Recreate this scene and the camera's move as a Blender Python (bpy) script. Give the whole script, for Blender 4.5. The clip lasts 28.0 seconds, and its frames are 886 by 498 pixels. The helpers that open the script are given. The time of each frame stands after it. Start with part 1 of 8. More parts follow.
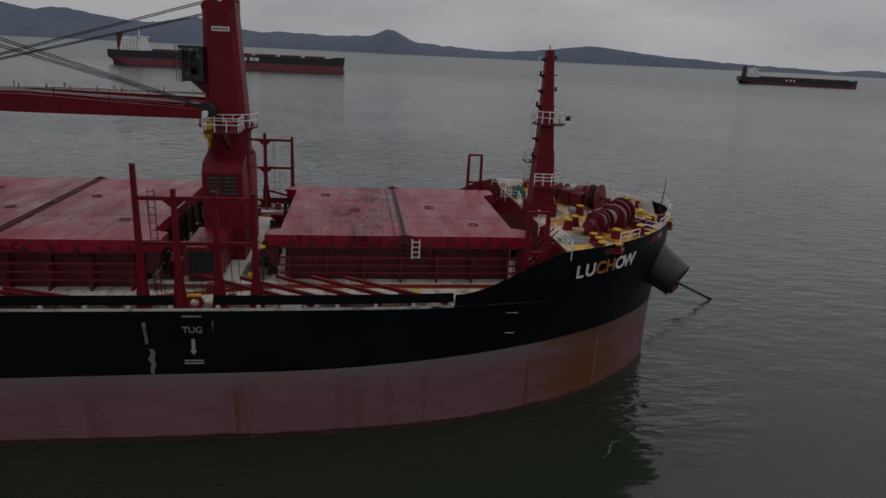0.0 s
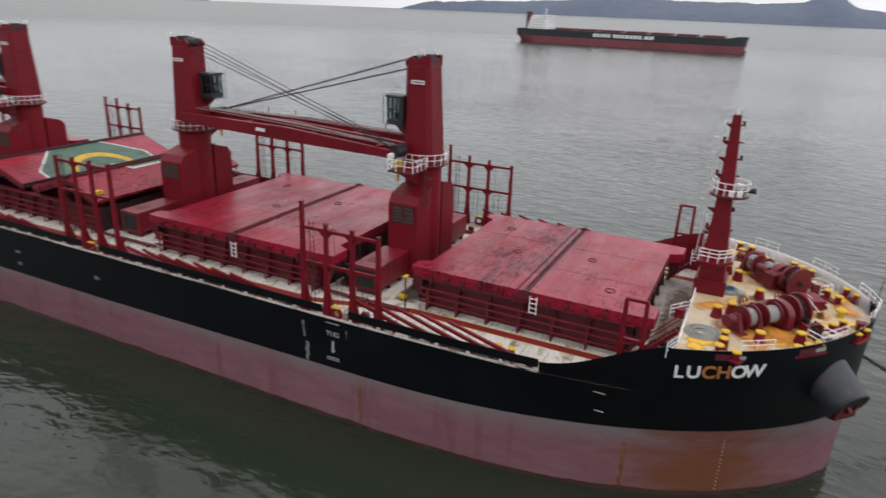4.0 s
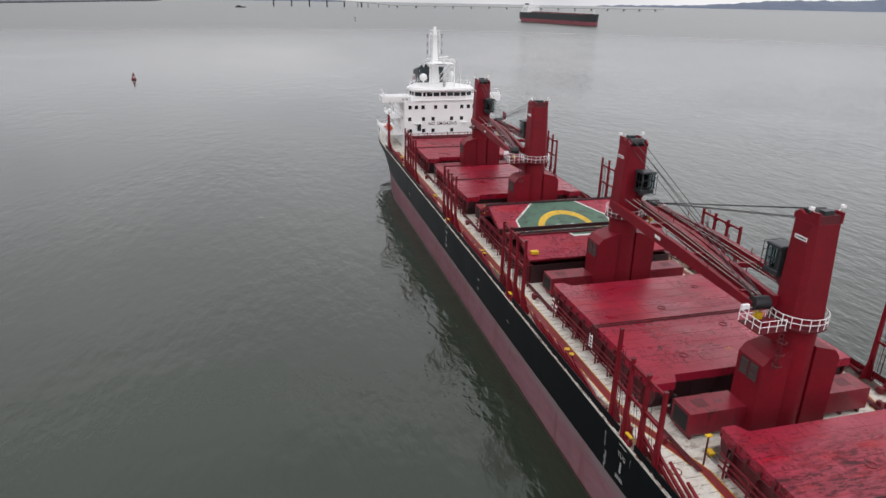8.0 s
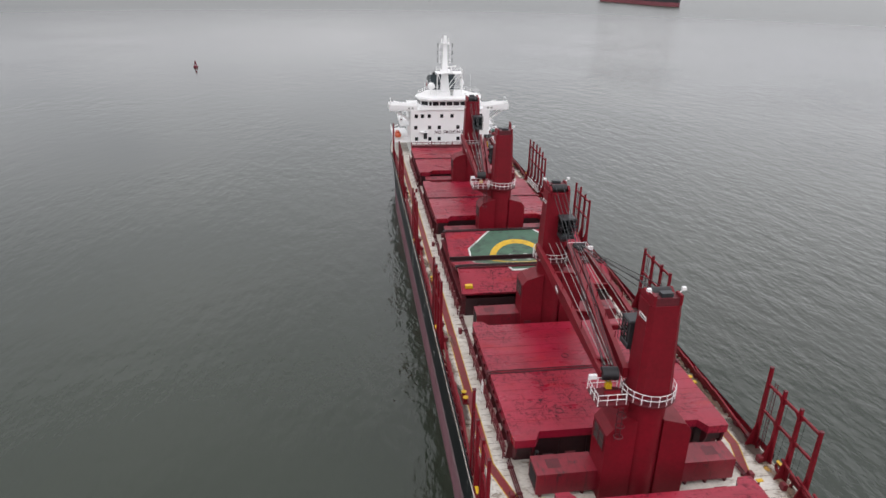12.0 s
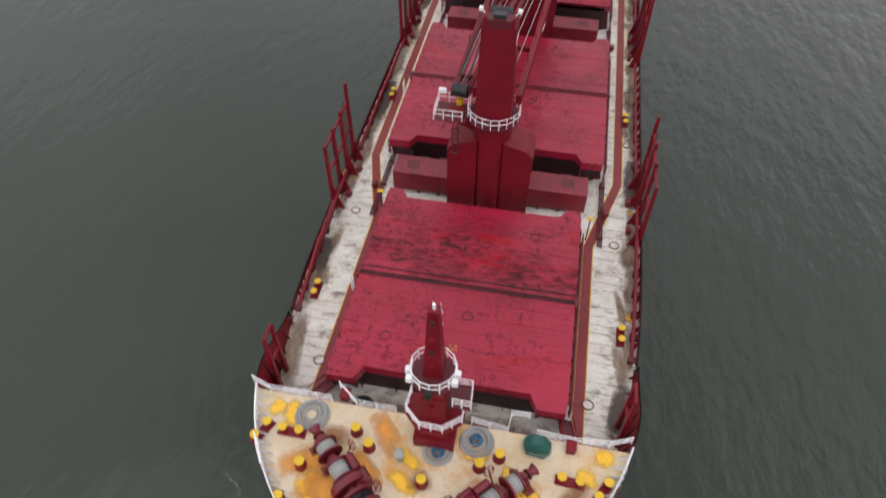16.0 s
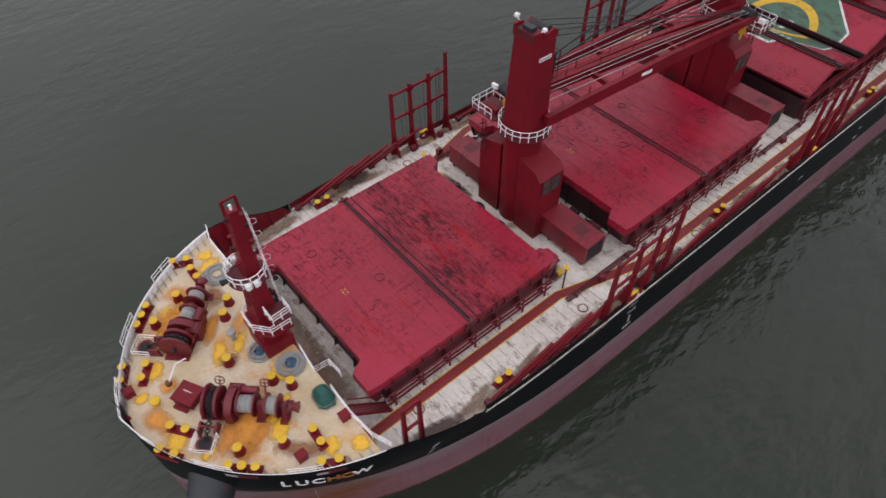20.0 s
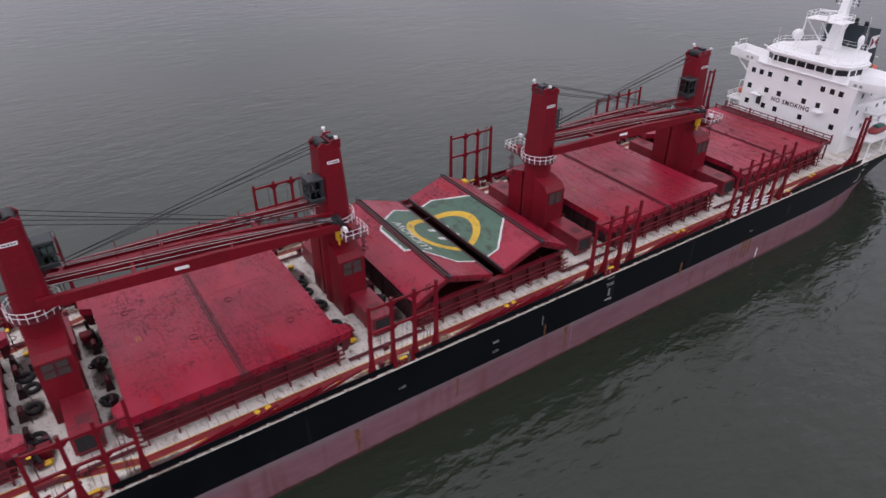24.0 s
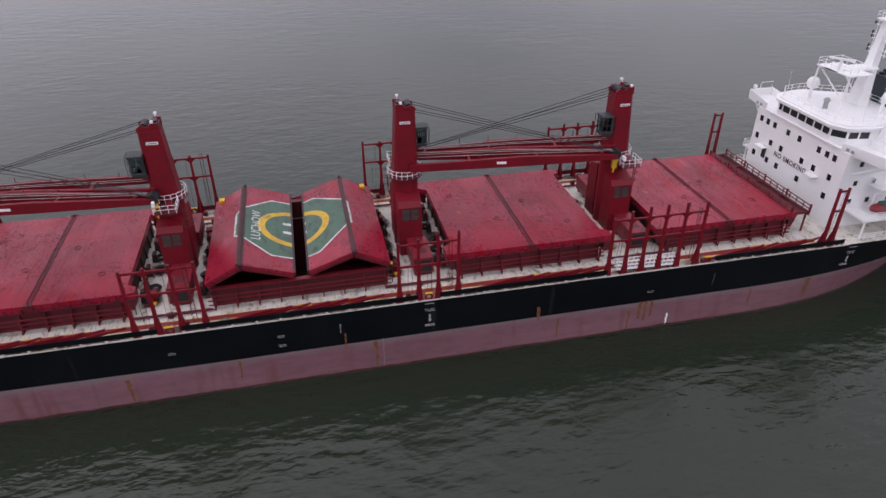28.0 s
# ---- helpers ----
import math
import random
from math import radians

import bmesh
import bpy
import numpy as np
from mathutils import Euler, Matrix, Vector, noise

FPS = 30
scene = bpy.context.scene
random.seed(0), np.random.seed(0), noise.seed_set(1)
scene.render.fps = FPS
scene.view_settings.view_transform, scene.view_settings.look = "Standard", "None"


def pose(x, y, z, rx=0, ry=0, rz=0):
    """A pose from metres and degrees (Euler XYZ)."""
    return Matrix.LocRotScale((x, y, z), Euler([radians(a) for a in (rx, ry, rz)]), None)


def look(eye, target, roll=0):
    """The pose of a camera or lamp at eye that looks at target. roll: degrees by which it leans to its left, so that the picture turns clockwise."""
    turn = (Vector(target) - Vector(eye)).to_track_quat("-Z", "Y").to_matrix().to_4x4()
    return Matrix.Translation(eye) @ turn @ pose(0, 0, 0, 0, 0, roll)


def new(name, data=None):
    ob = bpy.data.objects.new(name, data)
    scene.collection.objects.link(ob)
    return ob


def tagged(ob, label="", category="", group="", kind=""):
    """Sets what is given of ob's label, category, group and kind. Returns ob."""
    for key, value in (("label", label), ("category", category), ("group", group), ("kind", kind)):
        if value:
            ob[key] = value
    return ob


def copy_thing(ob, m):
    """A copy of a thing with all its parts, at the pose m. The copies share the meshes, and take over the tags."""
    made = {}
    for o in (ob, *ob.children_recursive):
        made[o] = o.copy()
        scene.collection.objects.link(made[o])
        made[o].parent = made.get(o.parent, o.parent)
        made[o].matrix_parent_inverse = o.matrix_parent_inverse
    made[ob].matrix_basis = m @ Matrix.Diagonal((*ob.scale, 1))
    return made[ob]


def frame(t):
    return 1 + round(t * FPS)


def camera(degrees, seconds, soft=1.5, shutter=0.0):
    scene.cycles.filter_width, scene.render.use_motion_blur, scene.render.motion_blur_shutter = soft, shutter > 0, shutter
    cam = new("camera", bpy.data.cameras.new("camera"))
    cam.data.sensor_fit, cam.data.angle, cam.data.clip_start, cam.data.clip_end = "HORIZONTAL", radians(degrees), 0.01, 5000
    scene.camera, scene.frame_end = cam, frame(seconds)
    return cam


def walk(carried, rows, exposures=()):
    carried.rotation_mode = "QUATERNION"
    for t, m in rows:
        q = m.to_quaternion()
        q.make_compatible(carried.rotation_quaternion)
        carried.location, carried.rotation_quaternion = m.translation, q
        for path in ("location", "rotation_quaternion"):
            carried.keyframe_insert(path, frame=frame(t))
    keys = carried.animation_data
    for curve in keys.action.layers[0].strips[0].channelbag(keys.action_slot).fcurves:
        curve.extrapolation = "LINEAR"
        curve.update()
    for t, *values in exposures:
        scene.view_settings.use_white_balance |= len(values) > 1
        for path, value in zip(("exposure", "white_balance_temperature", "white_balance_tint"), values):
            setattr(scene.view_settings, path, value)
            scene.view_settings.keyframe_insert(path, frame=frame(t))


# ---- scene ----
cam = camera(67.9, 28.0, shutter=0.4)
PATH = [
    (0, (156.348, -56.983, 26.782), (156.613, -55.085, 26.21), 2.8),
    (0.5, (158.75, -56.96, 27.348), (159.01, -55.062, 26.773), 2.9),
    (1, (161.024, -56.827, 28.005), (161.284, -54.931, 27.427), 2.8),
    (1.5, (163.469, -56.939, 28.699), (163.658, -55.038, 28.109), 2.9),
    (2, (165.658, -56.785, 29.624), (165.727, -54.886, 28.998), 3.0),
    (2.5, (168.019, -56.675, 30.471), (167.942, -54.782, 29.83), 2.9),
    (3, (170.35, -56.361, 31.651), (170.078, -54.493, 30.992), 2.8),
    (3.5, (172.392, -55.966, 32.746), (171.866, -54.157, 32.076), 2.7),
    (4, (174.698, -55.147, 34.328), (173.889, -53.455, 33.634), 2.3),
    (4.5, (176.977, -54.195, 35.46), (175.924, -52.644, 34.762), 2.1),
    (6.5, (183.449, -47.695, 41.6), (181.827, -46.778, 40.874), 1.1),
    (7, (184.87, -46.361, 42.891), (183.164, -45.609, 42.169), 1.1),
    (7.5, (186.25, -44.424, 44.2), (184.48, -43.83, 43.484), 0.9),
    (8, (187.111, -42.515, 45.482), (185.306, -42.034, 44.766), 1.1),
    (8.5, (187.88, -40.485, 46.25), (186.062, -40.041, 45.546), 1.2),
    (9, (188.632, -37.963, 47.481), (186.807, -37.549, 46.775), 1.0),
    (9.5, (189.237, -35.805, 48.545), (187.412, -35.405, 47.833), 0.9),
    (10, (189.717, -33.46, 49.741), (187.895, -33.085, 49.008), 0.7),
    (10.5, (190.298, -31.17, 50.693), (188.478, -30.816, 49.943), 0.8),
    (11, (190.664, -29.206, 52.031), (188.849, -28.874, 51.26), 0.9),
    (11.5, (190.903, -27.33, 53.518), (189.085, -27.036, 52.736), 1.0),
    (13.5, (192.075, -14.209, 54.167), (190.228, -14.056, 53.414), 1.0),
    (14, (192.817, -11.289, 54.967), (190.97, -11.178, 54.207), 1.2),
    (14.5, (193.434, -7.718, 55.241), (191.622, -7.659, 54.397), 1.0),
    (15, (193.392, -3.897, 55.84), (191.721, -3.904, 54.741), 0.9),
    (15.5, (193.456, -0.03, 56.074), (191.953, -0.141, 54.759), 0.9),
    (16, (193.056, 4.36, 56.381), (191.769, 4.116, 54.87), 0.0),
    (16.5, (192.677, 8.334, 56.13), (191.538, 7.98, 54.524), -0.3),
    (17, (192.096, 12.277, 56.266), (191.005, 11.795, 54.661), -0.9),
    (17.5, (191.213, 15.961, 56.399), (190.193, 15.347, 54.792), -1.3),
    (18, (190.065, 19.59, 56.466), (189.125, 18.85, 54.863), -2.0),
    (18.5, (188.59, 22.671, 56.429), (187.738, 21.828, 54.828), -2.0),
    (19, (186.755, 25.6, 56.419), (185.949, 24.696, 54.828), -2.0),
    (19.5, (183.984, 28.059, 56.885), (183.148, 27.096, 55.344), -1.3),
    (20, (180.839, 31.307, 56.954), (180.01, 30.286, 55.448), -1.1),
    (20.5, (177.337, 34.673, 56.791), (176.545, 33.615, 55.29), -0.6),
    (21, (172.789, 38.018, 57.075), (172.0, 36.937, 55.589), -0.4),
    (21.5, (167.922, 42.035, 57.221), (167.065, 40.847, 55.859), -0.3),
    (22, (163.264, 45.584, 56.718), (162.328, 44.291, 55.513), -0.2),
    (22.5, (157.891, 49.324, 56.656), (156.908, 47.96, 55.572), -0.1),
    (24.5, (136.554, 63.079, 56.581), (135.639, 61.653, 55.518), 0.2),
    (25, (131.375, 66.063, 56.61), (130.502, 64.604, 55.557), 0.2),
    (25.5, (125.878, 69.143, 56.722), (125.065, 67.64, 55.682), 0.2),
    (26, (120.46, 71.952, 56.93), (119.725, 70.402, 55.9), 0.2),
    (26.5, (114.996, 74.413, 56.84), (114.324, 72.834, 55.812), 0.1),
    (27, (109.657, 76.531, 56.802), (109.083, 74.914, 55.774), 0.0),
    (27.5, (103.946, 78.314, 57.198), (103.497, 76.664, 56.161), -0.1),
    (28, (98.626, 79.436, 57.657), (98.256, 77.774, 56.608), -0.1),
]
EXPOSURES = [(0.0, -1.35, 6500, 10), (0.3, -0.6, 6500, 10), (0.6, 0.02, 6500, 10), (0.9, 0.09, 6500, 10), (7.0, 0.24, 6500, 11), (15.0, 0.34, 6500, 12), (18.0, 0.0, 6450, 15), (20.5, 0.0, 6400, 18), (22.0, 0.05, 6250, 22), (26.0, 0.06, 6250, 22), (28.0, 0.03, 6250, 22)]
walk(cam, [(t, look(eye, target, roll)) for t, eye, target, roll in PATH], EXPOSURES)

# ---------------------------------------------------------------- light

world = bpy.data.worlds.new("overcast_sky")
scene.world = world
world.use_nodes = True
wn, wl = world.node_tree.nodes, world.node_tree.links
bg = wn["Background"]
sky = wn.new("ShaderNodeTexSky")
sky.sky_type, sky.sun_disc = "NISHITA", False
sky.sun_elevation, sky.sun_rotation = radians(55), radians(120)
sky.dust_density, sky.air_density = 4.0, 1.0
tc = wn.new("ShaderNodeTexCoord")
mp = wn.new("ShaderNodeMapping")
mp.inputs["Scale"].default_value = (1.6, 1.6, 7.0)
nz = wn.new("ShaderNodeTexNoise")
nz.inputs["Scale"].default_value, nz.inputs["Detail"].default_value = 1.7, 6.0
ramp = wn.new("ShaderNodeValToRGB")
ramp.color_ramp.elements[0].position, ramp.color_ramp.elements[0].color = 0.32, (0.56, 0.565, 0.60, 1)
ramp.color_ramp.elements[1].position, ramp.color_ramp.elements[1].color = 0.62, (0.75, 0.745, 0.765, 1)
scl = wn.new("ShaderNodeVectorMath")
scl.operation = "SCALE"
mixw = wn.new("ShaderNodeMixRGB")
mixw.inputs["Fac"].default_value = 0.93
wl.new(tc.outputs["Generated"], mp.inputs["Vector"])
wl.new(mp.outputs["Vector"], nz.inputs["Vector"])
wl.new(nz.outputs["Fac"], ramp.inputs["Fac"])
wl.new(ramp.outputs["Color"], scl.inputs[0])
wl.new(sky.outputs["Color"], mixw.inputs["Color1"])
# the overcast is brightest half-way up, darker at the horizon and under the thick cloud overhead
sepw = wn.new("ShaderNodeSeparateXYZ")
over = wn.new("ShaderNodeFloatCurve")
pts_ = over.mapping.curves[0].points
pts_[0].location, pts_[1].location = (0.0, 0.64), (1.0, 0.58)
for px_, py_ in ((0.35, 0.92), (0.58, 1.0), (0.78, 0.97), (0.92, 0.66)):
    pts_.new(px_, py_)
over.mapping.update()
full = wn.new("ShaderNodeMath")
full.operation = "MULTIPLY"
full.inputs[1].default_value = 14.0
wl.new(tc.outputs["Generated"], sepw.inputs[0])
wl.new(sepw.outputs["Z"], over.inputs["Value"])
wl.new(over.outputs["Value"], full.inputs[0])
# and lighter to the north than to the south-west, where thicker cloud stands
side_ = wn.new("ShaderNodeVectorMath")
side_.operation = "DOT_PRODUCT"
side_.inputs[1].default_value = (0.10, 0.17, 0.0)
wl.new(tc.outputs["Generated"], side_.inputs[0])
lift = wn.new("ShaderNodeMath")
lift.operation = "ADD"
lift.inputs[1].default_value = 0.87
wl.new(side_.outputs["Value"], lift.inputs[0])
both_ = wn.new("ShaderNodeMath")
both_.operation = "MULTIPLY"
wl.new(full.outputs[0], both_.inputs[0])
wl.new(lift.outputs[0], both_.inputs[1])
wl.new(both_.outputs[0], scl.inputs["Scale"])
wl.new(scl.outputs["Vector"], mixw.inputs["Color2"])
wl.new(mixw.outputs["Color"], bg.inputs["Color"])
bg.inputs["Strength"].default_value = 0.137

sun = new("sun", bpy.data.lights.new("sun", "SUN"))
sun.data.energy, sun.data.angle, sun.data.color = 0.5, radians(70), (1.0, 0.97, 0.93)
sun.matrix_world = look((22, -12, 100), (0, 0, 0))

# ---------------------------------------------------------------- mesh tools


class Geo:
    """Collects vertices and faces of one mesh."""

    def __init__(self):
        self.v, self.f = [], []

    def add(self, verts, faces):
        n = len(self.v)
        self.v += [tuple(p) for p in verts]
        self.f += [tuple(i + n for i in f) for f in faces]
        return self

    def box(self, x0, x1, y0, y1, z0, z1):
        return self.add([(x, y, z) for z in (z0, z1) for y in (y0, y1) for x in (x0, x1)],
                        [(0, 2, 3, 1), (4, 5, 7, 6), (0, 1, 5, 4), (2, 6, 7, 3), (0, 4, 6, 2), (1, 3, 7, 5)])

    def chamfer(self, x0, x1, y0, y1, z0, z1, c=0.05):
        """A box whose top edges are bevelled."""
        self.box(x0, x1, y0, y1, z0, z1 - c)
        a = [(x0, y0), (x1, y0), (x1, y1), (x0, y1)]
        b = [(x0 + c, y0 + c), (x1 - c, y0 + c), (x1 - c, y1 - c), (x0 + c, y1 - c)]
        verts = [(*p, z1 - c) for p in a] + [(*p, z1) for p in b]
        return self.add(verts, [(4, 5, 6, 7)] + [(i, (i + 1) % 4, 4 + (i + 1) % 4, 4 + i) for i in range(4)])

    def beam(self, p, q, w, h, w2=None, h2=None):
        """A bar of rectangular section from p to q: w across, h up."""
        p, q = Vector(p), Vector(q)
        d = (q - p).normalized()
        up = Vector((0, 0, 1)) if abs(d.z) < 0.95 else Vector((1, 0, 0))
        s = d.cross(up).normalized()
        u = s.cross(d).normalized()
        w2, h2 = w2 or w, h2 or h
        verts = [p + s * a * w / 2 + u * b * h / 2 for a, b in ((-1, -1), (1, -1), (1, 1), (-1, 1))]
        verts += [q + s * a * w2 / 2 + u * b * h2 / 2 for a, b in ((-1, -1), (1, -1), (1, 1), (-1, 1))]
        return self.add(verts, [(0, 1, 2, 3), (7, 6, 5, 4), (0, 4, 5, 1), (1, 5, 6, 2), (2, 6, 7, 3), (3, 7, 4, 0)])

    def cyl(self, p, q, r, r2=None, n=12, caps=True):
        p, q = Vector(p), Vector(q)
        d = (q - p).normalized()
        up = Vector((0, 0, 1)) if abs(d.z) < 0.95 else Vector((1, 0, 0))
        s = d.cross(up).normalized()
        u = s.cross(d).normalized()
        r2 = r if r2 is None else r2
        verts = []
        for c, rad in ((p, r), (q, r2)):
            verts += [c + (s * math.cos(2 * math.pi * i / n) + u * math.sin(2 * math.pi * i / n)) * rad for i in range(n)]
        faces = [(i, n + i, n + (i + 1) % n, (i + 1) % n) for i in range(n)]
        if caps:
            faces += [tuple(range(n)), tuple(reversed(range(n, 2 * n)))]
        return self.add(verts, faces)

    def lathe(self, profile, n=20, c=(0, 0)):
        """Turns (radius, z) pairs round the upright axis through c."""
        verts = [(c[0] + r * math.cos(2 * math.pi * i / n), c[1] + r * math.sin(2 * math.pi * i / n), z) for r, z in profile for i in range(n)]
        faces = [(k * n + i, k * n + (i + 1) % n, (k + 1) * n + (i + 1) % n, (k + 1) * n + i) for k in range(len(profile) - 1) for i in range(n)]
        faces += [tuple(reversed(range(n))), tuple(range((len(profile) - 1) * n, len(profile) * n))]
        return self.add(verts, faces)

    def torus(self, c, R, r, axis=(0, 0, 1), n=24, m=8):
        rot = Vector((0, 0, 1)).rotation_difference(Vector(axis)).to_matrix()
        verts = []
        for i in range(n):
            a = 2 * math.pi * i / n
            for j in range(m):
                b = 2 * math.pi * j / m
                verts.append(Vector(c) + rot @ Vector(((R + r * math.cos(b)) * math.cos(a), (R + r * math.cos(b)) * math.sin(a), r * math.sin(b))))
        return self.add(verts, [(i * m + j, ((i + 1) % n) * m + j, ((i + 1) % n) * m + (j + 1) % m, i * m + (j + 1) % m) for i in range(n) for j in range(m)])

    def prism(self, outline, z0, z1):
        """An upright prism on an outline of (x, y)."""
        n = len(outline)
        verts = [(x, y, z0) for x, y in outline] + [(x, y, z1) for x, y in outline]
        return self.add(verts, [tuple(reversed(range(n))), tuple(range(n, 2 * n))] + [(i, (i + 1) % n, n + (i + 1) % n, n + i) for i in range(n)])

    def slab(self, outline, axis, a, b):
        """A prism on an outline in the plane across axis ('x': (y, z) pairs; 'y': (x, z) pairs), from a to b."""
        n = len(outline)
        place = (lambda p, t: (t, p[0], p[1])) if axis == "x" else (lambda p, t: (p[0], t, p[1]))
        verts = [place(p, a) for p in outline] + [place(p, b) for p in outline]
        return self.add(verts, [tuple(reversed(range(n))), tuple(range(n, 2 * n))] + [(i, (i + 1) % n, n + (i + 1) % n, n + i) for i in range(n)])

    def pipe(self, points, r, n=6):
        return self.tube(points, r, False, n)

    def tube(self, points, r, closed=False, n=6):
        """One unbroken bar through all the points, bent at each of them."""
        pts = [Vector(p) for p in points]
        m, base = len(pts), len(self.v)
        for i, p in enumerate(pts):
            a = pts[i - 1] if (i or closed) else p
            b = pts[(i + 1) % m] if (i < m - 1 or closed) else p
            d = (b - a).normalized()
            up = Vector((0, 0, 1)) if abs(d.z) < 0.95 else Vector((1, 0, 0))
            s = d.cross(up).normalized()
            u = s.cross(d).normalized()
            self.v += [tuple(p + (s * math.cos(2 * math.pi * k / n) + u * math.sin(2 * math.pi * k / n)) * r) for k in range(n)]
        for i in range(m if closed else m - 1):
            j = (i + 1) % m
            self.f += [(base + i * n + k, base + j * n + k, base + j * n + (k + 1) % n, base + i * n + (k + 1) % n) for k in range(n)]
        if not closed:
            self.f += [tuple(base + k for k in range(n)), tuple(base + (m - 1) * n + k for k in reversed(range(n)))]
        return self

    def mesh(self, name, material, smooth=False):
        me = bpy.data.meshes.new(name)
        me.from_pydata(self.v, [], self.f)
        me.materials.append(material)
        bm = bmesh.new()
        bm.from_mesh(me)
        bmesh.ops.recalc_face_normals(bm, faces=bm.faces)
        bm.to_mesh(me)
        bm.free()
        if smooth:
            me.polygons.foreach_set("use_smooth", [True] * len(me.polygons))
            me.set_sharp_from_angle(angle=radians(38))
        return me


def part(name, geo, material, parent=None, label="", smooth=False):
    """One mesh object under a thing or a part."""
    ob = new(name, geo.mesh(name, material, smooth) if isinstance(geo, Geo) else geo)
    ob.parent = parent
    if label:
        ob["label"] = label
    return ob


def thing(name, m, label, category, group="", kind=""):
    ob = new(name)
    ob.empty_display_size = 0.2
    ob.matrix_basis = m
    return tagged(ob, label, category, group, kind)


def text_mesh(body, size, material, depth=0.01, bold=0.0, spacing=1.0):
    cu = bpy.data.curves.new("text", "FONT")
    cu.body, cu.size, cu.extrude, cu.align_x, cu.align_y = body, size, depth, "CENTER", "CENTER"
    cu.resolution_u, cu.offset, cu.space_character = 3, bold, spacing
    ob = new("text", cu)
    dg = bpy.context.evaluated_depsgraph_get()
    me = bpy.data.meshes.new_from_object(ob.evaluated_get(dg))
    bpy.data.objects.remove(ob)
    me.materials.clear()
    me.materials.append(material)
    return me


# ---------------------------------------------------------------- materials


def surface(name, a, b, rough=0.6, metal=0.0, scale=1.0, spots=None, spot_amount=0.4, spot_scale=0.3, streak=None, bump=0.15, fine=14.0, stretch=(1, 1, 1), rough2=None, spec=0.5, bloom=None, grain=0.35, fade=None):
    """A painted or bare surface: two tones mixed by coarse and fine noise, spots of wear or dirt, relief."""
    m = bpy.data.materials.new(name)
    m.use_nodes = True
    nt = m.node_tree
    N, L = nt.nodes, nt.links
    p = N["Principled BSDF"]
    tcd = N.new("ShaderNodeTexCoord")
    info = N.new("ShaderNodeObjectInfo")
    off = N.new("ShaderNodeVectorMath")
    off.operation = "MULTIPLY_ADD"
    off.inputs[1].default_value = (37.0, 53.0, 11.0)
    comb = N.new("ShaderNodeCombineXYZ")
    for i in range(3):
        L.new(info.outputs["Random"], comb.inputs[i])
    L.new(comb.outputs[0], off.inputs[0])
    L.new(tcd.outputs["Object"], off.inputs[2])
    mapn = N.new("ShaderNodeMapping")
    mapn.inputs["Scale"].default_value = stretch
    L.new(off.outputs[0], mapn.inputs["Vector"])

    def noise_node(s, detail=5.0, rough_n=0.6):
        t = N.new("ShaderNodeTexNoise")
        t.inputs["Scale"].default_value, t.inputs["Detail"].default_value, t.inputs["Roughness"].default_value = s, detail, rough_n
        L.new(mapn.outputs[0], t.inputs["Vector"])
        return t.outputs["Fac"]

    def ramp_node(sock, lo, hi):
        r = N.new("ShaderNodeMapRange")
        r.inputs["From Min"].default_value, r.inputs["From Max"].default_value = lo, hi
        L.new(sock, r.inputs["Value"])
        return r.outputs["Result"]

    def mix(fac, c1, c2):
        x = N.new("ShaderNodeMixRGB")
        L.new(fac, x.inputs["Fac"])
        for c, s in ((c1, "Color1"), (c2, "Color2")):
            if isinstance(c, tuple):
                x.inputs[s].default_value = (*c, 1)
            else:
                L.new(c, x.inputs[s])
        return x.outputs["Color"]

    coarse, small = noise_node(0.35 * scale), noise_node(fine * 0.25 * scale, 8.0, 0.7)
    col = mix(ramp_node(coarse, 0.35, 0.65), a, b)
    tone = N.new("ShaderNodeMixRGB")
    tone.blend_type = "MULTIPLY"
    tone.inputs["Fac"].default_value = grain
    L.new(col, tone.inputs["Color1"])
    L.new(ramp_node(small, 0.2, 0.75), tone.inputs["Color2"])
    col = tone.outputs["Color"]
    if spots:
        col = mix(ramp_node(noise_node(spot_scale, 9.0, 0.72), 0.72 - 0.3 * spot_amount, 0.80 - 0.22 * spot_amount), col, spots)
    if streak:
        mp2 = N.new("ShaderNodeMapping")
        mp2.inputs["Scale"].default_value = streak[1]
        L.new(off.outputs[0], mp2.inputs["Vector"])
        t = N.new("ShaderNodeTexNoise")
        t.inputs["Scale"].default_value, t.inputs["Detail"].default_value = 1.0, 7.0
        L.new(mp2.outputs[0], t.inputs["Vector"])
        col = mix(ramp_node(t.outputs["Fac"], streak[2], streak[2] + 0.16), col, streak[0])
    if fade:
        # chalky upper part, sunned out above the usual waterline
        sepz = N.new("ShaderNodeSeparateXYZ")
        L.new(tcd.outputs["Object"], sepz.inputs[0])
        ez = N.new("ShaderNodeMath")
        ez.operation = "MULTIPLY_ADD"
        ez.inputs[1].default_value = 2.6
        L.new(noise_node(0.5, 7.0, 0.65), ez.inputs[0])
        L.new(sepz.outputs["Z"], ez.inputs[2])
        col = mix(ramp_node(ez.outputs[0], fade[1] + 1.3, fade[2] + 1.3), col, fade[0])
    if bloom:
        # one large stain round a place, with a ragged edge
        colour, centre, reach = bloom
        dist = N.new("ShaderNodeVectorMath")
        dist.operation = "DISTANCE"
        sq = N.new("ShaderNodeVectorMath")
        sq.operation = "MULTIPLY"
        sq.inputs[1].default_value = (1, 0.15, 0.75)
        L.new(tcd.outputs["Object"], sq.inputs[0])
        dist.inputs[1].default_value = (centre[0], centre[1] * 0.15, centre[2] * 0.75)
        L.new(sq.outputs[0], dist.inputs[0])
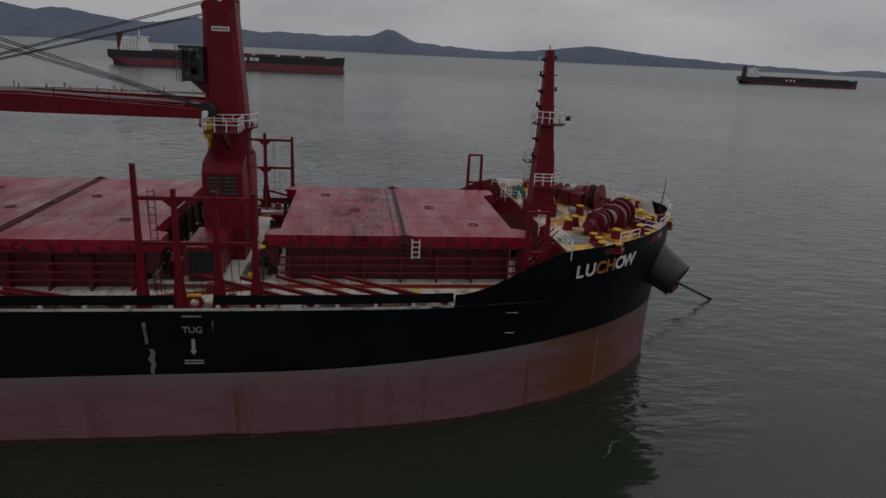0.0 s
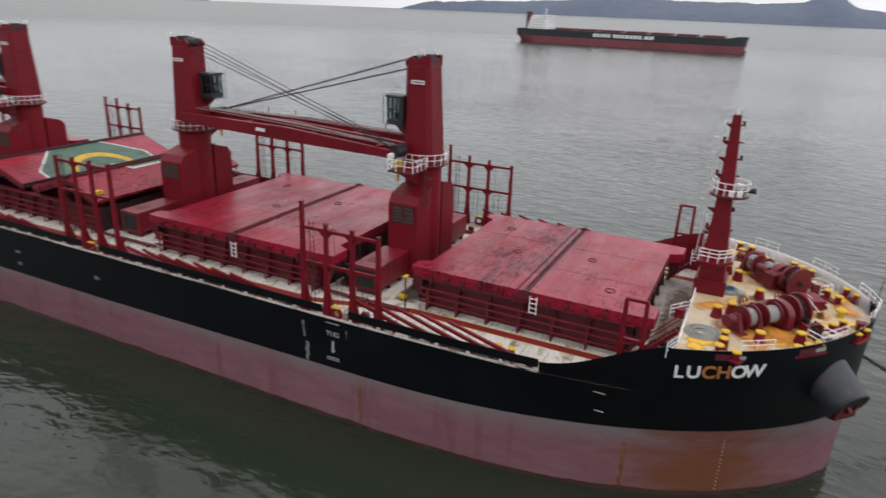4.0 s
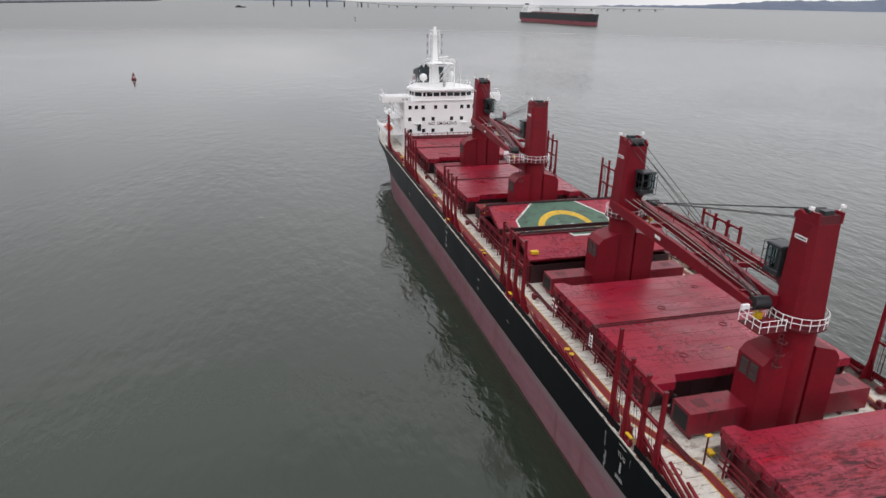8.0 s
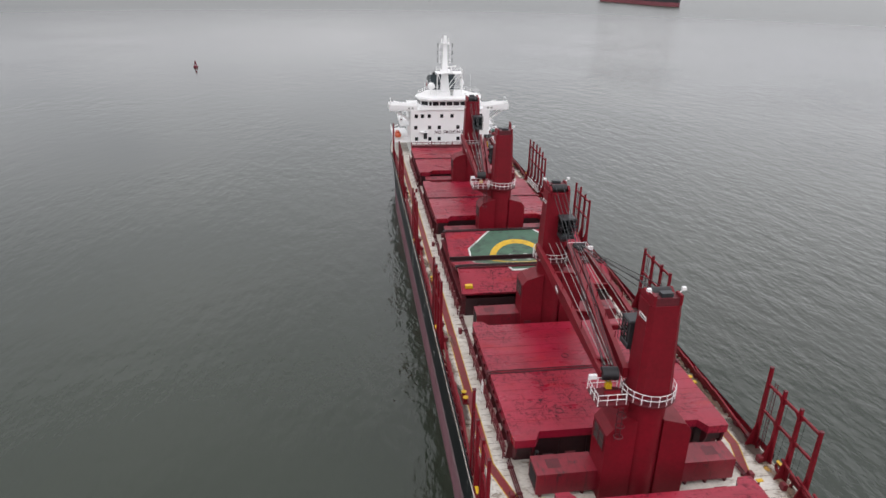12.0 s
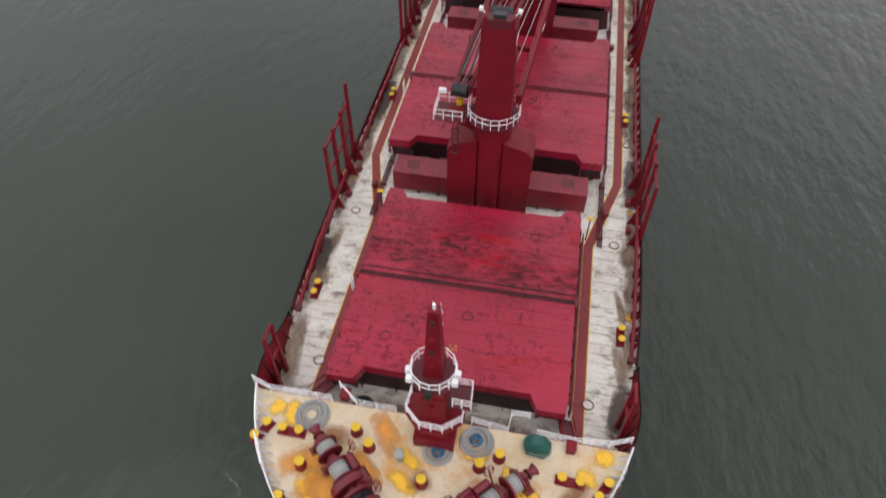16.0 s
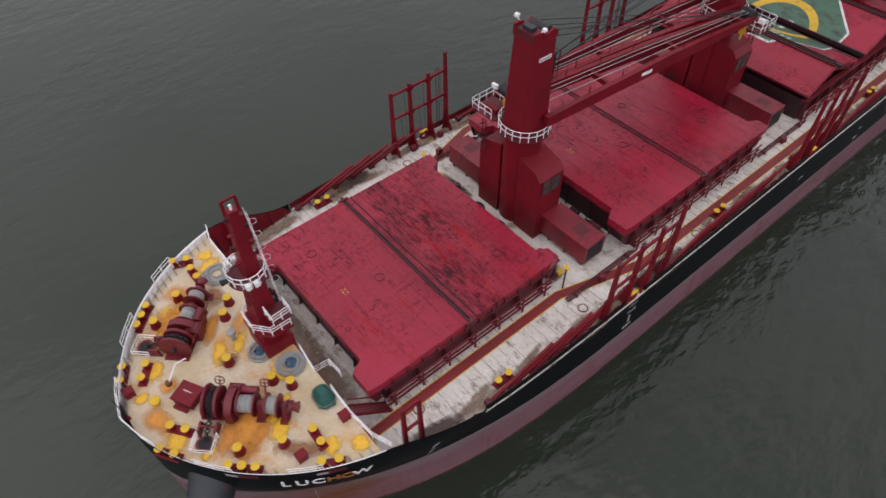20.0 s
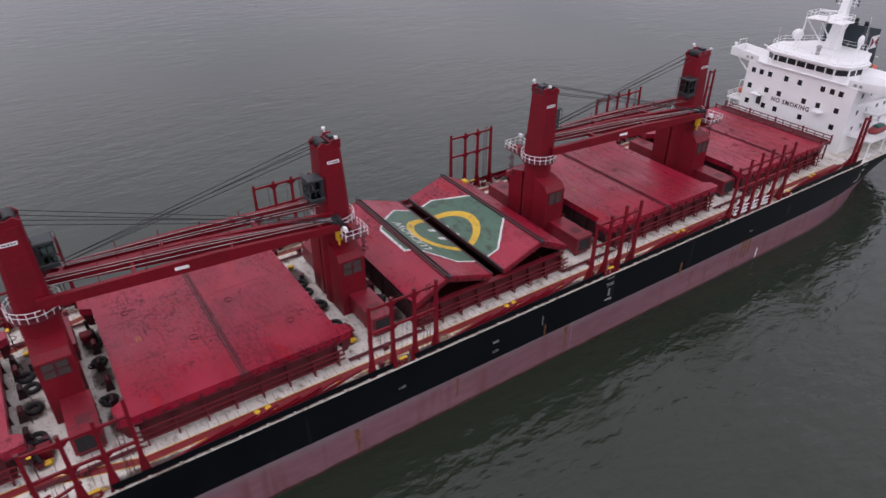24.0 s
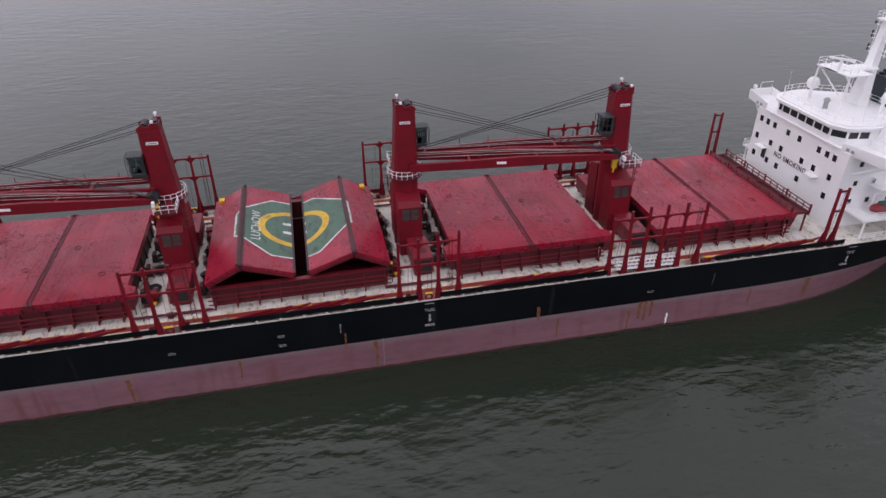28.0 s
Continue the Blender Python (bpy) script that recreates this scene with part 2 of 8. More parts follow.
        edge = N.new("ShaderNodeMath")
        edge.operation = "MULTIPLY_ADD"
        edge.inputs[1].default_value = reach * 2.2
        L.new(noise_node(0.55, 8.0, 0.65), edge.inputs[0])
        L.new(dist.outputs["Value"], edge.inputs[2])
        col = mix(ramp_node(edge.outputs[0], reach * 2.25, reach * 1.3), col, colour)
    L.new(col, p.inputs["Base Color"])
    rr = N.new("ShaderNodeMapRange")
    rr.inputs["To Min"].default_value, rr.inputs["To Max"].default_value = rough - 0.1, (rough2 or rough + 0.12)
    L.new(coarse, rr.inputs["Value"])
    L.new(rr.outputs["Result"], p.inputs["Roughness"])
    p.inputs["Metallic"].default_value = metal
    p.inputs["Specular IOR Level"].default_value = spec
    bp = N.new("ShaderNodeBump")
    bp.inputs["Strength"].default_value, bp.inputs["Distance"].default_value = bump, 0.05
    L.new(small, bp.inputs["Height"])
    L.new(bp.outputs["Normal"], p.inputs["Normal"])
    return m


RED = surface("red_oxide_paint", (0.215, 0.007, 0.017), (0.165, 0.006, 0.013), 0.46, spec=0.26, scale=0.8, spots=(0.09, 0.014, 0.016), spot_amount=0.25, spot_scale=0.5, bump=0.1)


def hatch_paint(name, a, b, scuff, smear):
    """Wet red plate: soft buckles between the stiffeners, thin scratches, grime along the joint."""
    m = bpy.data.materials.new(name)
    m.use_nodes = True
    N, L = m.node_tree.nodes, m.node_tree.links
    p = N["Principled BSDF"]
    tcd = N.new("ShaderNodeTexCoord")
    info = N.new("ShaderNodeObjectInfo")
    comb = N.new("ShaderNodeCombineXYZ")
    for i in range(3):
        L.new(info.outputs["Random"], comb.inputs[i])
    off = N.new("ShaderNodeVectorMath")
    off.operation = "MULTIPLY_ADD"
    off.inputs[1].default_value = (41.0, 67.0, 13.0)
    L.new(comb.outputs[0], off.inputs[0])
    L.new(tcd.outputs["Object"], off.inputs[2])

    def noise_at(s, stretch=(1, 1, 1), detail=6.0, rough=0.6):
        mp_ = N.new("ShaderNodeMapping")
        mp_.inputs["Scale"].default_value = stretch
        L.new(off.outputs[0], mp_.inputs["Vector"])
        t = N.new("ShaderNodeTexNoise")
        t.inputs["Scale"].default_value, t.inputs["Detail"].default_value, t.inputs["Roughness"].default_value = s, detail, rough
        L.new(mp_.outputs[0], t.inputs["Vector"])
        return t.outputs["Fac"]

    def between(sock, lo, hi, to0=0.0, to1=1.0):
        r = N.new("ShaderNodeMapRange")
        r.inputs["From Min"].default_value, r.inputs["From Max"].default_value = lo, hi
        r.inputs["To Min"].default_value, r.inputs["To Max"].default_value = to0, to1
        L.new(sock, r.inputs["Value"])
        return r.outputs["Result"]

    def calc(op, u, v):
        x = N.new("ShaderNodeMath")
        x.operation = op
        for k, q in enumerate((u, v)):
            if isinstance(q, (int, float)):
                x.inputs[k].default_value = q
            elif q is not None:
                L.new(q, x.inputs[k])
        return x.outputs[0]

    def mix(fac, c1, c2):
        x = N.new("ShaderNodeMixRGB")
        L.new(fac, x.inputs["Fac"])
        for c, q in ((c1, "Color1"), (c2, "Color2")):
            if isinstance(c, tuple):
                x.inputs[q].default_value = (*c, 1)
            else:
                L.new(c, x.inputs[q])
        return x.outputs["Color"]

    coarse = noise_at(0.22, (1, 0.6, 1))
    col = mix(between(coarse, 0.35, 0.65), a, b)
    col = mix(between(noise_at(3.0, (1, 0.5, 1), 9.0, 0.75), 0.45, 0.75, 0.0, 0.35), col, tuple(c * 0.45 for c in a))
    # scratches that run across the ship, a few fore and aft, where the wear is worst
    worst = between(noise_at(0.16, (1, 1, 1), 4.0), 0.38, 0.56)
    lines = between(noise_at(1.0, (5.5, 0.55, 1), 8.0, 0.72), 0.66 - scuff, 0.76 - scuff)
    cross = between(noise_at(1.0, (0.6, 3.0, 1), 8.0, 0.7), 0.69 - scuff, 0.79 - scuff)
    specks = between(noise_at(2.2, (1, 1, 1), 9.0, 0.8), 0.66 - scuff, 0.71 - scuff)
    mess = calc("MULTIPLY", calc("MAXIMUM", calc("MAXIMUM", lines, cross), specks), worst)
    if smear:
        sep = N.new("ShaderNodeSeparateXYZ")
        L.new(tcd.outputs["Object"], sep.inputs[0])
        near = between(calc("ABSOLUTE", calc("ADD", sep.outputs["X"], 3.4), None), 5.5, 1.5)
        dashes = between(noise_at(1.0, (3.6, 0.8, 1), 9.0, 0.74), 0.44, 0.55)
        cloud = between(noise_at(0.26, (1, 0.8, 1), 6.0, 0.6), 0.40, 0.54)
        grime = calc("MULTIPLY", calc("MULTIPLY", near, dashes), cloud)
        wash = calc("MULTIPLY", calc("MULTIPLY", near, cloud), between(noise_at(1.6, (1.5, 0.6, 1), 9.0, 0.75), 0.35, 0.70, 0.0, 0.75))
        grime = calc("MAXIMUM", grime, wash)
        mess = calc("MAXIMUM", mess, calc("MULTIPLY", grime, smear))
    col = mix(calc("MULTIPLY", mess, 0.90), col, (0.026, 0.012, 0.014))
    # pale bare scratches and drag marks, thin and few
    pale = calc("MULTIPLY", between(noise_at(1.0, (9.0, 0.7, 1), 9.0, 0.75), 0.70 - scuff * 0.5, 0.76 - scuff * 0.5), between(noise_at(0.3, (1, 1, 1), 3.0), 0.42, 0.62))
    col = mix(calc("MULTIPLY", pale, 0.55), col, (0.46, 0.22, 0.24))
    # streaks of deeper wet red where water has run
    wet = between(noise_at(0.35, (1.6, 0.5, 1), 7.0, 0.65), 0.54, 0.66, 0.0, 0.8)
    col = mix(wet, col, (a[0] * 0.86, a[1] * 0.3, a[2] * 0.3))
    L.new(col, p.inputs["Base Color"])
    L.new(between(noise_at(0.5, (1, 0.4, 1), 7.0), 0.3, 0.7, 0.20, 0.5), p.inputs["Roughness"])
    L.new(between(mess, 0.0, 0.8, 0.42, 0.10), p.inputs["Specular IOR Level"])
    wav = N.new("ShaderNodeTexWave")
    wav.bands_direction = "X"
    wav.inputs["Scale"].default_value, wav.inputs["Distortion"].default_value, wav.inputs["Detail"].default_value = 0.36, 1.2, 2.0
    wav.inputs["Detail Scale"].default_value = 0.4
    L.new(tcd.outputs["Object"], wav.inputs["Vector"])
    hgt = calc("ADD", calc("MULTIPLY", wav.outputs["Fac"], 0.14), calc("MULTIPLY", noise_at(0.8), 0.6))
    bp = N.new("ShaderNodeBump")
    bp.inputs["Strength"].default_value, bp.inputs["Distance"].default_value = 0.25, 0.05
    L.new(hgt, bp.inputs["Height"])
    L.new(bp.outputs["Normal"], p.inputs["Normal"])
    return m


HATCH = hatch_paint("wet_red_hatch_paint", (0.335, 0.010, 0.036), (0.25, 0.008, 0.026), 0.125, 0.45)
HATCH_WORN = hatch_paint("scuffed_red_hatch_paint", (0.33, 0.011, 0.037), (0.255, 0.009, 0.027), 0.12, 1.0)
# these two dark reds also carry painted shade on the hatch coamings
GRIMY_SHADED = surface("oily_shaded_red_steel", (0.045, 0.011, 0.014), (0.026, 0.009, 0.010), 0.55, spots=(0.10, 0.014, 0.02), spot_amount=0.4, spot_scale=1.4)
DARKRED = surface("grimy_dark_red_paint", (0.13, 0.010, 0.018), (0.085, 0.008, 0.013), 0.55, spots=(0.04, 0.012, 0.01), spot_amount=0.45, spot_scale=1.2)
BLACK = surface("black_topside_paint", (0.0032, 0.0045, 0.0065), (0.0055, 0.0072, 0.0092), 0.40, spec=0.13, scale=0.4, streak=((0.017, 0.019, 0.021), (0.5, 0.5, 0.05), 0.63), bump=0.05)
BOOT = surface("faded_antifouling", (0.245, 0.122, 0.142), (0.205, 0.098, 0.116), 0.62, spec=0.2, bloom=((0.150, 0.056, 0.028), (175.0, -9.0, 2.4), 6.0), fade=((0.190, 0.155, 0.158), 3.6, 5.4), scale=0.25, spots=(0.15, 0.06, 0.07), spot_amount=0.3, spot_scale=0.25, stretch=(0.4, 0.4, 1.5), streak=((0.165, 0.068, 0.075), (0.7, 0.7, 0.07), 0.56), bump=0.05)
DECK = surface("worn_white_deck", (0.80, 0.77, 0.71), (0.66, 0.61, 0.53), 0.6, scale=1.4, spots=(0.20, 0.145, 0.10), spot_amount=0.64, spot_scale=0.9, stretch=(1, 0.6, 1), streak=((0.22, 0.16, 0.12), (5.0, 1.1, 1), 0.60), bump=0.2)
FCDECK = surface("cream_forecastle_deck", (0.70, 0.60, 0.45), (0.62, 0.48, 0.29), 0.6, grain=0.25, scale=0.9, spots=(0.55, 0.27, 0.07), spot_amount=0.66, spot_scale=0.25, bump=0.1)
WHITE = surface("white_paint", (0.86, 0.86, 0.86), (0.81, 0.81, 0.80), 0.45, grain=0.06, scale=0.8, spots=(0.55, 0.52, 0.47), spot_amount=0.12, spot_scale=0.6, bump=0.04)
YELLOW = surface("yellow_paint", (0.78, 0.50, 0.015), (0.70, 0.42, 0.015), 0.5, scale=2.0, spots=(0.40, 0.22, 0.05), spot_amount=0.2, spot_scale=1.5)
GREEN = surface("helipad_green", (0.045, 0.115, 0.072), (0.065, 0.145, 0.09), 0.45, scale=0.7, spots=(0.028, 0.040, 0.032), spot_amount=0.72, spot_scale=0.8, stretch=(1, 0.5, 1))
STEEL = surface("dark_wire", (0.035, 0.035, 0.038), (0.05, 0.05, 0.052), 0.5, 0.6)
RUBBER = surface("black_rubber", (0.012, 0.012, 0.013), (0.02, 0.02, 0.02), 0.75)
ROPE = surface("grey_mooring_rope", (0.42, 0.42, 0.40), (0.30, 0.31, 0.30), 0.85, fine=60.0, bump=0.5)
BLUEROPE = surface("blue_rope", (0.05, 0.16, 0.28), (0.04, 0.10, 0.18), 0.85, fine=60.0)
TARP = surface("green_tarpaulin", (0.010, 0.125, 0.095), (0.007, 0.075, 0.06), 0.45, fine=30, bump=0.5)
ORANGE = surface("orange_lifeboat", (0.65, 0.10, 0.02), (0.55, 0.08, 0.02), 0.4)
GLASS = surface("dark_window_glass", (0.012, 0.015, 0.018), (0.02, 0.023, 0.026), 0.12, bump=0.0)
PANE = bpy.data.materials.new("tinted_cab_glass")
PANE.use_nodes = True
for key, val in (("Base Color", (0.55, 0.62, 0.62, 1)), ("Transmission Weight", 1.0), ("Roughness", 0.03), ("IOR", 1.02)):
    PANE.node_tree.nodes["Principled BSDF"].inputs[key].default_value = val
CHARCOAL = surface("charcoal_cab_paint", (0.02, 0.025, 0.028), (0.028, 0.032, 0.035), 0.45)
BROWN_SEAM = surface("rusted_weld_seam", (0.20, 0.13, 0.09), (0.12, 0.08, 0.06), 0.8, scale=3)
RUST = surface("rust_stain", (0.22, 0.085, 0.025), (0.13, 0.05, 0.02), 0.8, scale=3)
PATH_RED = surface("walkway_red", (0.27, 0.020, 0.026), (0.20, 0.016, 0.020), 0.5, spots=(0.40, 0.32, 0.28), spot_amount=0.15, spot_scale=1.4)
BOLSTER = surface("blue_grey_hawse_paint", (0.022, 0.028, 0.034), (0.034, 0.041, 0.048), 0.42, scale=1.0, streak=((0.09, 0.035, 0.02), (1.2, 1.2, 0.12), 0.62))
MARK = surface("dull_white_hull_marking", (0.50, 0.50, 0.48), (0.36, 0.36, 0.35), 0.6, scale=3.0, spots=(0.05, 0.05, 0.05), spot_amount=0.35, spot_scale=3.0)
BOX_RED = surface("stained_red_box_paint", (0.25, 0.010, 0.026), (0.18, 0.008, 0.018), 0.42, scale=1.2, spots=(0.028, 0.012, 0.012), spot_amount=0.55, spot_scale=0.7, streak=((0.05, 0.012, 0.013), (0.5, 3.0, 0.4), 0.58))
BROWN_GREY = surface("dull_brown_louvre", (0.055, 0.030, 0.026), (0.040, 0.026, 0.024), 0.7, scale=2.0)
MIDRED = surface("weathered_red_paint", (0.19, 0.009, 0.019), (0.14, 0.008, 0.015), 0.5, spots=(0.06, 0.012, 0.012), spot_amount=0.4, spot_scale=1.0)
LETTERING = surface("dark_red_black_lettering", (0.045, 0.010, 0.014), (0.06, 0.012, 0.016), 0.6)
PADWHITE = surface("worn_white_pad_paint", (0.74, 0.74, 0.72), (0.62, 0.62, 0.60), 0.55, scale=1.5, spots=(0.10, 0.13, 0.10), spot_amount=0.68, spot_scale=1.3)
PADYELLOW = surface("worn_yellow_pad_paint", (0.72, 0.46, 0.02), (0.60, 0.36, 0.02), 0.55, scale=1.2, spots=(0.16, 0.13, 0.05), spot_amount=0.62, spot_scale=1.1)



def blot(name, colour, edge0, edge1, grain):
    """A stain that fades out to the deck beneath it, ragged at its edge."""
    m = bpy.data.materials.new(name)
    m.use_nodes = True
    N, L = m.node_tree.nodes, m.node_tree.links
    p = N["Principled BSDF"]
    tcd = N.new("ShaderNodeTexCoord")
    ctr = N.new("ShaderNodeVectorMath")
    ctr.operation = "SUBTRACT"
    ctr.inputs[1].default_value = (0.5, 0.5, 0.0)
    L.new(tcd.outputs["Generated"], ctr.inputs[0])
    ln = N.new("ShaderNodeVectorMath")
    ln.operation = "LENGTH"
    flat = N.new("ShaderNodeVectorMath")
    flat.operation = "MULTIPLY"
    flat.inputs[1].default_value = (1, 1, 0)
    L.new(ctr.outputs[0], flat.inputs[0])
    L.new(flat.outputs[0], ln.inputs[0])
    geo = N.new("ShaderNodeNewGeometry")
    nz_ = N.new("ShaderNodeTexNoise")
    nz_.inputs["Scale"].default_value, nz_.inputs["Detail"].default_value, nz_.inputs["Roughness"].default_value = grain, 8.0, 0.68
    L.new(geo.outputs["Position"], nz_.inputs["Vector"])
    add = N.new("ShaderNodeMath")
    add.operation = "MULTIPLY_ADD"
    add.inputs[1].default_value = 0.75
    L.new(nz_.outputs["Fac"], add.inputs[0])
    L.new(ln.outputs["Value"], add.inputs[2])
    fade = N.new("ShaderNodeMapRange")
    fade.inputs["From Min"].default_value, fade.inputs["From Max"].default_value = edge0, edge1
    L.new(add.outputs[0], fade.inputs["Value"])
    tone = N.new("ShaderNodeMixRGB")
    tone.inputs["Color1"].default_value = (*colour, 1)
    tone.inputs["Color2"].default_value = (*[c * 0.8 for c in colour], 1)
    n2 = N.new("ShaderNodeTexNoise")
    n2.inputs["Scale"].default_value, n2.inputs["Detail"].default_value = 3.5, 6.0
    L.new(geo.outputs["Position"], n2.inputs["Vector"])
    r2 = N.new("ShaderNodeMapRange")
    r2.inputs["From Min"].default_value, r2.inputs["From Max"].default_value = 0.45, 0.72
    L.new(n2.outputs["Fac"], r2.inputs["Value"])
    L.new(r2.outputs["Result"], tone.inputs["Fac"])
    L.new(tone.outputs["Color"], p.inputs["Base Color"])
    p.inputs["Roughness"].default_value = 0.6
    clear = N.new("ShaderNodeBsdfTransparent")
    mx = N.new("ShaderNodeMixShader")
    L.new(fade.outputs["Result"], mx.inputs["Fac"])
    L.new(p.outputs[0], mx.inputs[1])
    L.new(clear.outputs[0], mx.inputs[2])
    L.new(mx.outputs[0], N["Material Output"].inputs["Surface"])
    return m


STAIN = blot("orange_rust_wash", (0.66, 0.27, 0.035), 0.50, 0.94, 0.9)
YELLOW_DECK = blot("yellow_deck_paint", (0.80, 0.46, 0.03), 0.58, 0.80, 1.3)
GAP_DIRT = blot("black_oily_dirt", (0.075, 0.050, 0.040), 0.66, 1.06, 1.6)
BROWN_WASH = blot("brown_dirt_and_shade", (0.25, 0.17, 0.12), 0.42, 0.98, 1.4)
FOAM = blot("thin_white_foam", (0.15, 0.16, 0.15), 0.42, 0.80, 2.2)

# ---------------------------------------------------------------- water and far land


def water_material():
    m = bpy.data.materials.new("grey_green_river_water")
    m.use_nodes = True
    N, L = m.node_tree.nodes, m.node_tree.links
    p = N["Principled BSDF"]
    geo = N.new("ShaderNodeNewGeometry")
    murk = N.new("ShaderNodeTexNoise")
    murk.inputs["Scale"].default_value, murk.inputs["Detail"].default_value = 0.008, 6.0
    cr = N.new("ShaderNodeValToRGB")
    cr.color_ramp.elements[0].position, cr.color_ramp.elements[0].color = 0.3, (0.0150, 0.0222, 0.0132, 1)
    cr.color_ramp.elements[1].position, cr.color_ramp.elements[1].color = 0.7, (0.0255, 0.0345, 0.0222, 1)
    L.new(geo.outputs["Position"], murk.inputs["Vector"])
    L.new(murk.outputs["Fac"], cr.inputs["Fac"])
    L.new(cr.outputs["Color"], p.inputs["Base Color"])
    p.inputs["IOR"].default_value = 1.33
    p.inputs["Specular IOR Level"].default_value = 0.75
    out = N.new("ShaderNodeVectorMath")
    out.operation = "LENGTH"
    L.new(geo.outputs["Position"], out.inputs[0])
    chop = N.new("ShaderNodeMapRange")
    for key, val in (("From Min", 220.0), ("From Max", 900.0), ("To Min", 0.09), ("To Max", 0.30)):
        chop.inputs[key].default_value = val
    L.new(out.outputs["Value"], chop.inputs["Value"])
    L.new(chop.outputs["Result"], p.inputs["Roughness"])
    heights = None
    for scale, stretch, amount in ((0.05, (0.6, 1, 1), 0.4), (0.24, (0.5, 1.0, 1), 0.70), (0.62, (0.45, 1, 1), 0.50), (1.5, (0.5, 1, 1), 0.12), (0.012, (0.3, 1, 1), 1.0)):
        mp_ = N.new("ShaderNodeMapping")
        mp_.inputs["Scale"].default_value = stretch
        mp_.inputs["Rotation"].default_value = (0, 0, 0.5 + scale)
        t = N.new("ShaderNodeTexNoise")
        t.inputs["Scale"].default_value, t.inputs["Detail"].default_value = scale, 3.0
        L.new(geo.outputs["Position"], mp_.inputs["Vector"])
        L.new(mp_.outputs[0], t.inputs["Vector"])
        k = N.new("ShaderNodeMath")
        k.operation = "MULTIPLY_ADD"
        k.inputs[1].default_value = amount
        L.new(t.outputs["Fac"], k.inputs[0])
        if heights:
            L.new(heights, k.inputs[2])
        else:
            k.inputs[2].default_value = 0
        heights = k.outputs[0]
    # short wavelets that the current throws up off the stem
    away = N.new("ShaderNodeVectorMath")
    away.operation = "DISTANCE"
    away.inputs[1].default_value = (180.5, -11.0, 0.0)
    L.new(geo.outputs["Position"], away.inputs[0])
    close = N.new("ShaderNodeMapRange")
    for key, val in (("From Min", 11.0), ("From Max", 4.0), ("To Min", 0.0), ("To Max", 0.75)):
        close.inputs[key].default_value = val
    L.new(away.outputs["Value"], close.inputs["Value"])
    mp_ = N.new("ShaderNodeMapping")
    mp_.inputs["Rotation"].default_value = (0, 0, -0.63)
    mp_.inputs["Scale"].default_value = (0.22, 1.0, 1.0)
    L.new(geo.outputs["Position"], mp_.inputs["Vector"])
    crest = N.new("ShaderNodeTexNoise")
    crest.inputs["Scale"].default_value, crest.inputs["Detail"].default_value = 0.75, 2.0
    L.new(mp_.outputs[0], crest.inputs["Vector"])
    k = N.new("ShaderNodeMath")
    k.operation = "MULTIPLY_ADD"
    L.new(crest.outputs["Fac"], k.inputs[0])
    L.new(close.outputs["Result"], k.inputs[1])
    L.new(heights, k.inputs[2])
    heights = k.outputs[0]
    bp = N.new("ShaderNodeBump")
    bp.inputs["Strength"].default_value, bp.inputs["Distance"].default_value = 0.5, 0.9
    calm = N.new("ShaderNodeTexNoise")
    calm.inputs["Scale"].default_value, calm.inputs["Detail"].default_value = 0.013, 4.0
    L.new(geo.outputs["Position"], calm.inputs["Vector"])
    wind = N.new("ShaderNodeMapRange")
    for key, val in (("From Min", 0.38), ("From Max", 0.62), ("To Min", 0.07), ("To Max", 0.34)):
        wind.inputs[key].default_value = val
    L.new(calm.outputs["Fac"], wind.inputs["Value"])
    # the hull shelters its starboard side from the breeze
    sepy = N.new("ShaderNodeSeparateXYZ")
    L.new(geo.outputs["Position"], sepy.inputs[0])
    lee = N.new("ShaderNodeMapRange")
    for key, val in (("From Min", -25.0), ("From Max", 30.0), ("To Min", 0.0), ("To Max", 0.36)):
        lee.inputs[key].default_value = val
    L.new(sepy.outputs["Y"], lee.inputs["Value"])
    both = N.new("ShaderNodeMath")
    both.operation = "ADD"
    L.new(wind.outputs["Result"], both.inputs[0])
    L.new(lee.outputs["Result"], both.inputs[1])
    stir = N.new("ShaderNodeMath")
    stir.operation = "MULTIPLY_ADD"
    stir.inputs[1].default_value = 0.6
    L.new(close.outputs["Result"], stir.inputs[0])
    L.new(both.outputs[0], stir.inputs[2])
    L.new(stir.outputs[0], bp.inputs["Strength"])
    L.new(heights, bp.inputs["Height"])
    L.new(bp.outputs["Normal"], p.inputs["Normal"])
    return m


WATER = water_material()
part("water", Geo().add([(-30000, -30000, 0), (30000, -30000, 0), (30000, 30000, 0), (-30000, 30000, 0)], [(0, 1, 2, 3)]), WATER)
tagged(bpy.data.objects["water"], "grey-green rippled river water round the anchored ships", "water", kind="structure")

# the blue haze of distance is mixed into the hills' base colour
HILL = surface("wooded_hills_haze_painted", (0.11, 0.14, 0.20), (0.13, 0.16, 0.22), 0.95, scale=0.004, spots=(0.09, 0.115, 0.17), spot_amount=0.6, spot_scale=0.004, bump=0.0)


def ridge(x, heights, seed, base):
    """Height of a range of hills at x: broad humps plus roughness."""
    h = base
    for centre, width, top in heights:
        h += top * math.exp(-((x - centre) / width) ** 2)
    h += 14 * noise.noise(Vector((x / 400, seed, 0))) + 7 * noise.noise(Vector((x / 120, seed, 3)))
    h += 3.5 * noise.noise(Vector((x / 40, seed, 7)))
    return max(h, 2)


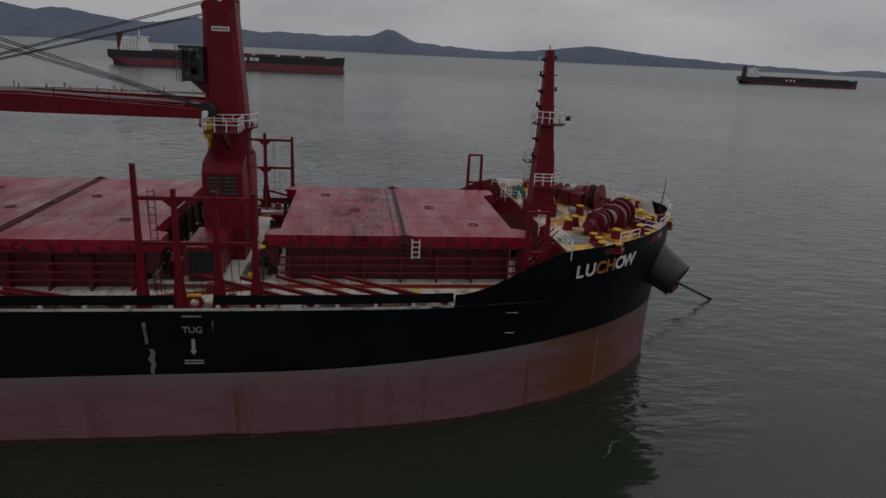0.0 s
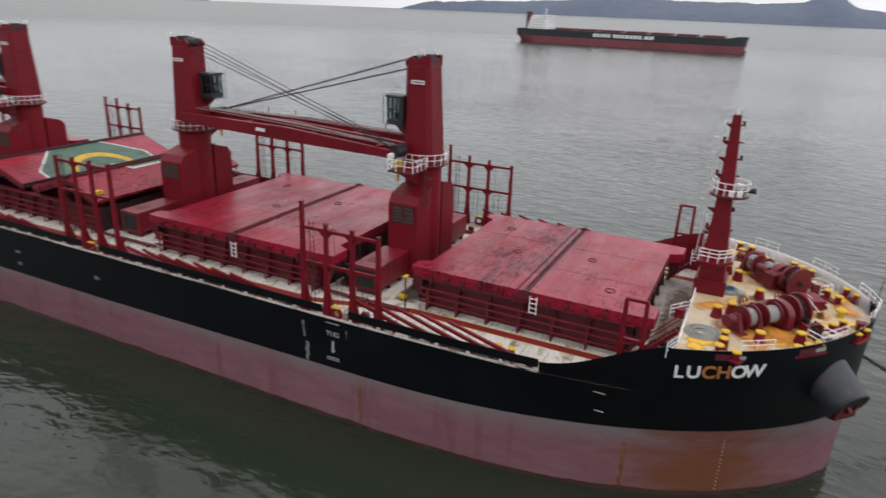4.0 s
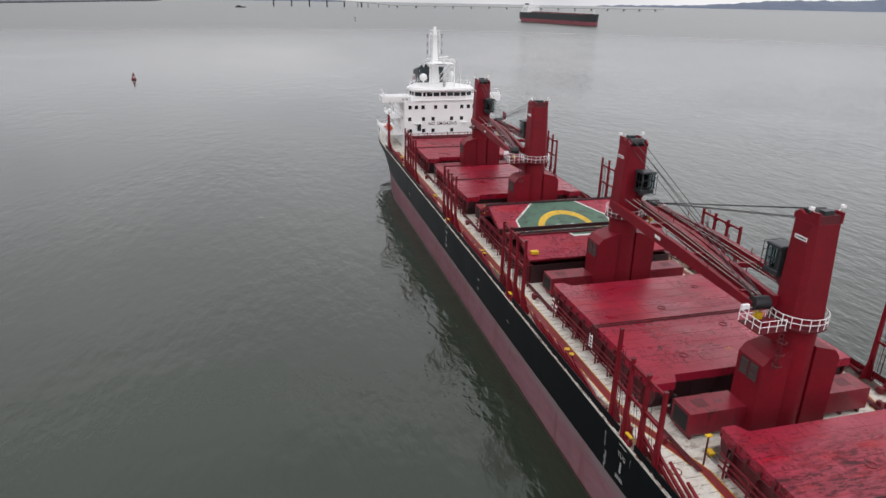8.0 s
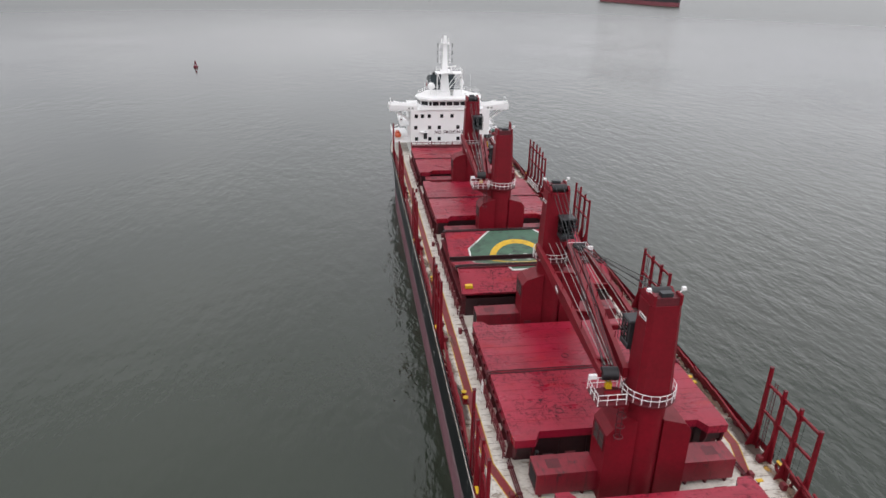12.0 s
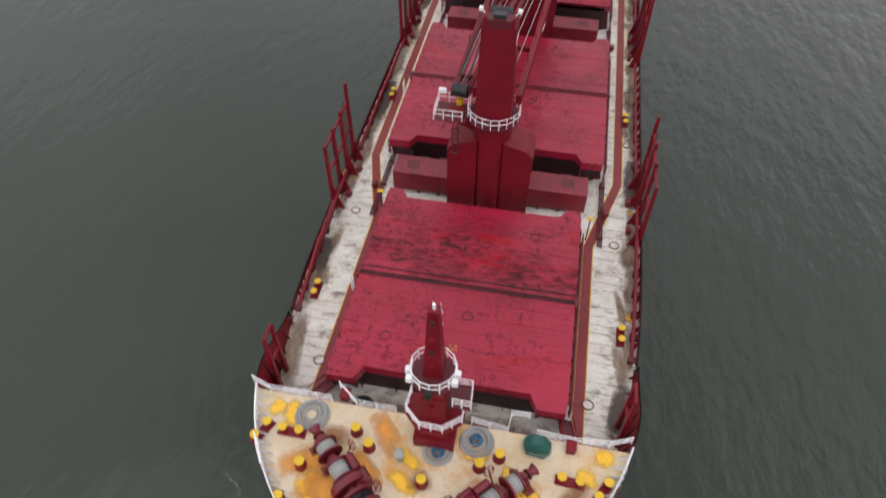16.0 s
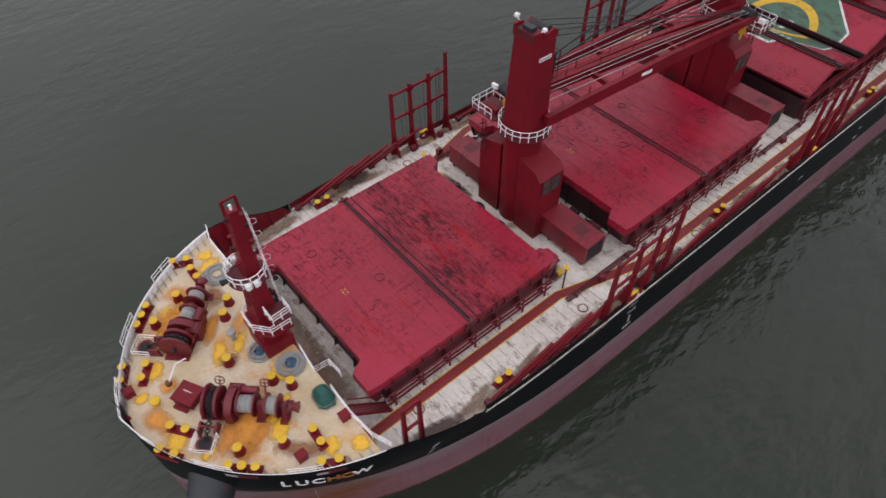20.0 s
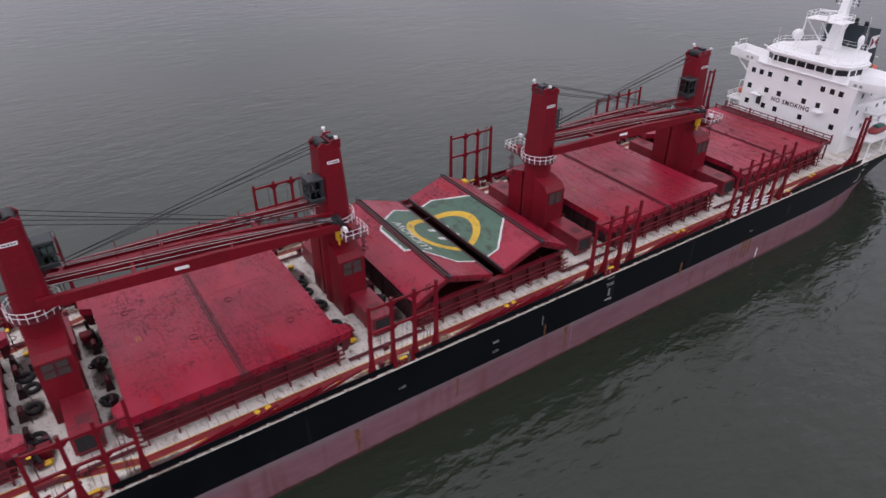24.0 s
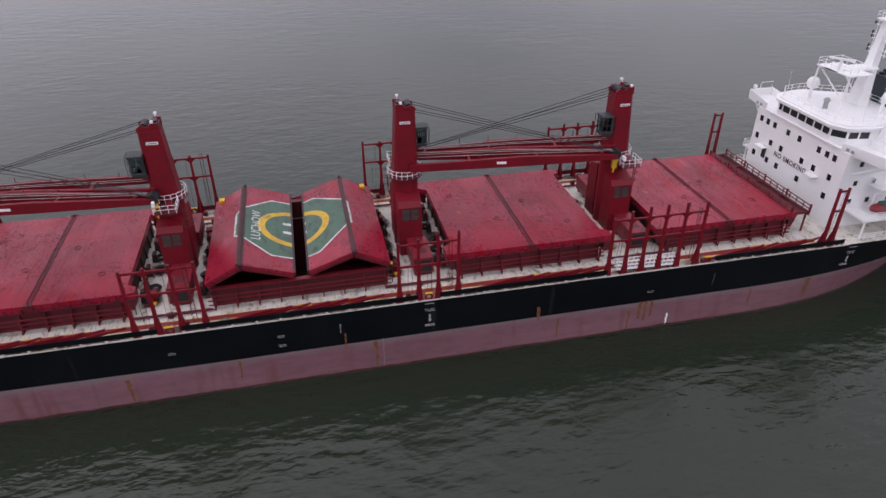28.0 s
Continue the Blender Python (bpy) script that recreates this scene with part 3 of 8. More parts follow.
def hills(name, place, x0, x1, humps, base, seed, label, depth=900, step=22):
    """A long wooded range: a front slope and a crest, along the local x axis."""
    g = Geo()
    n = int((x1 - x0) / step)
    rows = 7
    for i in range(n + 1):
        x = x0 + (x1 - x0) * i / n
        top = ridge(x, humps, seed, base)
        for k in range(rows):
            s = k / (rows - 1)
            yy = depth * s + 60 * noise.noise(Vector((x / 300, k, seed)))
            g.v.append((x, yy, top * s ** 0.7 + (9 * noise.noise(Vector((x / 60, k * 3, seed))) if 0 < k < rows - 1 else 0) - (3 if k == 0 else 0)))
    for i in range(n):
        for k in range(rows - 1):
            a = i * rows + k
            g.f.append((a, a + rows, a + rows + 1, a + 1))
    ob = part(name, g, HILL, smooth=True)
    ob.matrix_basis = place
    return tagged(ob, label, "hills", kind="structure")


# ---------------------------------------------------------------- hull
BOW, STERN = 184.85, -3.5
DECK_Z, FC_Z = 9.7, 13.05


def smooth01(t):
    t = min(max(t, 0), 1)
    return t * t * (3 - 2 * t)


def deck_half(x):
    """Half the hull's breadth at the deck."""
    if x > 151:
        u = (x - 151) / (BOW - 151)
        return 15 * max(1 - u ** 4.15, 0) ** 0.68
    if x < 22:
        return 15 - 4.0 * ((22 - x) / 25.5) ** 2
    return 15.0


def water_half(x):
    """Half the hull's breadth at the waterline."""
    if x > 140:
        u = (x - 140) / (BOW - 140)
        return 15 * max(1 - u ** 3.4, 0) ** 0.78
    if x < 42:
        u = (42 - x) / 44
        return 15 * max(1 - u ** 2.2, 0) ** 0.9
    return 15.0


def top_edge(x):
    """Height of the hull's upper edge."""
    return 9.82 + (0.9 + 2.95 * smooth01((x - 163.3) / 8.8) + 0.45 * min(max((x - 172) / 13, 0), 1)) * (1 if x > 163.3 else 0)


def boot_z(x):
    """Height of the line between the red bottom and the black topsides: it rises towards the bow."""
    return 4.8 + 0.35 * smooth01((x - 110) / 40) + 0.85 * smooth01((x - 150) / 28)


def half(x, z):
    s = max(z, 0) / 9.0
    s = smooth01((z - 4.0) / 9.0) if x > 100 else min(s, 1) ** 1.3
    return water_half(x) + (deck_half(x) - water_half(x)) * s


def station_xs():
    xs = [STERN + (30 - STERN) * i / 24 for i in range(24)]
    xs += [30 + 110 * i / 30 for i in range(30)]
    xs += [140 + 23.3 * i / 18 for i in range(18)] + [163.299, 163.301]
    xs += [163.8 + 14.2 * i / 24 for i in range(24)]
    xs += [178 + (BOW - 178) * (1 - (1 - i / 40) ** 2.2) for i in range(41)]
    return xs


def shell(z_low, z_high, n, inset=0.0):
    """The hull's plating between two heights (functions of x), both sides, closed at the stern."""
    g = Geo()
    xs = station_xs()
    for side in (-1, 1):
        base = len(g.v)
        for x in xs:
            for k in range(n + 1):
                z = z_low(x) + (z_high(x) - z_low(x)) * k / n
                x_stem = x if x < 183 else 183 + (x - 183) * min(1, 0.8 + 0.2 * max(z, 0) / 14.0)
                g.v.append((x_stem, side * max(half(x, z) - inset, 0.0), z))
        for i in range(len(xs) - 1):
            for k in range(n):
                a = base + i * (n + 1) + k
                g.f.append((a, a + n + 1, a + n + 2, a + 1))
    m = len(xs) * (n + 1)
    for k in range(n):
        g.f.append((k, k + 1, m + k + 1, m + k))
    return g


hull = thing("ship_hull", pose(0, 0, 0), "long black and faded red steel hull of an anchored bulk carrier", "ship hull")
part("topside_plating", shell(boot_z, top_edge, 12), BLACK, hull, "black painted topside plating", smooth=True)
part("bottom_plating", shell(lambda x: -2.5, boot_z, 10), BOOT, hull, "faded purple-red antifouling with rust", smooth=True)


def sheet(outline_fn, x0, x1, z, material, name, label, hole=None):
    g = Geo()
    n = 60
    xs = sorted([x0 + (x1 - x0) * i / n for i in range(n + 1)] + (list(hole[:2]) if hole else []))
    for xa, xb in zip(xs, xs[1:]):
        wa, wb = max(outline_fn(xa), 0.01), max(outline_fn(xb), 0.01)
        inner = hole[2] if hole and hole[0] <= (xa + xb) / 2 <= hole[1] else None
        for ya, yb, yc, yd in ([(-wa, -wb, wb, wa)] if inner is None else [(-wa, -wb, -inner, -inner), (inner, inner, wb, wa)]):
            top_ = [(xa, ya, z), (xb, yb, z), (xb, yc, z), (xa, yd, z)]
            g.add(top_ + [(x, y, z - 0.12) for x, y, _ in top_], [(0, 1, 2, 3), (7, 6, 5, 4)])
    return tagged(part(name, g, material), label, "deck", kind="structure")


sheet(lambda x: half(x, DECK_Z) - 0.1, STERN + 0.2, 173, DECK_Z, DECK, "floor_main_deck", "worn white main deck with brown stains", (90.55, 111.75, 10.05))
sheet(lambda x: half(x, FC_Z) - 0.1, 172.0, BOW - 0.25, FC_Z, FCDECK, "floor_forecastle", "cream forecastle deck with rust and yellow patches")
g = Geo()
g.box(171.9, 172.1, -12.4, 12.4, DECK_Z, FC_Z - 0.12)
tagged(part("wall_forecastle_break", g, RED), "red bulkhead at the break of the forecastle", "bulkhead", kind="structure")

# ---------------------------------------------------------------- hatches
HATCHES = [  # aft end, forward end, half width
    (150.7, 168.9, 9.0), (121.1, 141.7, 10.8), (90.0, 112.3, 10.75), (61.2, 81.7, 10.7), (32.9, 52.6, 10.6)]
COVER_Z, COVER_T = 13.3, 0.85


def coaming(x0, x1, w):
    t = thing("hatch_coaming", pose((x0 + x1) / 2, 0, DECK_Z), "red steel hatch coaming with bracket stays on the deck", "hatch coaming", "hatch coamings")
    L, h = (x1 - x0) / 2 - 0.5, COVER_Z - COVER_T - DECK_Z - 0.15
    end = Geo().slab([(0.06, 0), (0.35, 0), (0.3, 0.2), (0.14, h - 0.3), (0.06, h - 0.3)], "x", -0.03, 0.03).mesh("end_stay", GRIMY_SHADED)
    for s in (-1, 1):
        # plates and stays hold the deep shade under the covers in their colour
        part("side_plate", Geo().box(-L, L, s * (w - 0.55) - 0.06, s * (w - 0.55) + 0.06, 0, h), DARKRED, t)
        part("end_plate", Geo().box(s * L - 0.06, s * L + 0.06, -w + 0.61, w - 0.61, 0, h), GRIMY_SHADED, t)
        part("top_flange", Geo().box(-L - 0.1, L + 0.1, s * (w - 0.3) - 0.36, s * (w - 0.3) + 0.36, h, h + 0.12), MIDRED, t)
        for zr_ in (0.75, 1.35, 1.95):
            part("side_rail", Geo().box(-L - 0.4, L + 0.4, s * (w + 0.45) - 0.06, s * (w + 0.45) + 0.06, zr_, zr_ + 0.13), MIDRED, t)
        me = Geo().slab([(0.06, 0), (0.75, 0), (0.75, 0.2), (0.35, h - 0.05), (0.06, h - 0.05)], "x", -0.04, 0.04).mesh("stay", DARKRED)
        n = int(2 * L / 2.5)
        for i in range(n + 1):
            o = part("stay", me, DARKRED, t)
            o.matrix_basis = pose(-L + 0.3 + (2 * L - 0.6) * i / n, s * (w - 0.55), 0, 0, 0, 0 if s > 0 else 180)
        for i in range(int(w * 2 / 2.8)):
            o = part("end_stay", end, GRIMY_SHADED, t)
            o.matrix_basis = pose(s * L, -w + 2.2 + 2.8 * i, 0, 0, 0, -90 if s > 0 else 90)
        me2 = Geo().box(-0.08, 0.08, -0.05, 0.05, 0, 2.1).mesh("rail_post", MIDRED)
        for i in range(n + 1):
            o = part("rail_post", me2, MIDRED, t)
            o.matrix_basis = pose(-L + 0.3 + (2 * L - 0.6) * i / n, s * (w + 0.45), 0)
    return t


for x0, x1, w in HATCHES:
    coaming(x0, x1, w)


def panel_geo(x0, x1, w, tab_lo, tab_hi, t=COVER_T, z=0.0):
    """A hatch panel with corner lugs on its outer end; top face at z."""
    g = Geo()
    out = [(x0, -w), (x1, -w), (x1, w), (x0, w)]
    g.prism(out, z - t, z)
    for s in (-1, 1):
        for x, d, tab, wide in ((x0, -1, tab_lo, 1.7), (x1, 1, tab_hi, 2.5)):
            if tab:
                a, b = s * w, s * (w - wide)
                g.add([(x, a, z), (x + d * tab, a - s * 0.12, z), (x + d * tab, b + s * 0.35, z), (x + d * tab * 0.45, b, z), (x, b - s * 0.25, z),
                       (x, a, z - t), (x + d * tab, a - s * 0.12, z - t), (x + d * tab, b + s * 0.35, z - t), (x + d * tab * 0.45, b, z - t), (x, b - s * 0.25, z - t)],
                      [(0, 1, 2, 3, 4), (5, 9, 8, 7, 6), (0, 5, 6, 1), (1, 6, 7, 2), (2, 7, 8, 3), (3, 8, 9, 4)])
    return g


def flat_cover(x0, x1, w, material, label, ridges):
    """Two folding panels; the joint lies forward of the middle on the first hatch."""
    first_one = len(ridges) > 2
    xm = (x0 + x1) / 2 + (0.25 if first_one else 0.0)
    t = thing("hatch_cover", pose(xm, 0, COVER_Z), label, "hatch cover", "hatch covers")
    la, lf = xm - x0, x1 - xm
    part("panel", panel_geo(-la, -0.07, w, 1.0, 0), material, t)
    part("panel", panel_geo(0.07, lf, w, 0, 1.15), material, t)
    part("joint_seal", Geo().box(-0.07, 0.07, -w + 0.05, w - 0.05, -0.5, -0.06), RUBBER, t)
    for x in ridges:
        part("joint_flange", Geo().box(x - 0.04, x + 0.04, -w, w, 0, 0.08), GRIMY_SHADED, t, "dark raised flange along the joint")
    for k in range(1, 6):
        part("weld_seam", Geo().box(-la * k / 6 - 0.025, -la * k / 6 + 0.025, -w + 0.1, w - 0.1, 0, 0.012), material, t)
        part("weld_seam", Geo().box(lf * k / 6 - 0.025, lf * k / 6 + 0.025, -w + 0.1, w - 0.1, 0, 0.012), material, t)
    for y in (-w * 0.34, w * 0.33):
        part("weld_seam", Geo().box(-la + 0.2, -1.4, y - 0.025, y + 0.025, 0, 0.012), material, t)
        part("weld_seam", Geo().box(0.5, lf - 0.2, y - 0.025, y + 0.025, 0, 0.012), material, t)
    mx_ = 6.0 if first_one else 7.2
    for k, (dx, dy, ll) in enumerate(((0.18, -0.28, 0.2), (0.18, 0.02, 0.22), (0.18, 0.3, 0.18), (-0.14, -0.2, 0.26), (-0.14, 0.2, 0.3))):
        part("stencil_mark", Geo().box(mx_ + dx - 0.05, mx_ + dx + 0.05, dy - ll / 3, dy + ll / 3, 0.002, 0.014), PADYELLOW, t, "small worn yellow stencil mark")
    for x, y in (((-3.7, -0.8), (-6.5, 5.1), (5.9, -5.35), (2.9, 0.65)) if first_one else ((-6.8, 5.65), (-2.5, -1.5), (2.5, 2.8), (7.4, -5.2))):
        part("lashing_ring", Geo().torus((x, y, 0.02), 0.40, 0.045, n=20, m=6), DARKRED, t)
    for s in (-1, 1):
        me = Geo().box(-0.12, 0.12, -0.10, 0.10, -0.35, 0.35).mesh("cleat", DARKRED)
        for i in range(12):
            o = part("cleat", me, DARKRED, t)
            o.matrix_basis = pose(-la + 1 + (la + lf - 2) * i / 11, s * (w + 0.08), -0.75)
        part("skirt_shelf", Geo().box(-la + 0.1, lf - 0.1, s * (w + 0.09) - 0.09, s * (w + 0.09) + 0.09, -0.93, -0.85), DARKRED, t)
        # joint hinge on the edge, hinge arms and wheel boxes under the lugs
        part("edge_hinge", Geo().box(-0.5, 0.5, s * (w + 0.1) - 0.1, s * (w + 0.1) + 0.1, -0.6, 0.1).cyl((0, s * (w - 0.1), 0.02), (0, s * (w + 0.32), 0.02), 0.2, n=12), DARKRED, t)
        for x, d, wide in ((lf, 1, 2.5), (-la, -1, 1.7)):
            for y in (w - 0.35, w - wide + 0.45):
                part("hinge_arm", Geo().slab([(x + d * 0.02, -0.86), (x + d * 1.0, -0.86), (x + d * 0.95, -1.5), (x + d * 0.55, -2.5), (x + d * 0.02, -2.5)], "y", s * y - 0.09, s * y + 0.09), DARKRED, t)
            part("wheel_box", Geo().box(min(x + d * 0.1, x + d * 0.7), max(x + d * 0.1, x + d * 0.7), min(s * (w - 0.5), s * (w - wide + 0.6)), max(s * (w - 0.5), s * (w - wide + 0.6)), -1.9, -1.0), GRIMY_SHADED, t)
    return t


for i, (x0, x1, w) in enumerate(HATCHES):
    if i != 2:
        flat_cover(x0, x1, w, HATCH_WORN if i == 0 else HATCH, "scuffed red steel folding hatch cover, closed" if i == 0 else "wet red steel folding hatch cover, closed", (-0.72, -0.16, 0.16) if i == 0 else (-0.24, 0.26))

# the third hatch stands partly open: two folding pairs in shallow tents
x0, x1, w = HATCHES[2]
cover3 = thing("hatch_cover", pose((x0 + x1) / 2, 0, COVER_Z), "red folding hatch cover with green helipad, partly raised", "hatch cover", "hatch covers")
XM = (x0 + x1) / 2
RIDGE = 15.4 - COVER_Z


def tilted(g_top, a, b, w, t=0.38):
    """A flat panel between the lines a and b, each (x, z), t thick."""
    (xa, za), (xb, zb) = a, b
    n = Vector((-(zb - za), 0, xb - xa)).normalized()
    if n.z < 0:
        n = -n
    v = [(xa, -w, za), (xb, -w, zb), (xb, w, zb), (xa, w, za)]
    v += [(x - n.x * t, y, z - n.z * t) for x, y, z in v]
    return g_top.add(v, [(0, 1, 2, 3), (7, 6, 5, 4), (0, 4, 5, 1), (1, 5, 6, 2), (2, 6, 7, 3), (3, 7, 4, 0)])


TENTS = [((x1 - XM, 0.0), (108.05 - XM, RIDGE)), ((107.75 - XM, RIDGE), (101.75 - XM, 0.1)),
         ((100.1 - XM, 0.1), (94.55 - XM, RIDGE)), ((94.25 - XM, RIDGE), (x0 - XM, 0.0))]
PANELS3 = [part("panel", tilted(Geo(), a, b, w), HATCH, cover3) for a, b in TENTS]

# ---------------------------------------------------------------- cranes
CRANES = [(145.9, 180), (116.2, 0), (86.2, 180), (56.1, 0)]
CZ = 20.2


def railing(name, pts, parent, height=1.05, closed=False, gap=1.2, bars=(0.45, 0.75, 1.05), material=None, r=0.035):
    """Posts and bars along a line of points, as parts of parent."""
    material = material or WHITE
    post = Geo().cyl((0, 0, 0), (0, 0, height), r, n=6).mesh("rail_post", material)
    loop = list(zip(pts, pts[1:] + pts[:1])) if closed else list(zip(pts, pts[1:]))
    for a, b in loop:
        a, b = Vector(a), Vector(b)
        n = max(1, round((b - a).length / gap))
        for i in range(n):
            o = part("rail_post", post, material, parent)
            o.matrix_basis = Matrix.Translation(a.lerp(b, i / n))
    if not closed:
        o = part("rail_post", post, material, parent)
        o.matrix_basis = Matrix.Translation(Vector(pts[-1]))
    for z in bars:
        part("rail_bar", Geo().tube([Vector(p) + Vector((0, 0, z)) for p in pts], r * 0.9, closed), material, parent)


def crane_parts(label):
    """A deck crane whose jib points along local +x; base at the deck."""
    t = thing("deck_crane", pose(0, 0, 0), label, "deck crane", "deck cranes")
    h = CZ - DECK_Z
    part("pedestal", Geo().lathe([(1.75, 0), (1.75, h - 0.5), (2.0, h - 0.2), (2.0, h)], 28), RED, t, smooth=True)
    for s in (-1, 1):
        g = Geo().slab([(s * 1.2, 0), (s * 3.9, 0), (s * 3.9, 7.2), (s * 3.35, 7.9), (s * 1.2, 8.5)], "x", -1.55, 1.55)
        part("pedestal_house", g, RED, t)
    part("house_door", Geo().box(1.55, 1.6, -3.4, -2.5, 0.2, 2.1), DARKRED, t)
    part("head_cap", Geo().box(-1.0, 0.1, -1.0, 1.0, h + 8.9, h + 9.6), DARKRED, t)
    part("head_lamp", Geo().box(-0.8, -0.2, -0.5, 0.5, h + 9.6, h + 9.95), CHARCOAL, t)
    for s in (-1, 1):
        for x_ in (-1.12, 0.05):
            o_ = part("louvre", Geo().box(x_, x_ + 1.05, s * 3.9 - 0.02, s * 3.9 + 0.02, 5.35, 7.0), BROWN_GREY, t, "dull brown louvred opening")
            for k in range(5):
                part("louvre_slat", Geo().slab([(s * 3.92, 5.45 + 0.31 * k), (s * 3.99, 5.45 + 0.31 * k), (s * 3.92, 5.62 + 0.31 * k)], "x", x_ + 0.04, x_ + 1.01), BROWN_GREY, o_)
            part("louvre_frame", Geo().box(x_ - 0.05, x_ + 0.02, s * 3.93 - 0.05, s * 3.93 + 0.05, 5.28, 7.07).box(x_ + 1.03, x_ + 1.1, s * 3.93 - 0.05, s * 3.93 + 0.05, 5.28, 7.07).box(x_ + 0.02, x_ + 1.03, s * 3.93 - 0.05, s * 3.93 + 0.05, 7.0, 7.07).box(x_ + 0.02, x_ + 1.03, s * 3.93 - 0.05, s * 3.93 + 0.05, 6.14, 6.2), DARKRED, o_)
    ring = [(2.32 * math.cos(a), 2.32 * math.sin(a), h) for a in (2 * math.pi * i / 20 for i in range(20))]
    part("platform", Geo().lathe([(2.38, h - 0.12), (2.38, h)], 24), DARKRED, t)
    railing("rail", ring, t, closed=True, gap=0.8, bars=(0.55, 1.05), r=0.038)
    # slewing column with cut corners, tapering to the top
    def ring8(x0, x1, w, c, z):
        return [(x0 + c, -w, z), (x1 - c, -w, z), (x1, -w + c, z), (x1, w - c, z), (x1 - c, w, z), (x0 + c, w, z), (x0, w - c, z), (x0, -w + c, z)]
    lo, hi = ring8(-1.6, 1.55, 1.62, 0.45, h), ring8(-1.05, 1.45, 1.4, 0.35, h + 8.9)
    part("column", Geo().add(lo + hi, [tuple(range(7, -1, -1)), tuple(range(8, 16))] + [(i, (i + 1) % 8, 8 + (i + 1) % 8, 8 + i) for i in range(8)]), RED, t)
    part("slewing_ring", Geo().lathe([(1.95, h), (1.95, h + 0.25), (1.7, h + 0.35)], 28), DARKRED, t)
    # rest for the neighbour's jib beside the column
    part("rest_platform", Geo().box(-1.6, 1.0, 2.3, 5.1, h - 0.12, h), DARKRED, t)
    part("rest_bracket", Geo().slab([(1.6, h - 1.9), (4.9, h - 0.25), (4.9, h - 0.12), (1.6, h - 0.12)], "x", -0.4, -0.15), RED, t)
    railing("rail", [(1.0, 2.4, h), (1.0, 5.1, h), (-1.6, 5.1, h), (-1.6, 2.6, h)], t, gap=0.9, bars=(0.55, 1.05), r=0.038)
    part("jib_rest", Geo().box(-0.9, -0.3, 2.7, 4.1, h, h + 0.55), RED, t)
    for y in (4.6, 4.95):
        part("work_light", Geo().box(0.7, 1.0, y - 0.16, y + 0.16, h + 1.1, h + 1.5), WHITE, t)
    lad = Geo()
    for y in (2.9, 3.35):
        lad.cyl((-1.9, y, 7.0), (-1.9, y, h - 0.1), 0.05, n=5)
    for k in range(9):
        lad.cyl((-1.9, 2.9, 7.2 + 0.4 * k), (-1.9, 3.35, 7.2 + 0.4 * k), 0.03, n=5)
    part("ladder", lad, DARKRED, t)
    for k in range(3):
        part("ladder_hoop", Geo().torus((-2.1, 3.12, 7.6 + 1.1 * k), 0.38, 0.05, n=14, m=5), DARKRED, t)
    for s in (-1, 1):
        part("head_cheek", Geo().slab([(-1.05, h + 8.9), (1.45, h + 8.9), (1.5, h + 9.3), (0.95, h + 9.7), (0.45, h + 9.45), (0.0, h + 9.5), (-0.2, h + 9.85), (-1.05, h + 9.85)], "y", s * 1.12 - 0.12, s * 1.12 + 0.12), RED, t)
        part("sign_plate", Geo().box(-0.62, 0.72, min(s * 1.42, s * 1.47), max(s * 1.42, s * 1.47), h + 7.36, h + 7.7), WHITE, t, "white maker's plate")
        part("flood_light", Geo().box(-0.6, -0.3, s * 1.5 - 0.16, s * 1.5 + 0.16, h + 10.05, h + 10.3).cyl((-0.45, s * 1.2, h + 9.85), (-0.45, s * 1.5, h + 10.1), 0.04, n=5), WHITE, t)
    part("head_sheave", Geo().cyl((0.7, -0.9, h + 9.3), (0.7, 0.9, h + 9.3), 0.5, n=20), STEEL, t, smooth=True)
    # operator's cab: floor, roof and corner bars round large panes, a guard cage before it
    cab = part("cab", Geo().chamfer(1.45, 3.1, 0.0, 1.75, h + 3.5, h + 4.0, 0.1), CHARCOAL, t, "dark glazed operator's cab")
    part("cab_roof", Geo().chamfer(1.45, 3.2, -0.05, 1.8, h + 5.95, h + 6.2, 0.1), CHARCOAL, cab)
    part("cab_back", Geo().box(1.45, 1.75, 0.05, 1.7, h + 4.0, h + 5.95), CHARCOAL, cab)
    for x_, y in ((1.8, 0.0), (2.4, 0.0), (3.0, 0.0), (3.0, 0.82), (3.0, 1.65), (2.4, 1.65), (1.8, 1.65)):
        part("cab_bar", Geo().box(x_, x_ + 0.1, y, y + 0.1, h + 4.0, h + 5.95), CHARCOAL, cab)
    for y in (0.0, 1.65):
        part("cab_bar", Geo().box(1.85, 3.05, y + 0.01, y + 0.09, h + 4.85, h + 4.97), CHARCOAL, cab)
        part("cab_window", Geo().box(1.8, 3.02, y + 0.03, y + 0.06, h + 4.0, h + 5.95), PANE, cab, "tinted glass pane")
    part("cab_window", Geo().box(3.03, 3.06, 0.1, 1.65, h + 4.0, h + 5.95), PANE, cab, "tinted glass pane")
    part("cab_seat", Geo().box(2.0, 2.6, 0.6, 1.15, h + 4.0, h + 4.5).box(1.9, 2.05, 0.6, 1.15, h + 4.5, h + 5.2), RUBBER, cab)
    for y in (-0.05, 0.85, 1.8):
        part("cab_guard", Geo().pipe([(2.9, y, h + 3.45), (3.45, y, h + 3.45), (3.45, y, h + 6.15), (2.9, y, h + 6.15)], 0.035), STEEL, t)
    for z_ in (3.45, 4.4, 5.3, 6.15):
        part("cab_guard", Geo().pipe([(3.45, -0.05, h + z_), (3.45, 1.8, h + z_)], 0.03), STEEL, t)
    part("cab_bracket", Geo().slab([(1.4, h + 2.6), (1.6, h + 2.6), (2.6, h + 3.5), (1.4, h + 3.5)], "y", 0.5, 1.2), DARKRED, t)
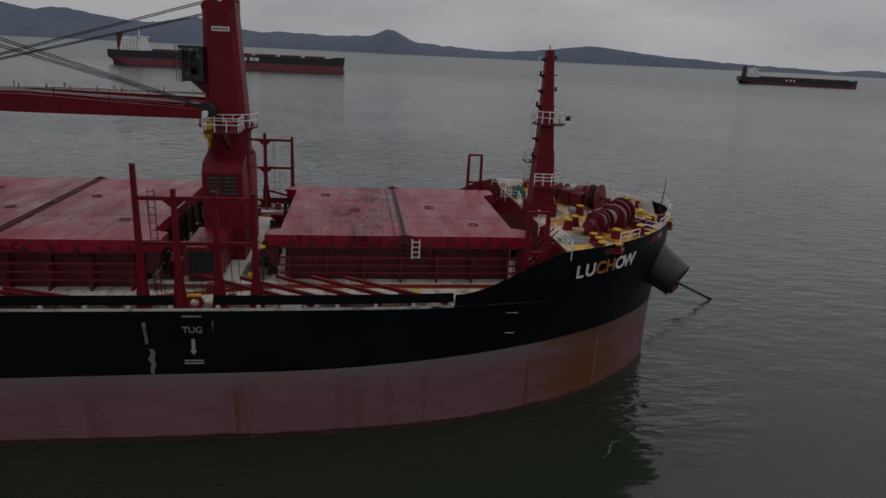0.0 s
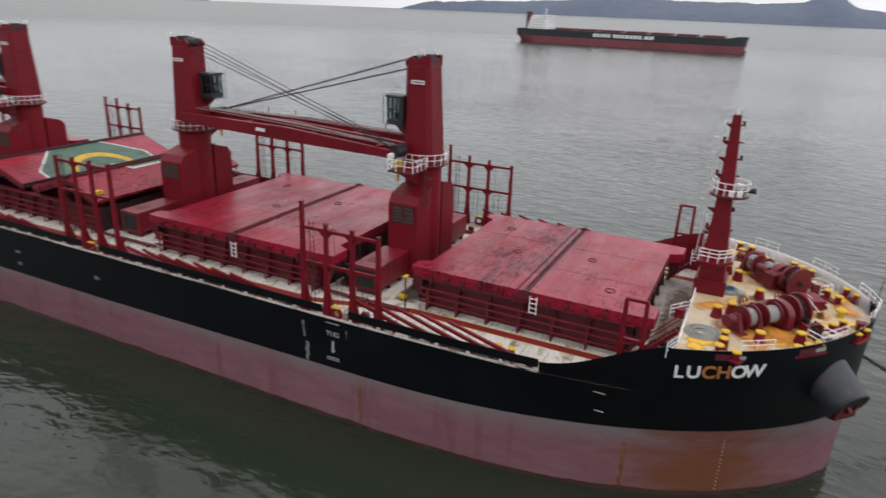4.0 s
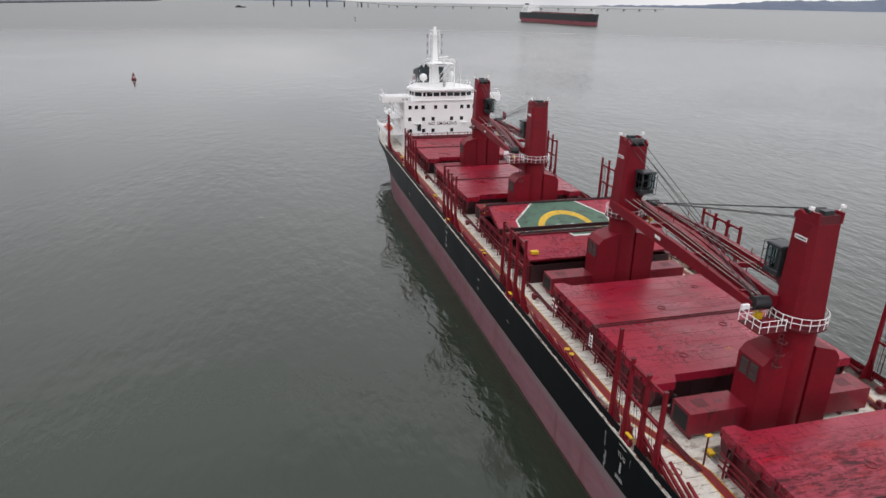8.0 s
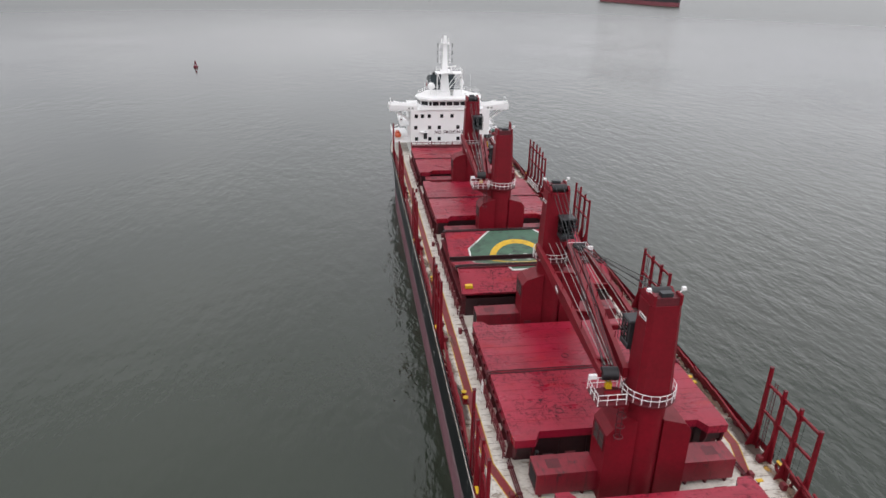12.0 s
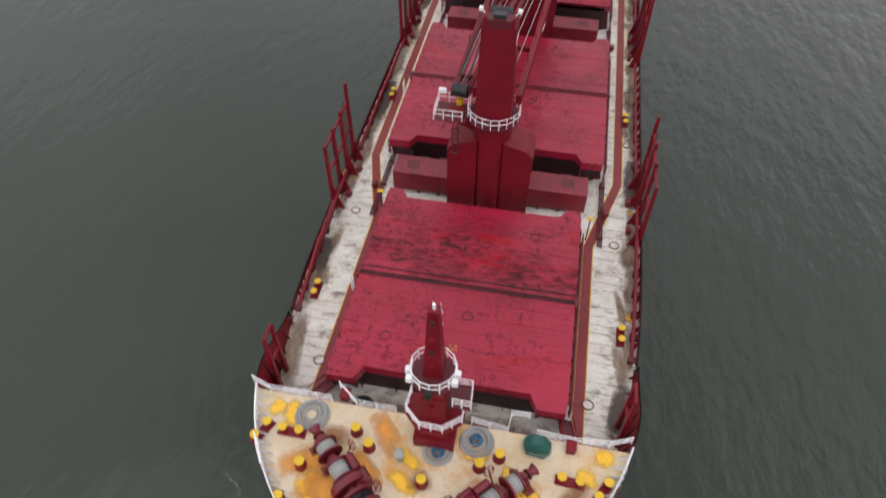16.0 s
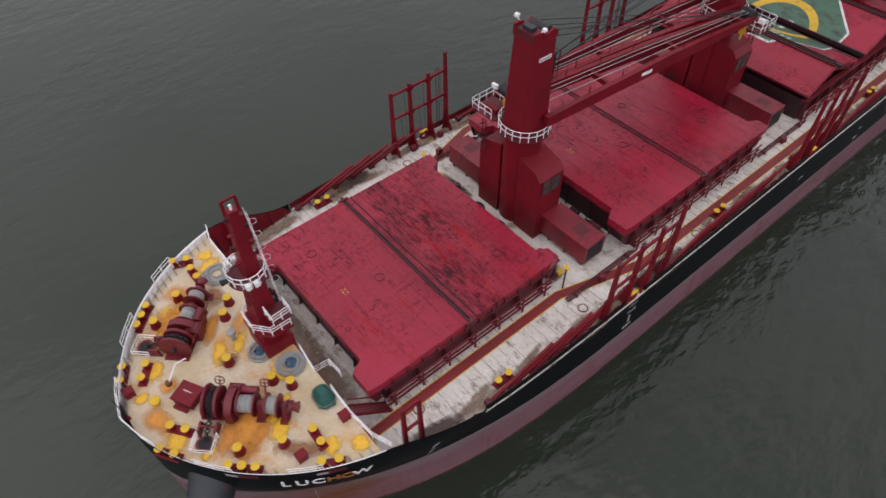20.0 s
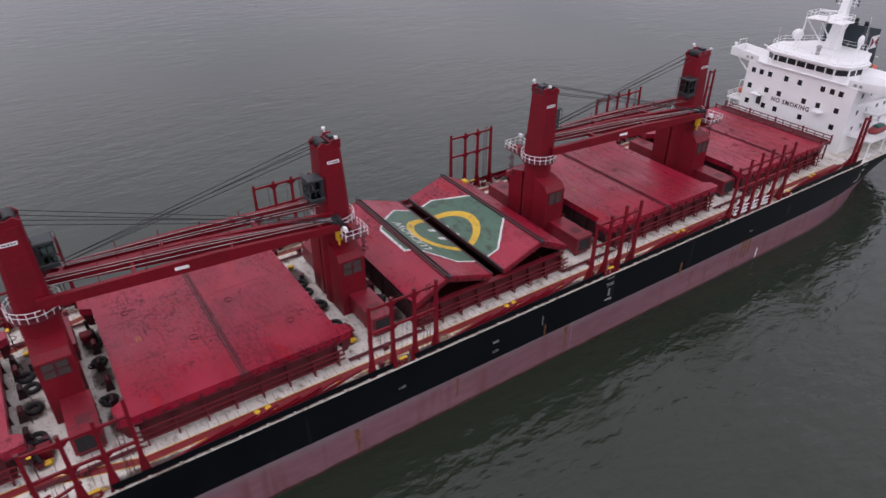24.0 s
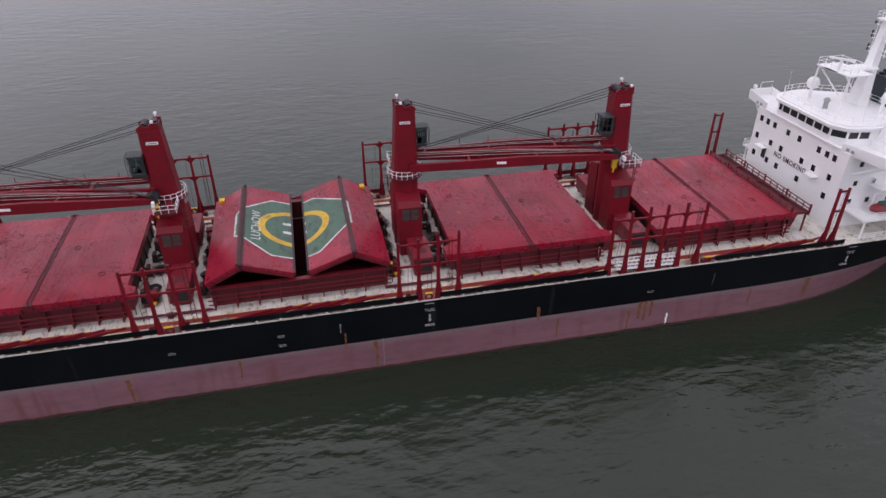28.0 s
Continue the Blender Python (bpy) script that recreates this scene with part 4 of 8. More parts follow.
    # jib: two girders that run together at the tip
    L, zh, zt = 28.9, h + 1.5, h + 1.2
    body = part
    jib = pose(0, 0, 0, 0, 0, -6.4)

    def part_j(*a, **k):
        o = body(*a, **k)
        o.matrix_basis = jib
        return o
    for s in (-1, 1):
        part_j("jib_girder", Geo().beam((0.6, s * 1.95, zh), (L * 0.55, s * 1.25, zh * 0.5 + zt * 0.5 + 0.15), 0.5, 1.0, 0.5, 1.35).beam(
            (L * 0.55, s * 1.25, zh * 0.5 + zt * 0.5 + 0.15), (L, s * 0.62, zt), 0.5, 1.35, 0.4, 0.7), RED, t)
        part_j("jib_plate", Geo().box(L * 0.42, L * 0.42 + 1.3, s * 1.72, s * 1.74, zh - 0.1, zh + 0.25), WHITE, t, "white marking plate")
    for k in (0.3, 0.62, 0.93):
        yy = 1.95 + (0.62 - 1.95) * k
        part_j("jib_cross_beam", Geo().beam((L * k, -yy, zh), (L * k, yy, zh), 0.35, 0.5), RED, t)
    part_j("tip_sheave", Geo().cyl((L, -0.7, zt + 0.25), (L, 0.7, zt + 0.25), 0.6, n=18), STEEL, t, smooth=True)
    part_j("hook_block", Geo().box(L - 0.3, L + 0.3, -0.25, 0.25, zt - 1.9, zt - 0.6).cyl((L, 0, zt - 2.6), (L, 0, zt - 1.9), 0.12), YELLOW, t, "yellow hook block")
    for i, y in enumerate((-0.55, -0.4, 0.4, 0.55)):
        z_ = h + (9.65 if i % 2 else 8.75)
        part_j("luffing_wire", Geo().cyl((1.0, y, z_), (L - 0.5, y * 0.8, zt + 0.6), 0.042, n=5), STEEL, t)
    for y in (-0.75, 0.2, 0.75):
        part_j("hoist_wire", Geo().tube([(1.4, y, zh + 0.95), (L * 0.5, y * 0.9, zh + 0.85), (L - 0.6, y * 0.4, zt + 0.75)], 0.036), ROPE, t, "pale greased hoist wire")
    for s in (-1, 1):
        for k in range(5):
            part("plate_lettering", Geo().box(-0.5 + 0.23 * k, -0.33 + 0.23 * k, min(s * 1.47, s * 1.478), max(s * 1.47, s * 1.478), h + 7.46, h + 7.6), CHARCOAL, t)
    for k in range(5):
        x_ = L * (0.2 + 0.14 * k)
        for s in (-1, 1):
            part_j("walkway_post", Geo().cyl((x_, s * 1.75 - s * 0.9 * x_ / L, zh + 0.3), (x_, s * 1.75 - s * 0.9 * x_ / L, zh + 1.25), 0.05, n=5), RED, t)
    return t


first = crane_parts("tall dark red deck crane with its jib stowed level")
for i, (x, r) in enumerate(CRANES):
    m = pose(x, 0.0, DECK_Z, 0, 0, r)
    if i == 0:
        first.matrix_basis = m
    else:
        copy_thing(first, m)

# low deck boxes across the ship under each crane
for x, r in CRANES:
    t = thing("deck_box", pose(x - 0.6, 0, DECK_Z), "low red steel store box across the deck under a crane", "deck house", "boxes under the cranes")
    for s in (-1, 1):
        part("box_body", Geo().box(-1.3, 1.3, s * 3.9 if s > 0 else -9.5, 9.5 if s > 0 else -3.9, 0.55, 2.75), BOX_RED, t)
        # flat black plate gives the closed end the shade of an opening
        part("end_opening", Geo().box(-1.0, 1.0, s * 9.5 - 0.03, s * 9.5 + 0.03, 0.8, 2.45), RUBBER, t, "black plate painted as the shaded open end")
        part("roof_patch", Geo().box(-0.7, 0.5, s * 7.6 - 0.7, s * 7.6 + 0.6, 2.75, 2.762), DARKRED, t, "grimy worn patch")
        for k in range(3):
            part("box_leg", Geo().box(-1.1, 1.1, s * (5.0 + 2.0 * k) - 0.12, s * (5.0 + 2.0 * k) + 0.12, 0, 0.55), DARKRED, t)

# hoses, drums, pipes and doors between the hatches
for n_, (x, r) in enumerate(CRANES):
    for s in (-1, 1):
        for k in range(2):
            t = thing("box_door", pose(x - 1.9, s * (5.2 + 2.3 * k), DECK_Z + 0.65), "dark red steel door in the store box", "door", "store box doors")
            part("leaf", Geo().box(-0.05, 0.0, -0.4, 0.4, 0, 1.75), DARKRED, t)
            part("dog", Geo().box(-0.1, -0.05, -0.32, -0.22, 0.7, 1.0), STEEL, t)
        t = thing("pipe_run", pose(x, s * 11.0, DECK_Z), "dark red pipes running along the deck beside the hatch", "pipe", "deck pipes")
        for k in range(3):
            part("pipe", Geo().pipe([(-4.2 - 0.3 * k, 0.18 * k, 0.25), (4.6, 0.18 * k, 0.25)], 0.07), DARKRED, t)
        for k in (-3.5, 0, 3.5):
            part("pipe_support", Geo().box(k - 0.05, k + 0.05, -0.1, 0.5, 0, 0.3), DARKRED, t)
        t = thing("oil_drum", pose(x + 2.6, s * 5.9 + 0.4 * n_, DECK_Z), "dark steel drum standing on the deck", "drum", "drums on deck")
        part("drum_body", Geo().lathe([(0.29, 0), (0.29, 0.28), (0.31, 0.3), (0.29, 0.32), (0.29, 0.58), (0.31, 0.6), (0.29, 0.62), (0.29, 0.88)], 16), CHARCOAL, t, smooth=True)
        part("drum_lid", Geo().lathe([(0.27, 0.87), (0.27, 0.885)], 16), DARKRED, t)
        t = thing("hydraulic_ram", pose(x - 3.4 * s, -s * 8.4, DECK_Z + 0.4), "dark steel hatch ram between the covers", "hatch ram", "hatch rams")
        part("ram_barrel", Geo().cyl((0, 0, 0), (0.2, 0, 1.7), 0.17, n=10), STEEL, t, smooth=True)
        part("ram_foot", Geo().box(-0.35, 0.35, -0.3, 0.3, -0.4, 0.05), DARKRED, t)
        t = thing("hose_coil", pose(x - 2.7, s * 2.9, DECK_Z), "black hose lying coiled on the deck", "hose", "hoses on deck")
        for k in range(3):
            part("hose_turn", Geo().torus((0.06 * k, 0.05 * k, 0.08 + 0.07 * k), 0.5 - 0.07 * k, 0.05, n=20, m=5), RUBBER, t, smooth=True)
        t = thing("corner_step", pose(x + (3.75, 4.55, 3.6, 5.05)[n_], s * 9.9, DECK_Z + 2.9), "yellow steel step bracket at the hatch corner", "step", "yellow steps")
        part("step_plate", Geo().box(-0.15, 0.2, -0.3, 0.3, 0, 0.08), YELLOW, t)
        part("step_bracket", Geo().box(-0.05, 0.05, -0.06, 0.06, -2.9, 0), DARKRED, t)

# folding gear: dark rams and rollers in a row along each hatch end, small boxes by the walkways
for n_, (x, r) in enumerate(CRANES):
    for d, ends in ((1, HATCHES[n_][0] - x), (-1, x - HATCHES[n_ + 1][1])):
        for k, y in enumerate((-7.2, -5.0, -1.9, 1.6, 4.6, 7.4)):
            t = thing("hatch_roller", pose(x + d * (ends - 0.75 - 0.12 * (k % 3)), y, DECK_Z, 0, 0, 0 if d > 0 else 180), "greasy dark folding gear at the hatch end", "hatch gear", "hatch folding gear")
            part("pedestal", Geo().slab([(-0.35, 0), (0.45, 0), (0.3, 1.1 + 0.2 * (k % 2)), (-0.15, 1.1 + 0.2 * (k % 2))], "y", -0.28, 0.28), GRIMY_SHADED, t)
            part("roller", Geo().cyl((0.05, -0.5, 1.15 + 0.2 * (k % 2)), (0.05, 0.5, 1.15 + 0.2 * (k % 2)), 0.26, n=14), DARKRED if k % 2 else GRIMY_SHADED, t, smooth=True)
            part("hose", Geo().tube([(0.1, 0.4, 1.0), (-0.5, 0.55, 0.6), (-0.6, 0.9, 0.08)], 0.05), RUBBER, t)
    for s in (-1, 1):
        for dx, dy in ((-1.6, 13.75), (2.2, 13.8), (0.4, 11.6)):
            t = thing("hydrant_box", pose(x + dx, s * dy, DECK_Z), "small red steel box beside the walkway", "hydrant box", "hydrant boxes")
            part("box_body", Geo().chamfer(-0.3, 0.3, -0.22, 0.22, 0.12, 0.75, 0.06), MIDRED, t)
            part("box_foot", Geo().box(-0.2, 0.2, -0.15, 0.15, 0, 0.12), DARKRED, t)
            part("box_valve", Geo().cyl((0, 0.22, 0.4), (0, 0.38, 0.4), 0.1, n=10), STEEL, t)

# ---------------------------------------------------------------- log stanchions


def stanchions(xs, tops, side, label="red steel log stanchions with cross rails on the deck edge"):
    t = thing("log_stanchions", pose(xs[0], side * 14.72, DECK_Z), label, "stanchion", "log stanchions")
    for x, z in zip(xs, tops):
        u, h = x - xs[0], z - DECK_Z
        part("post", Geo().beam((u, 0, 0), (u, 0, h), 0.40, 0.46, 0.27, 0.28), RED, t)
        part("post_foot", Geo().slab([(u - 0.52, 0), (u + 0.52, 0), (u + 0.2, 2.9), (u - 0.2, 2.9)], "y", -0.07, 0.07), RED, t)
        part("post_brace", Geo().slab([(0.0, 0), (-side * 1.0, 0), (-side * 0.16, 2.9), (0.0, 2.9)], "x", u - 0.07, u + 0.07), RED, t)
        part("post_cap", Geo().box(u - 0.17, u + 0.17, -0.17, 0.17, h, h + 0.06), DARKRED, t)
    for k, (z, a, b) in enumerate(((min(tops) - DECK_Z - 0.35, 0, -1), (min(tops) - DECK_Z - 3.3, 0, -1))):
        part("cross_rail", Geo().beam((0, 0, z), (xs[-1] - xs[0], 0, z), 0.2, 0.24), RED, t)
        for x in xs[1:-1]:
            u = x - xs[0]
            part("rail_gusset", Geo().add([(u - 0.7, -0.05, z - 0.1), (u + 0.7, -0.05, z - 0.1), (u, -0.05, z - 0.75), (u - 0.7, 0.05, z - 0.1), (u + 0.7, 0.05, z - 0.1), (u, 0.05, z - 0.75)],
                                          [(0, 1, 2), (5, 4, 3), (0, 3, 4, 1), (1, 4, 5, 2), (2, 5, 3, 0)]), RED, t)
    if len(xs) > 2:
        ul = xs[0] + 1.0 - xs[0]
        for dy in (-0.2, 0.2):
            part("ladder_stringer", Geo().cyl((ul + dy, side * 0.12, 1.2), (ul + dy, side * 0.12, min(tops) - DECK_Z + 0.3), 0.035, n=5), DARKRED, t)
        for k in range(14):
            zz = 1.4 + (min(tops) - DECK_Z - 1.3) * k / 13
            part("ladder_rung", Geo().cyl((ul - 0.2, side * 0.12, zz), (ul + 0.2, side * 0.12, zz), 0.025, n=4), DARKRED, t)
    # lashing wires hang from the rails between the posts
    for k, (xa, xb) in enumerate(zip(xs, xs[1:])):
        for f in (0.3, 0.52):
            u = xa + (xb - xa) * f - xs[0]
            part("lashing_wire", Geo().cyl((u, 0.0, min(tops) - DECK_Z - (0.4 if f < 0.4 else 3.3)), (u + 0.1, -side * 0.3, 0.9), 0.022, n=4), STEEL, t)
    return t


stanchions([142.7, 145.0, 147.5, 149.9], [19.3, 17.75, 17.65, 17.55], -1)
stanchions([141.8, 144.3, 146.8, 149.6], [18.9, 17.9, 17.7, 17.4], 1)
stanchions([112.8, 115.3, 117.7, 120.3], [19.1, 19.2, 19.2, 19.2], -1)
stanchions([112.2, 114.8, 117.4, 119.9], [18.9, 18.9, 18.8, 18.7], 1)
stanchions([82.8, 85.3, 87.6, 90.2], [19.0, 19.0, 18.9, 19.1], -1)
stanchions([82.3, 84.8, 87.2, 89.6], [19.1, 19.1, 18.5, 18.2], 1)
stanchions([49.7, 52.6, 55.2, 57.6, 60.2], [19.1, 19.2, 19.1, 19.1, 18.8], -1)
stanchions([49.8, 52.6, 55.3, 57.7, 60.1, 62.4], [19.1, 19.3, 19.3, 19.3, 18.9, 18.2], 1)
for side in (-1, 1):
    stanchions([29.0, 30.4], [18.7, 18.7], side)


# ---------------------------------------------------------------- helicopter pad on the third hatch


def on_tent(x, y, lift):
    """A place on the raised cover's top, in its own space, for a plan place."""
    for (xa, za), (xb, zb) in TENTS:
        lo, hi = min(xa, xb), max(xa, xb)
        if lo - 1e-4 <= x <= hi + 1e-4:
            f = (x - xa) / (xb - xa)
            return (x, y, za + (zb - za) * f + lift)
    return None


def clip_x(poly, lo, hi):
    """Cuts a convex outline of (x, y) to lo <= x <= hi."""
    for bound, sign in ((lo, 1), (hi, -1)):
        out = []
        for p, q in zip(poly, poly[1:] + poly[:1]):
            dp, dq = sign * (p[0] - bound), sign * (q[0] - bound)
            if dp >= 0:
                out.append(p)
            if dp * dq < 0:
                f = dp / (dp - dq)
                out.append((p[0] + f * (q[0] - p[0]), p[1] + f * (q[1] - p[1])))
        poly = out
        if len(poly) < 3:
            return []
    return poly


def pad_paint(name, polys, material, lift, label=""):
    """Paint laid on each raised panel, as one part a panel."""
    for k, ((xa, za), (xb, zb)) in enumerate(TENTS):
        g = Geo()
        for poly in polys:
            cut = clip_x(poly, min(xa, xb) + 0.02, max(xa, xb) - 0.02)
            if cut:
                n = len(g.v)
                g.v += [on_tent(x, y, lift) for x, y in cut]
                g.f.append(tuple(range(n, n + len(cut))))
        if g.f:
            part(name, g, material, PANELS3[k], label)


PX, PY = 101.4 - XM, 0.0
PA, PB, PC = 7.6, 7.6, 3.0
octagon = [(PX - PA, PY - PC), (PX - PC, PY - PB), (PX + PC, PY - PB), (PX + PA, PY - PC), (PX + PA, PY + PC), (PX + PC, PY + PB), (PX - PC, PY + PB), (PX - PA, PY + PC)]
pad_paint("helipad_field", [octagon], GREEN, 0.012, "green painted helicopter pad")
inner = [(PX + (x - PX) * 0.965, PY + (y - PY) * 0.965) for x, y in octagon]
for i in range(8):
    pad_paint("helipad_border", [[octagon[i], octagon[(i + 1) % 8], inner[(i + 1) % 8], inner[i]]], PADWHITE, 0.022)
arc = [2 * math.pi * i / 56 for i in range(57)]
pad_paint("helipad_circle", [[(PX + r * math.cos(t), PY + r * math.sin(t)) for r, t in ((4.7, a), (4.7, b), (3.75, b), (3.75, a))] for a, b in zip(arc, arc[1:])], PADYELLOW, 0.022, "yellow landing circle")
letter_h = [[(PX - 1.5, PY - 1.5), (PX + 1.5, PY - 1.5), (PX + 1.5, PY - 0.85), (PX - 1.5, PY - 0.85)],
            [(PX - 1.5, PY + 0.85), (PX + 1.5, PY + 0.85), (PX + 1.5, PY + 1.5), (PX - 1.5, PY + 1.5)],
            [(PX - 0.33, PY - 0.85), (PX + 0.33, PY - 0.85), (PX + 0.33, PY + 0.85), (PX - 0.33, PY + 0.85)]]
pad_paint("helipad_letter", letter_h, PADWHITE, 0.03, "white landing letter")
me = text_mesh("LUCHOW", 1.75, PADWHITE, 0.004)
o = part("name_lettering", me, WHITE, PANELS3[1], "white ship's name on the pad")
slope = math.degrees(math.atan2(RIDGE - 0.1, 6.0))
p = on_tent(106.2 - XM, 0.3, 0.03)
o.matrix_basis = pose(p[0], p[1], p[2], 0, -slope, 0) @ pose(0, 0, 0, 0, 0, -90)
for (xa, za), (xb, zb) in (TENTS[0], TENTS[3]):
    part("ridge_hinge", Geo().box(xb - 0.15 if xb > 0 else xa - 0.15, xb + 0.35 if xb > 0 else xa + 0.35, -10.6, 10.6, RIDGE - 0.15, RIDGE + 0.06), DARKRED, cover3)
for xr in (107.9 - XM, 94.4 - XM):
    for dx in (-0.22, 0.22):
        part("ridge_rail", Geo().box(xr + dx - 0.06, xr + dx + 0.06, -10.7, 10.7, RIDGE - 0.1, RIDGE + 0.17), GRIMY_SHADED, cover3)
    # black bar put in for the shade in the gap between the panels
    part("ridge_gap", Geo().box(xr - 0.15, xr + 0.15, -10.6, 10.6, RIDGE - 0.2, RIDGE + 0.04), RUBBER, cover3)
    for s in (-1, 1):
        part("ridge_pin", Geo().cyl((xr, s * 10.5, RIDGE), (xr, s * 11.05, RIDGE), 0.22, n=12), STEEL, cover3)
for xe in (101.75 - XM, 100.1 - XM):
    part("lip_beam", Geo().box(xe - 0.12, xe + 0.12, -10.7, 10.7, -0.35, 0.17), GRIMY_SHADED, cover3, "dark steel lip along the open gap")
for (xa, za), (xb, zb) in TENTS:
    for s in (-1, 1):
        # skirts under the panels' ends, with stiffeners
        n_ = Vector((-(zb - za), 0, xb - xa)).normalized()
        n_ = -n_ if n_.z < 0 else n_
        q0, q1 = Vector((xa, 0, za)), Vector((xb, 0, zb))
        q = [q0, q1, q1 - n_ * 0.8, q0 - n_ * 0.8]
        part("panel_skirt", Geo().slab([(v.x, v.z) for v in q], "y", s * 10.62 - 0.04, s * 10.62 + 0.04), MIDRED, cover3)
        for f in (0.2, 0.5, 0.8):
            c = q0.lerp(q1, f)
            part("skirt_lug", Geo().beam((c.x, s * 10.72, c.z - 0.15), (c.x - n_.x * 0.8, s * 10.72, c.z - n_.z * 0.8), 0.16, 0.14), DARKRED, cover3)
hold = thing("cargo_hold", pose(XM, 0, 0), "dark open cargo hold under the raised cover", "cargo hold")
part("hold_floor", Geo().box(90.4 - XM, 111.9 - XM, -10.2, 10.2, 0.4, 0.5), DARKRED, hold)
for s in (-1, 1):
    part("hold_side", Geo().box(90.4 - XM, 111.9 - XM, s * 10.15 - 0.05, s * 10.15 + 0.05, 0.5, DECK_Z - 0.15), DARKRED, hold)
    part("hold_end", Geo().box(s * 10.68 - 0.05, s * 10.68 + 0.05, -10.1, 10.1, 0.5, DECK_Z - 0.15), DARKRED, hold)
for y, x in ((-9.7, 111.3), (-9.7, 91.2)):
    q = on_tent(x - XM, y, 0)
    part("yellow_block", Geo().box(q[0] - 0.35, q[0] + 0.35, y - 0.5, y + 0.5, q[2] - 0.05, q[2] + 0.35), YELLOW, cover3)

# ---------------------------------------------------------------- deck edge: bulwark, stays, marks


def side_strip(x0, x1, z0, z1, out, n, side, thick=0.05):
    """A plate that follows the hull's side."""
    g = Geo()
    for i in range(n + 1):
        x = x0 + (x1 - x0) * i / n
        for z in (z0, z1):
            y = half(x, min(z, 9.8 if z < 11 else z)) + out
            g.v += [(x, side * y, z), (x, side * (y - thick), z)]
    for i in range(n):
        a = 4 * i
        g.f += [(a, a + 4, a + 6, a + 2), (a + 1, a + 3, a + 7, a + 5), (a + 2, a + 6, a + 7, a + 3), (a, a + 1, a + 5, a + 4)]
    return g


for side in (-1, 1):
    bw = thing("bulwark", pose(0, 0, 0), "low black bulwark on white brackets along the deck edge", "bulwark", "bulwarks")
    cuts = [(62.5 if side > 0 else 26.0, 84.6), (87.4, 115.0), (117.6, 144.6), (147.2, 163.2)] + ([(27.0, 47.0)] if side > 0 else [])
    for a, b in cuts:
        part("bulwark_plate", side_strip(a, b, 10.12, 10.78, 0.0, max(6, int((b - a) / 2)), side, 0.08), BLACK, bw)
        me = Geo().box(-0.13, 0.13, -0.2, 0.06, 9.7, 10.14).mesh("bracket", DECK)
        n = int((b - a) / 2.6)
        for i in range(n + 1):
            x = a + 0.2 + (b - a - 0.4) * i / n
            o = part("bracket", me, DECK, bw)
            o.matrix_basis = pose(x, side * half(x, 9.7) if side < 0 else half(x, 9.7), 0, 0, 0, 180 if side < 0 else 0) @ pose(0, -0.07, 0)
    for a, b in cuts:
        part("inner_face", side_strip(a, b, 10.12, 10.76, -0.09, max(6, int((b - a) / 2)), side, 0.02), RED, bw, "red painted inner face")
        n = int((b - a) / 1.7)
        me = Geo().slab([(0.0, 0.0), (-0.5, 0.0), (-0.06, 1.02), (0.0, 1.02)], "x", -0.03, 0.03).mesh("stay", RED)
        for i in range(n):
            x = a + 0.8 + (b - a - 1.2) * i / n
            o = part("stay", me, RED, bw)
            o.matrix_basis = pose(x, side * (half(x, 9.7) - 0.12), DECK_Z, 0, 0, 0 if side > 0 else 180)
    part("fishplate", side_strip(26, 163.2, 9.70, 9.86, 0.006, 70, side, 0.1), DECK, bw, "cream edge strip")

LETTER_ORANGE = surface("rusty_orange_letter_paint", (0.55, 0.22, 0.06), (0.42, 0.15, 0.04), 0.6)
for side in (-1, 1):
    # the ship's name on the bow, letter by letter along the flare
    for i, ch in enumerate("LUCHOW"):
        orange = (side < 0 and i in (2, 3)) or (side > 0 and i in (3, 4))
        x = 172.5 + 0.9 * i if side < 0 else 178.25 - 0.93 * i
        z = 11.95 + 0.08 * (x - 172.4)
        y = half(x, z)
        dydx, dydz = (half(x + 0.2, z) - half(x - 0.2, z)) / 0.4, (half(x, z + 0.2) - half(x, z - 0.2)) / 0.4
        nrm = Vector((-dydx, side * 1.0, -dydz)).normalized()
        along = Vector((1, side * dydx, 0.07)).normalized() * (1 if side < 0 else -1)
        up = nrm.cross(along).normalized()
        along = up.cross(nrm).normalized()
        m = Matrix((along, up, nrm)).transposed().to_4x4()
        m.translation = Vector((x, side * y, z)) + nrm * 0.1
        ob = part("name_letter", text_mesh(ch, 1.42, LETTER_ORANGE if orange else WHITE, 0.012, 0.035), WHITE, hull, "rusty orange letter" if orange else "white letter")
        ob.data.materials[0] = LETTER_ORANGE if orange else WHITE
        ob.matrix_basis = m @ Matrix.Scale(0.95, 4, (1, 0, 0))

MARK_X = {-1: (145.7, 86.0, 25.2), 1: (145.9, 86.0, 25.2)}


def on_side(x, z, side, out=0.06):
    return pose(x, side * (half(x, z) + out), z, 90, 0, 0 if side < 0 else 180)


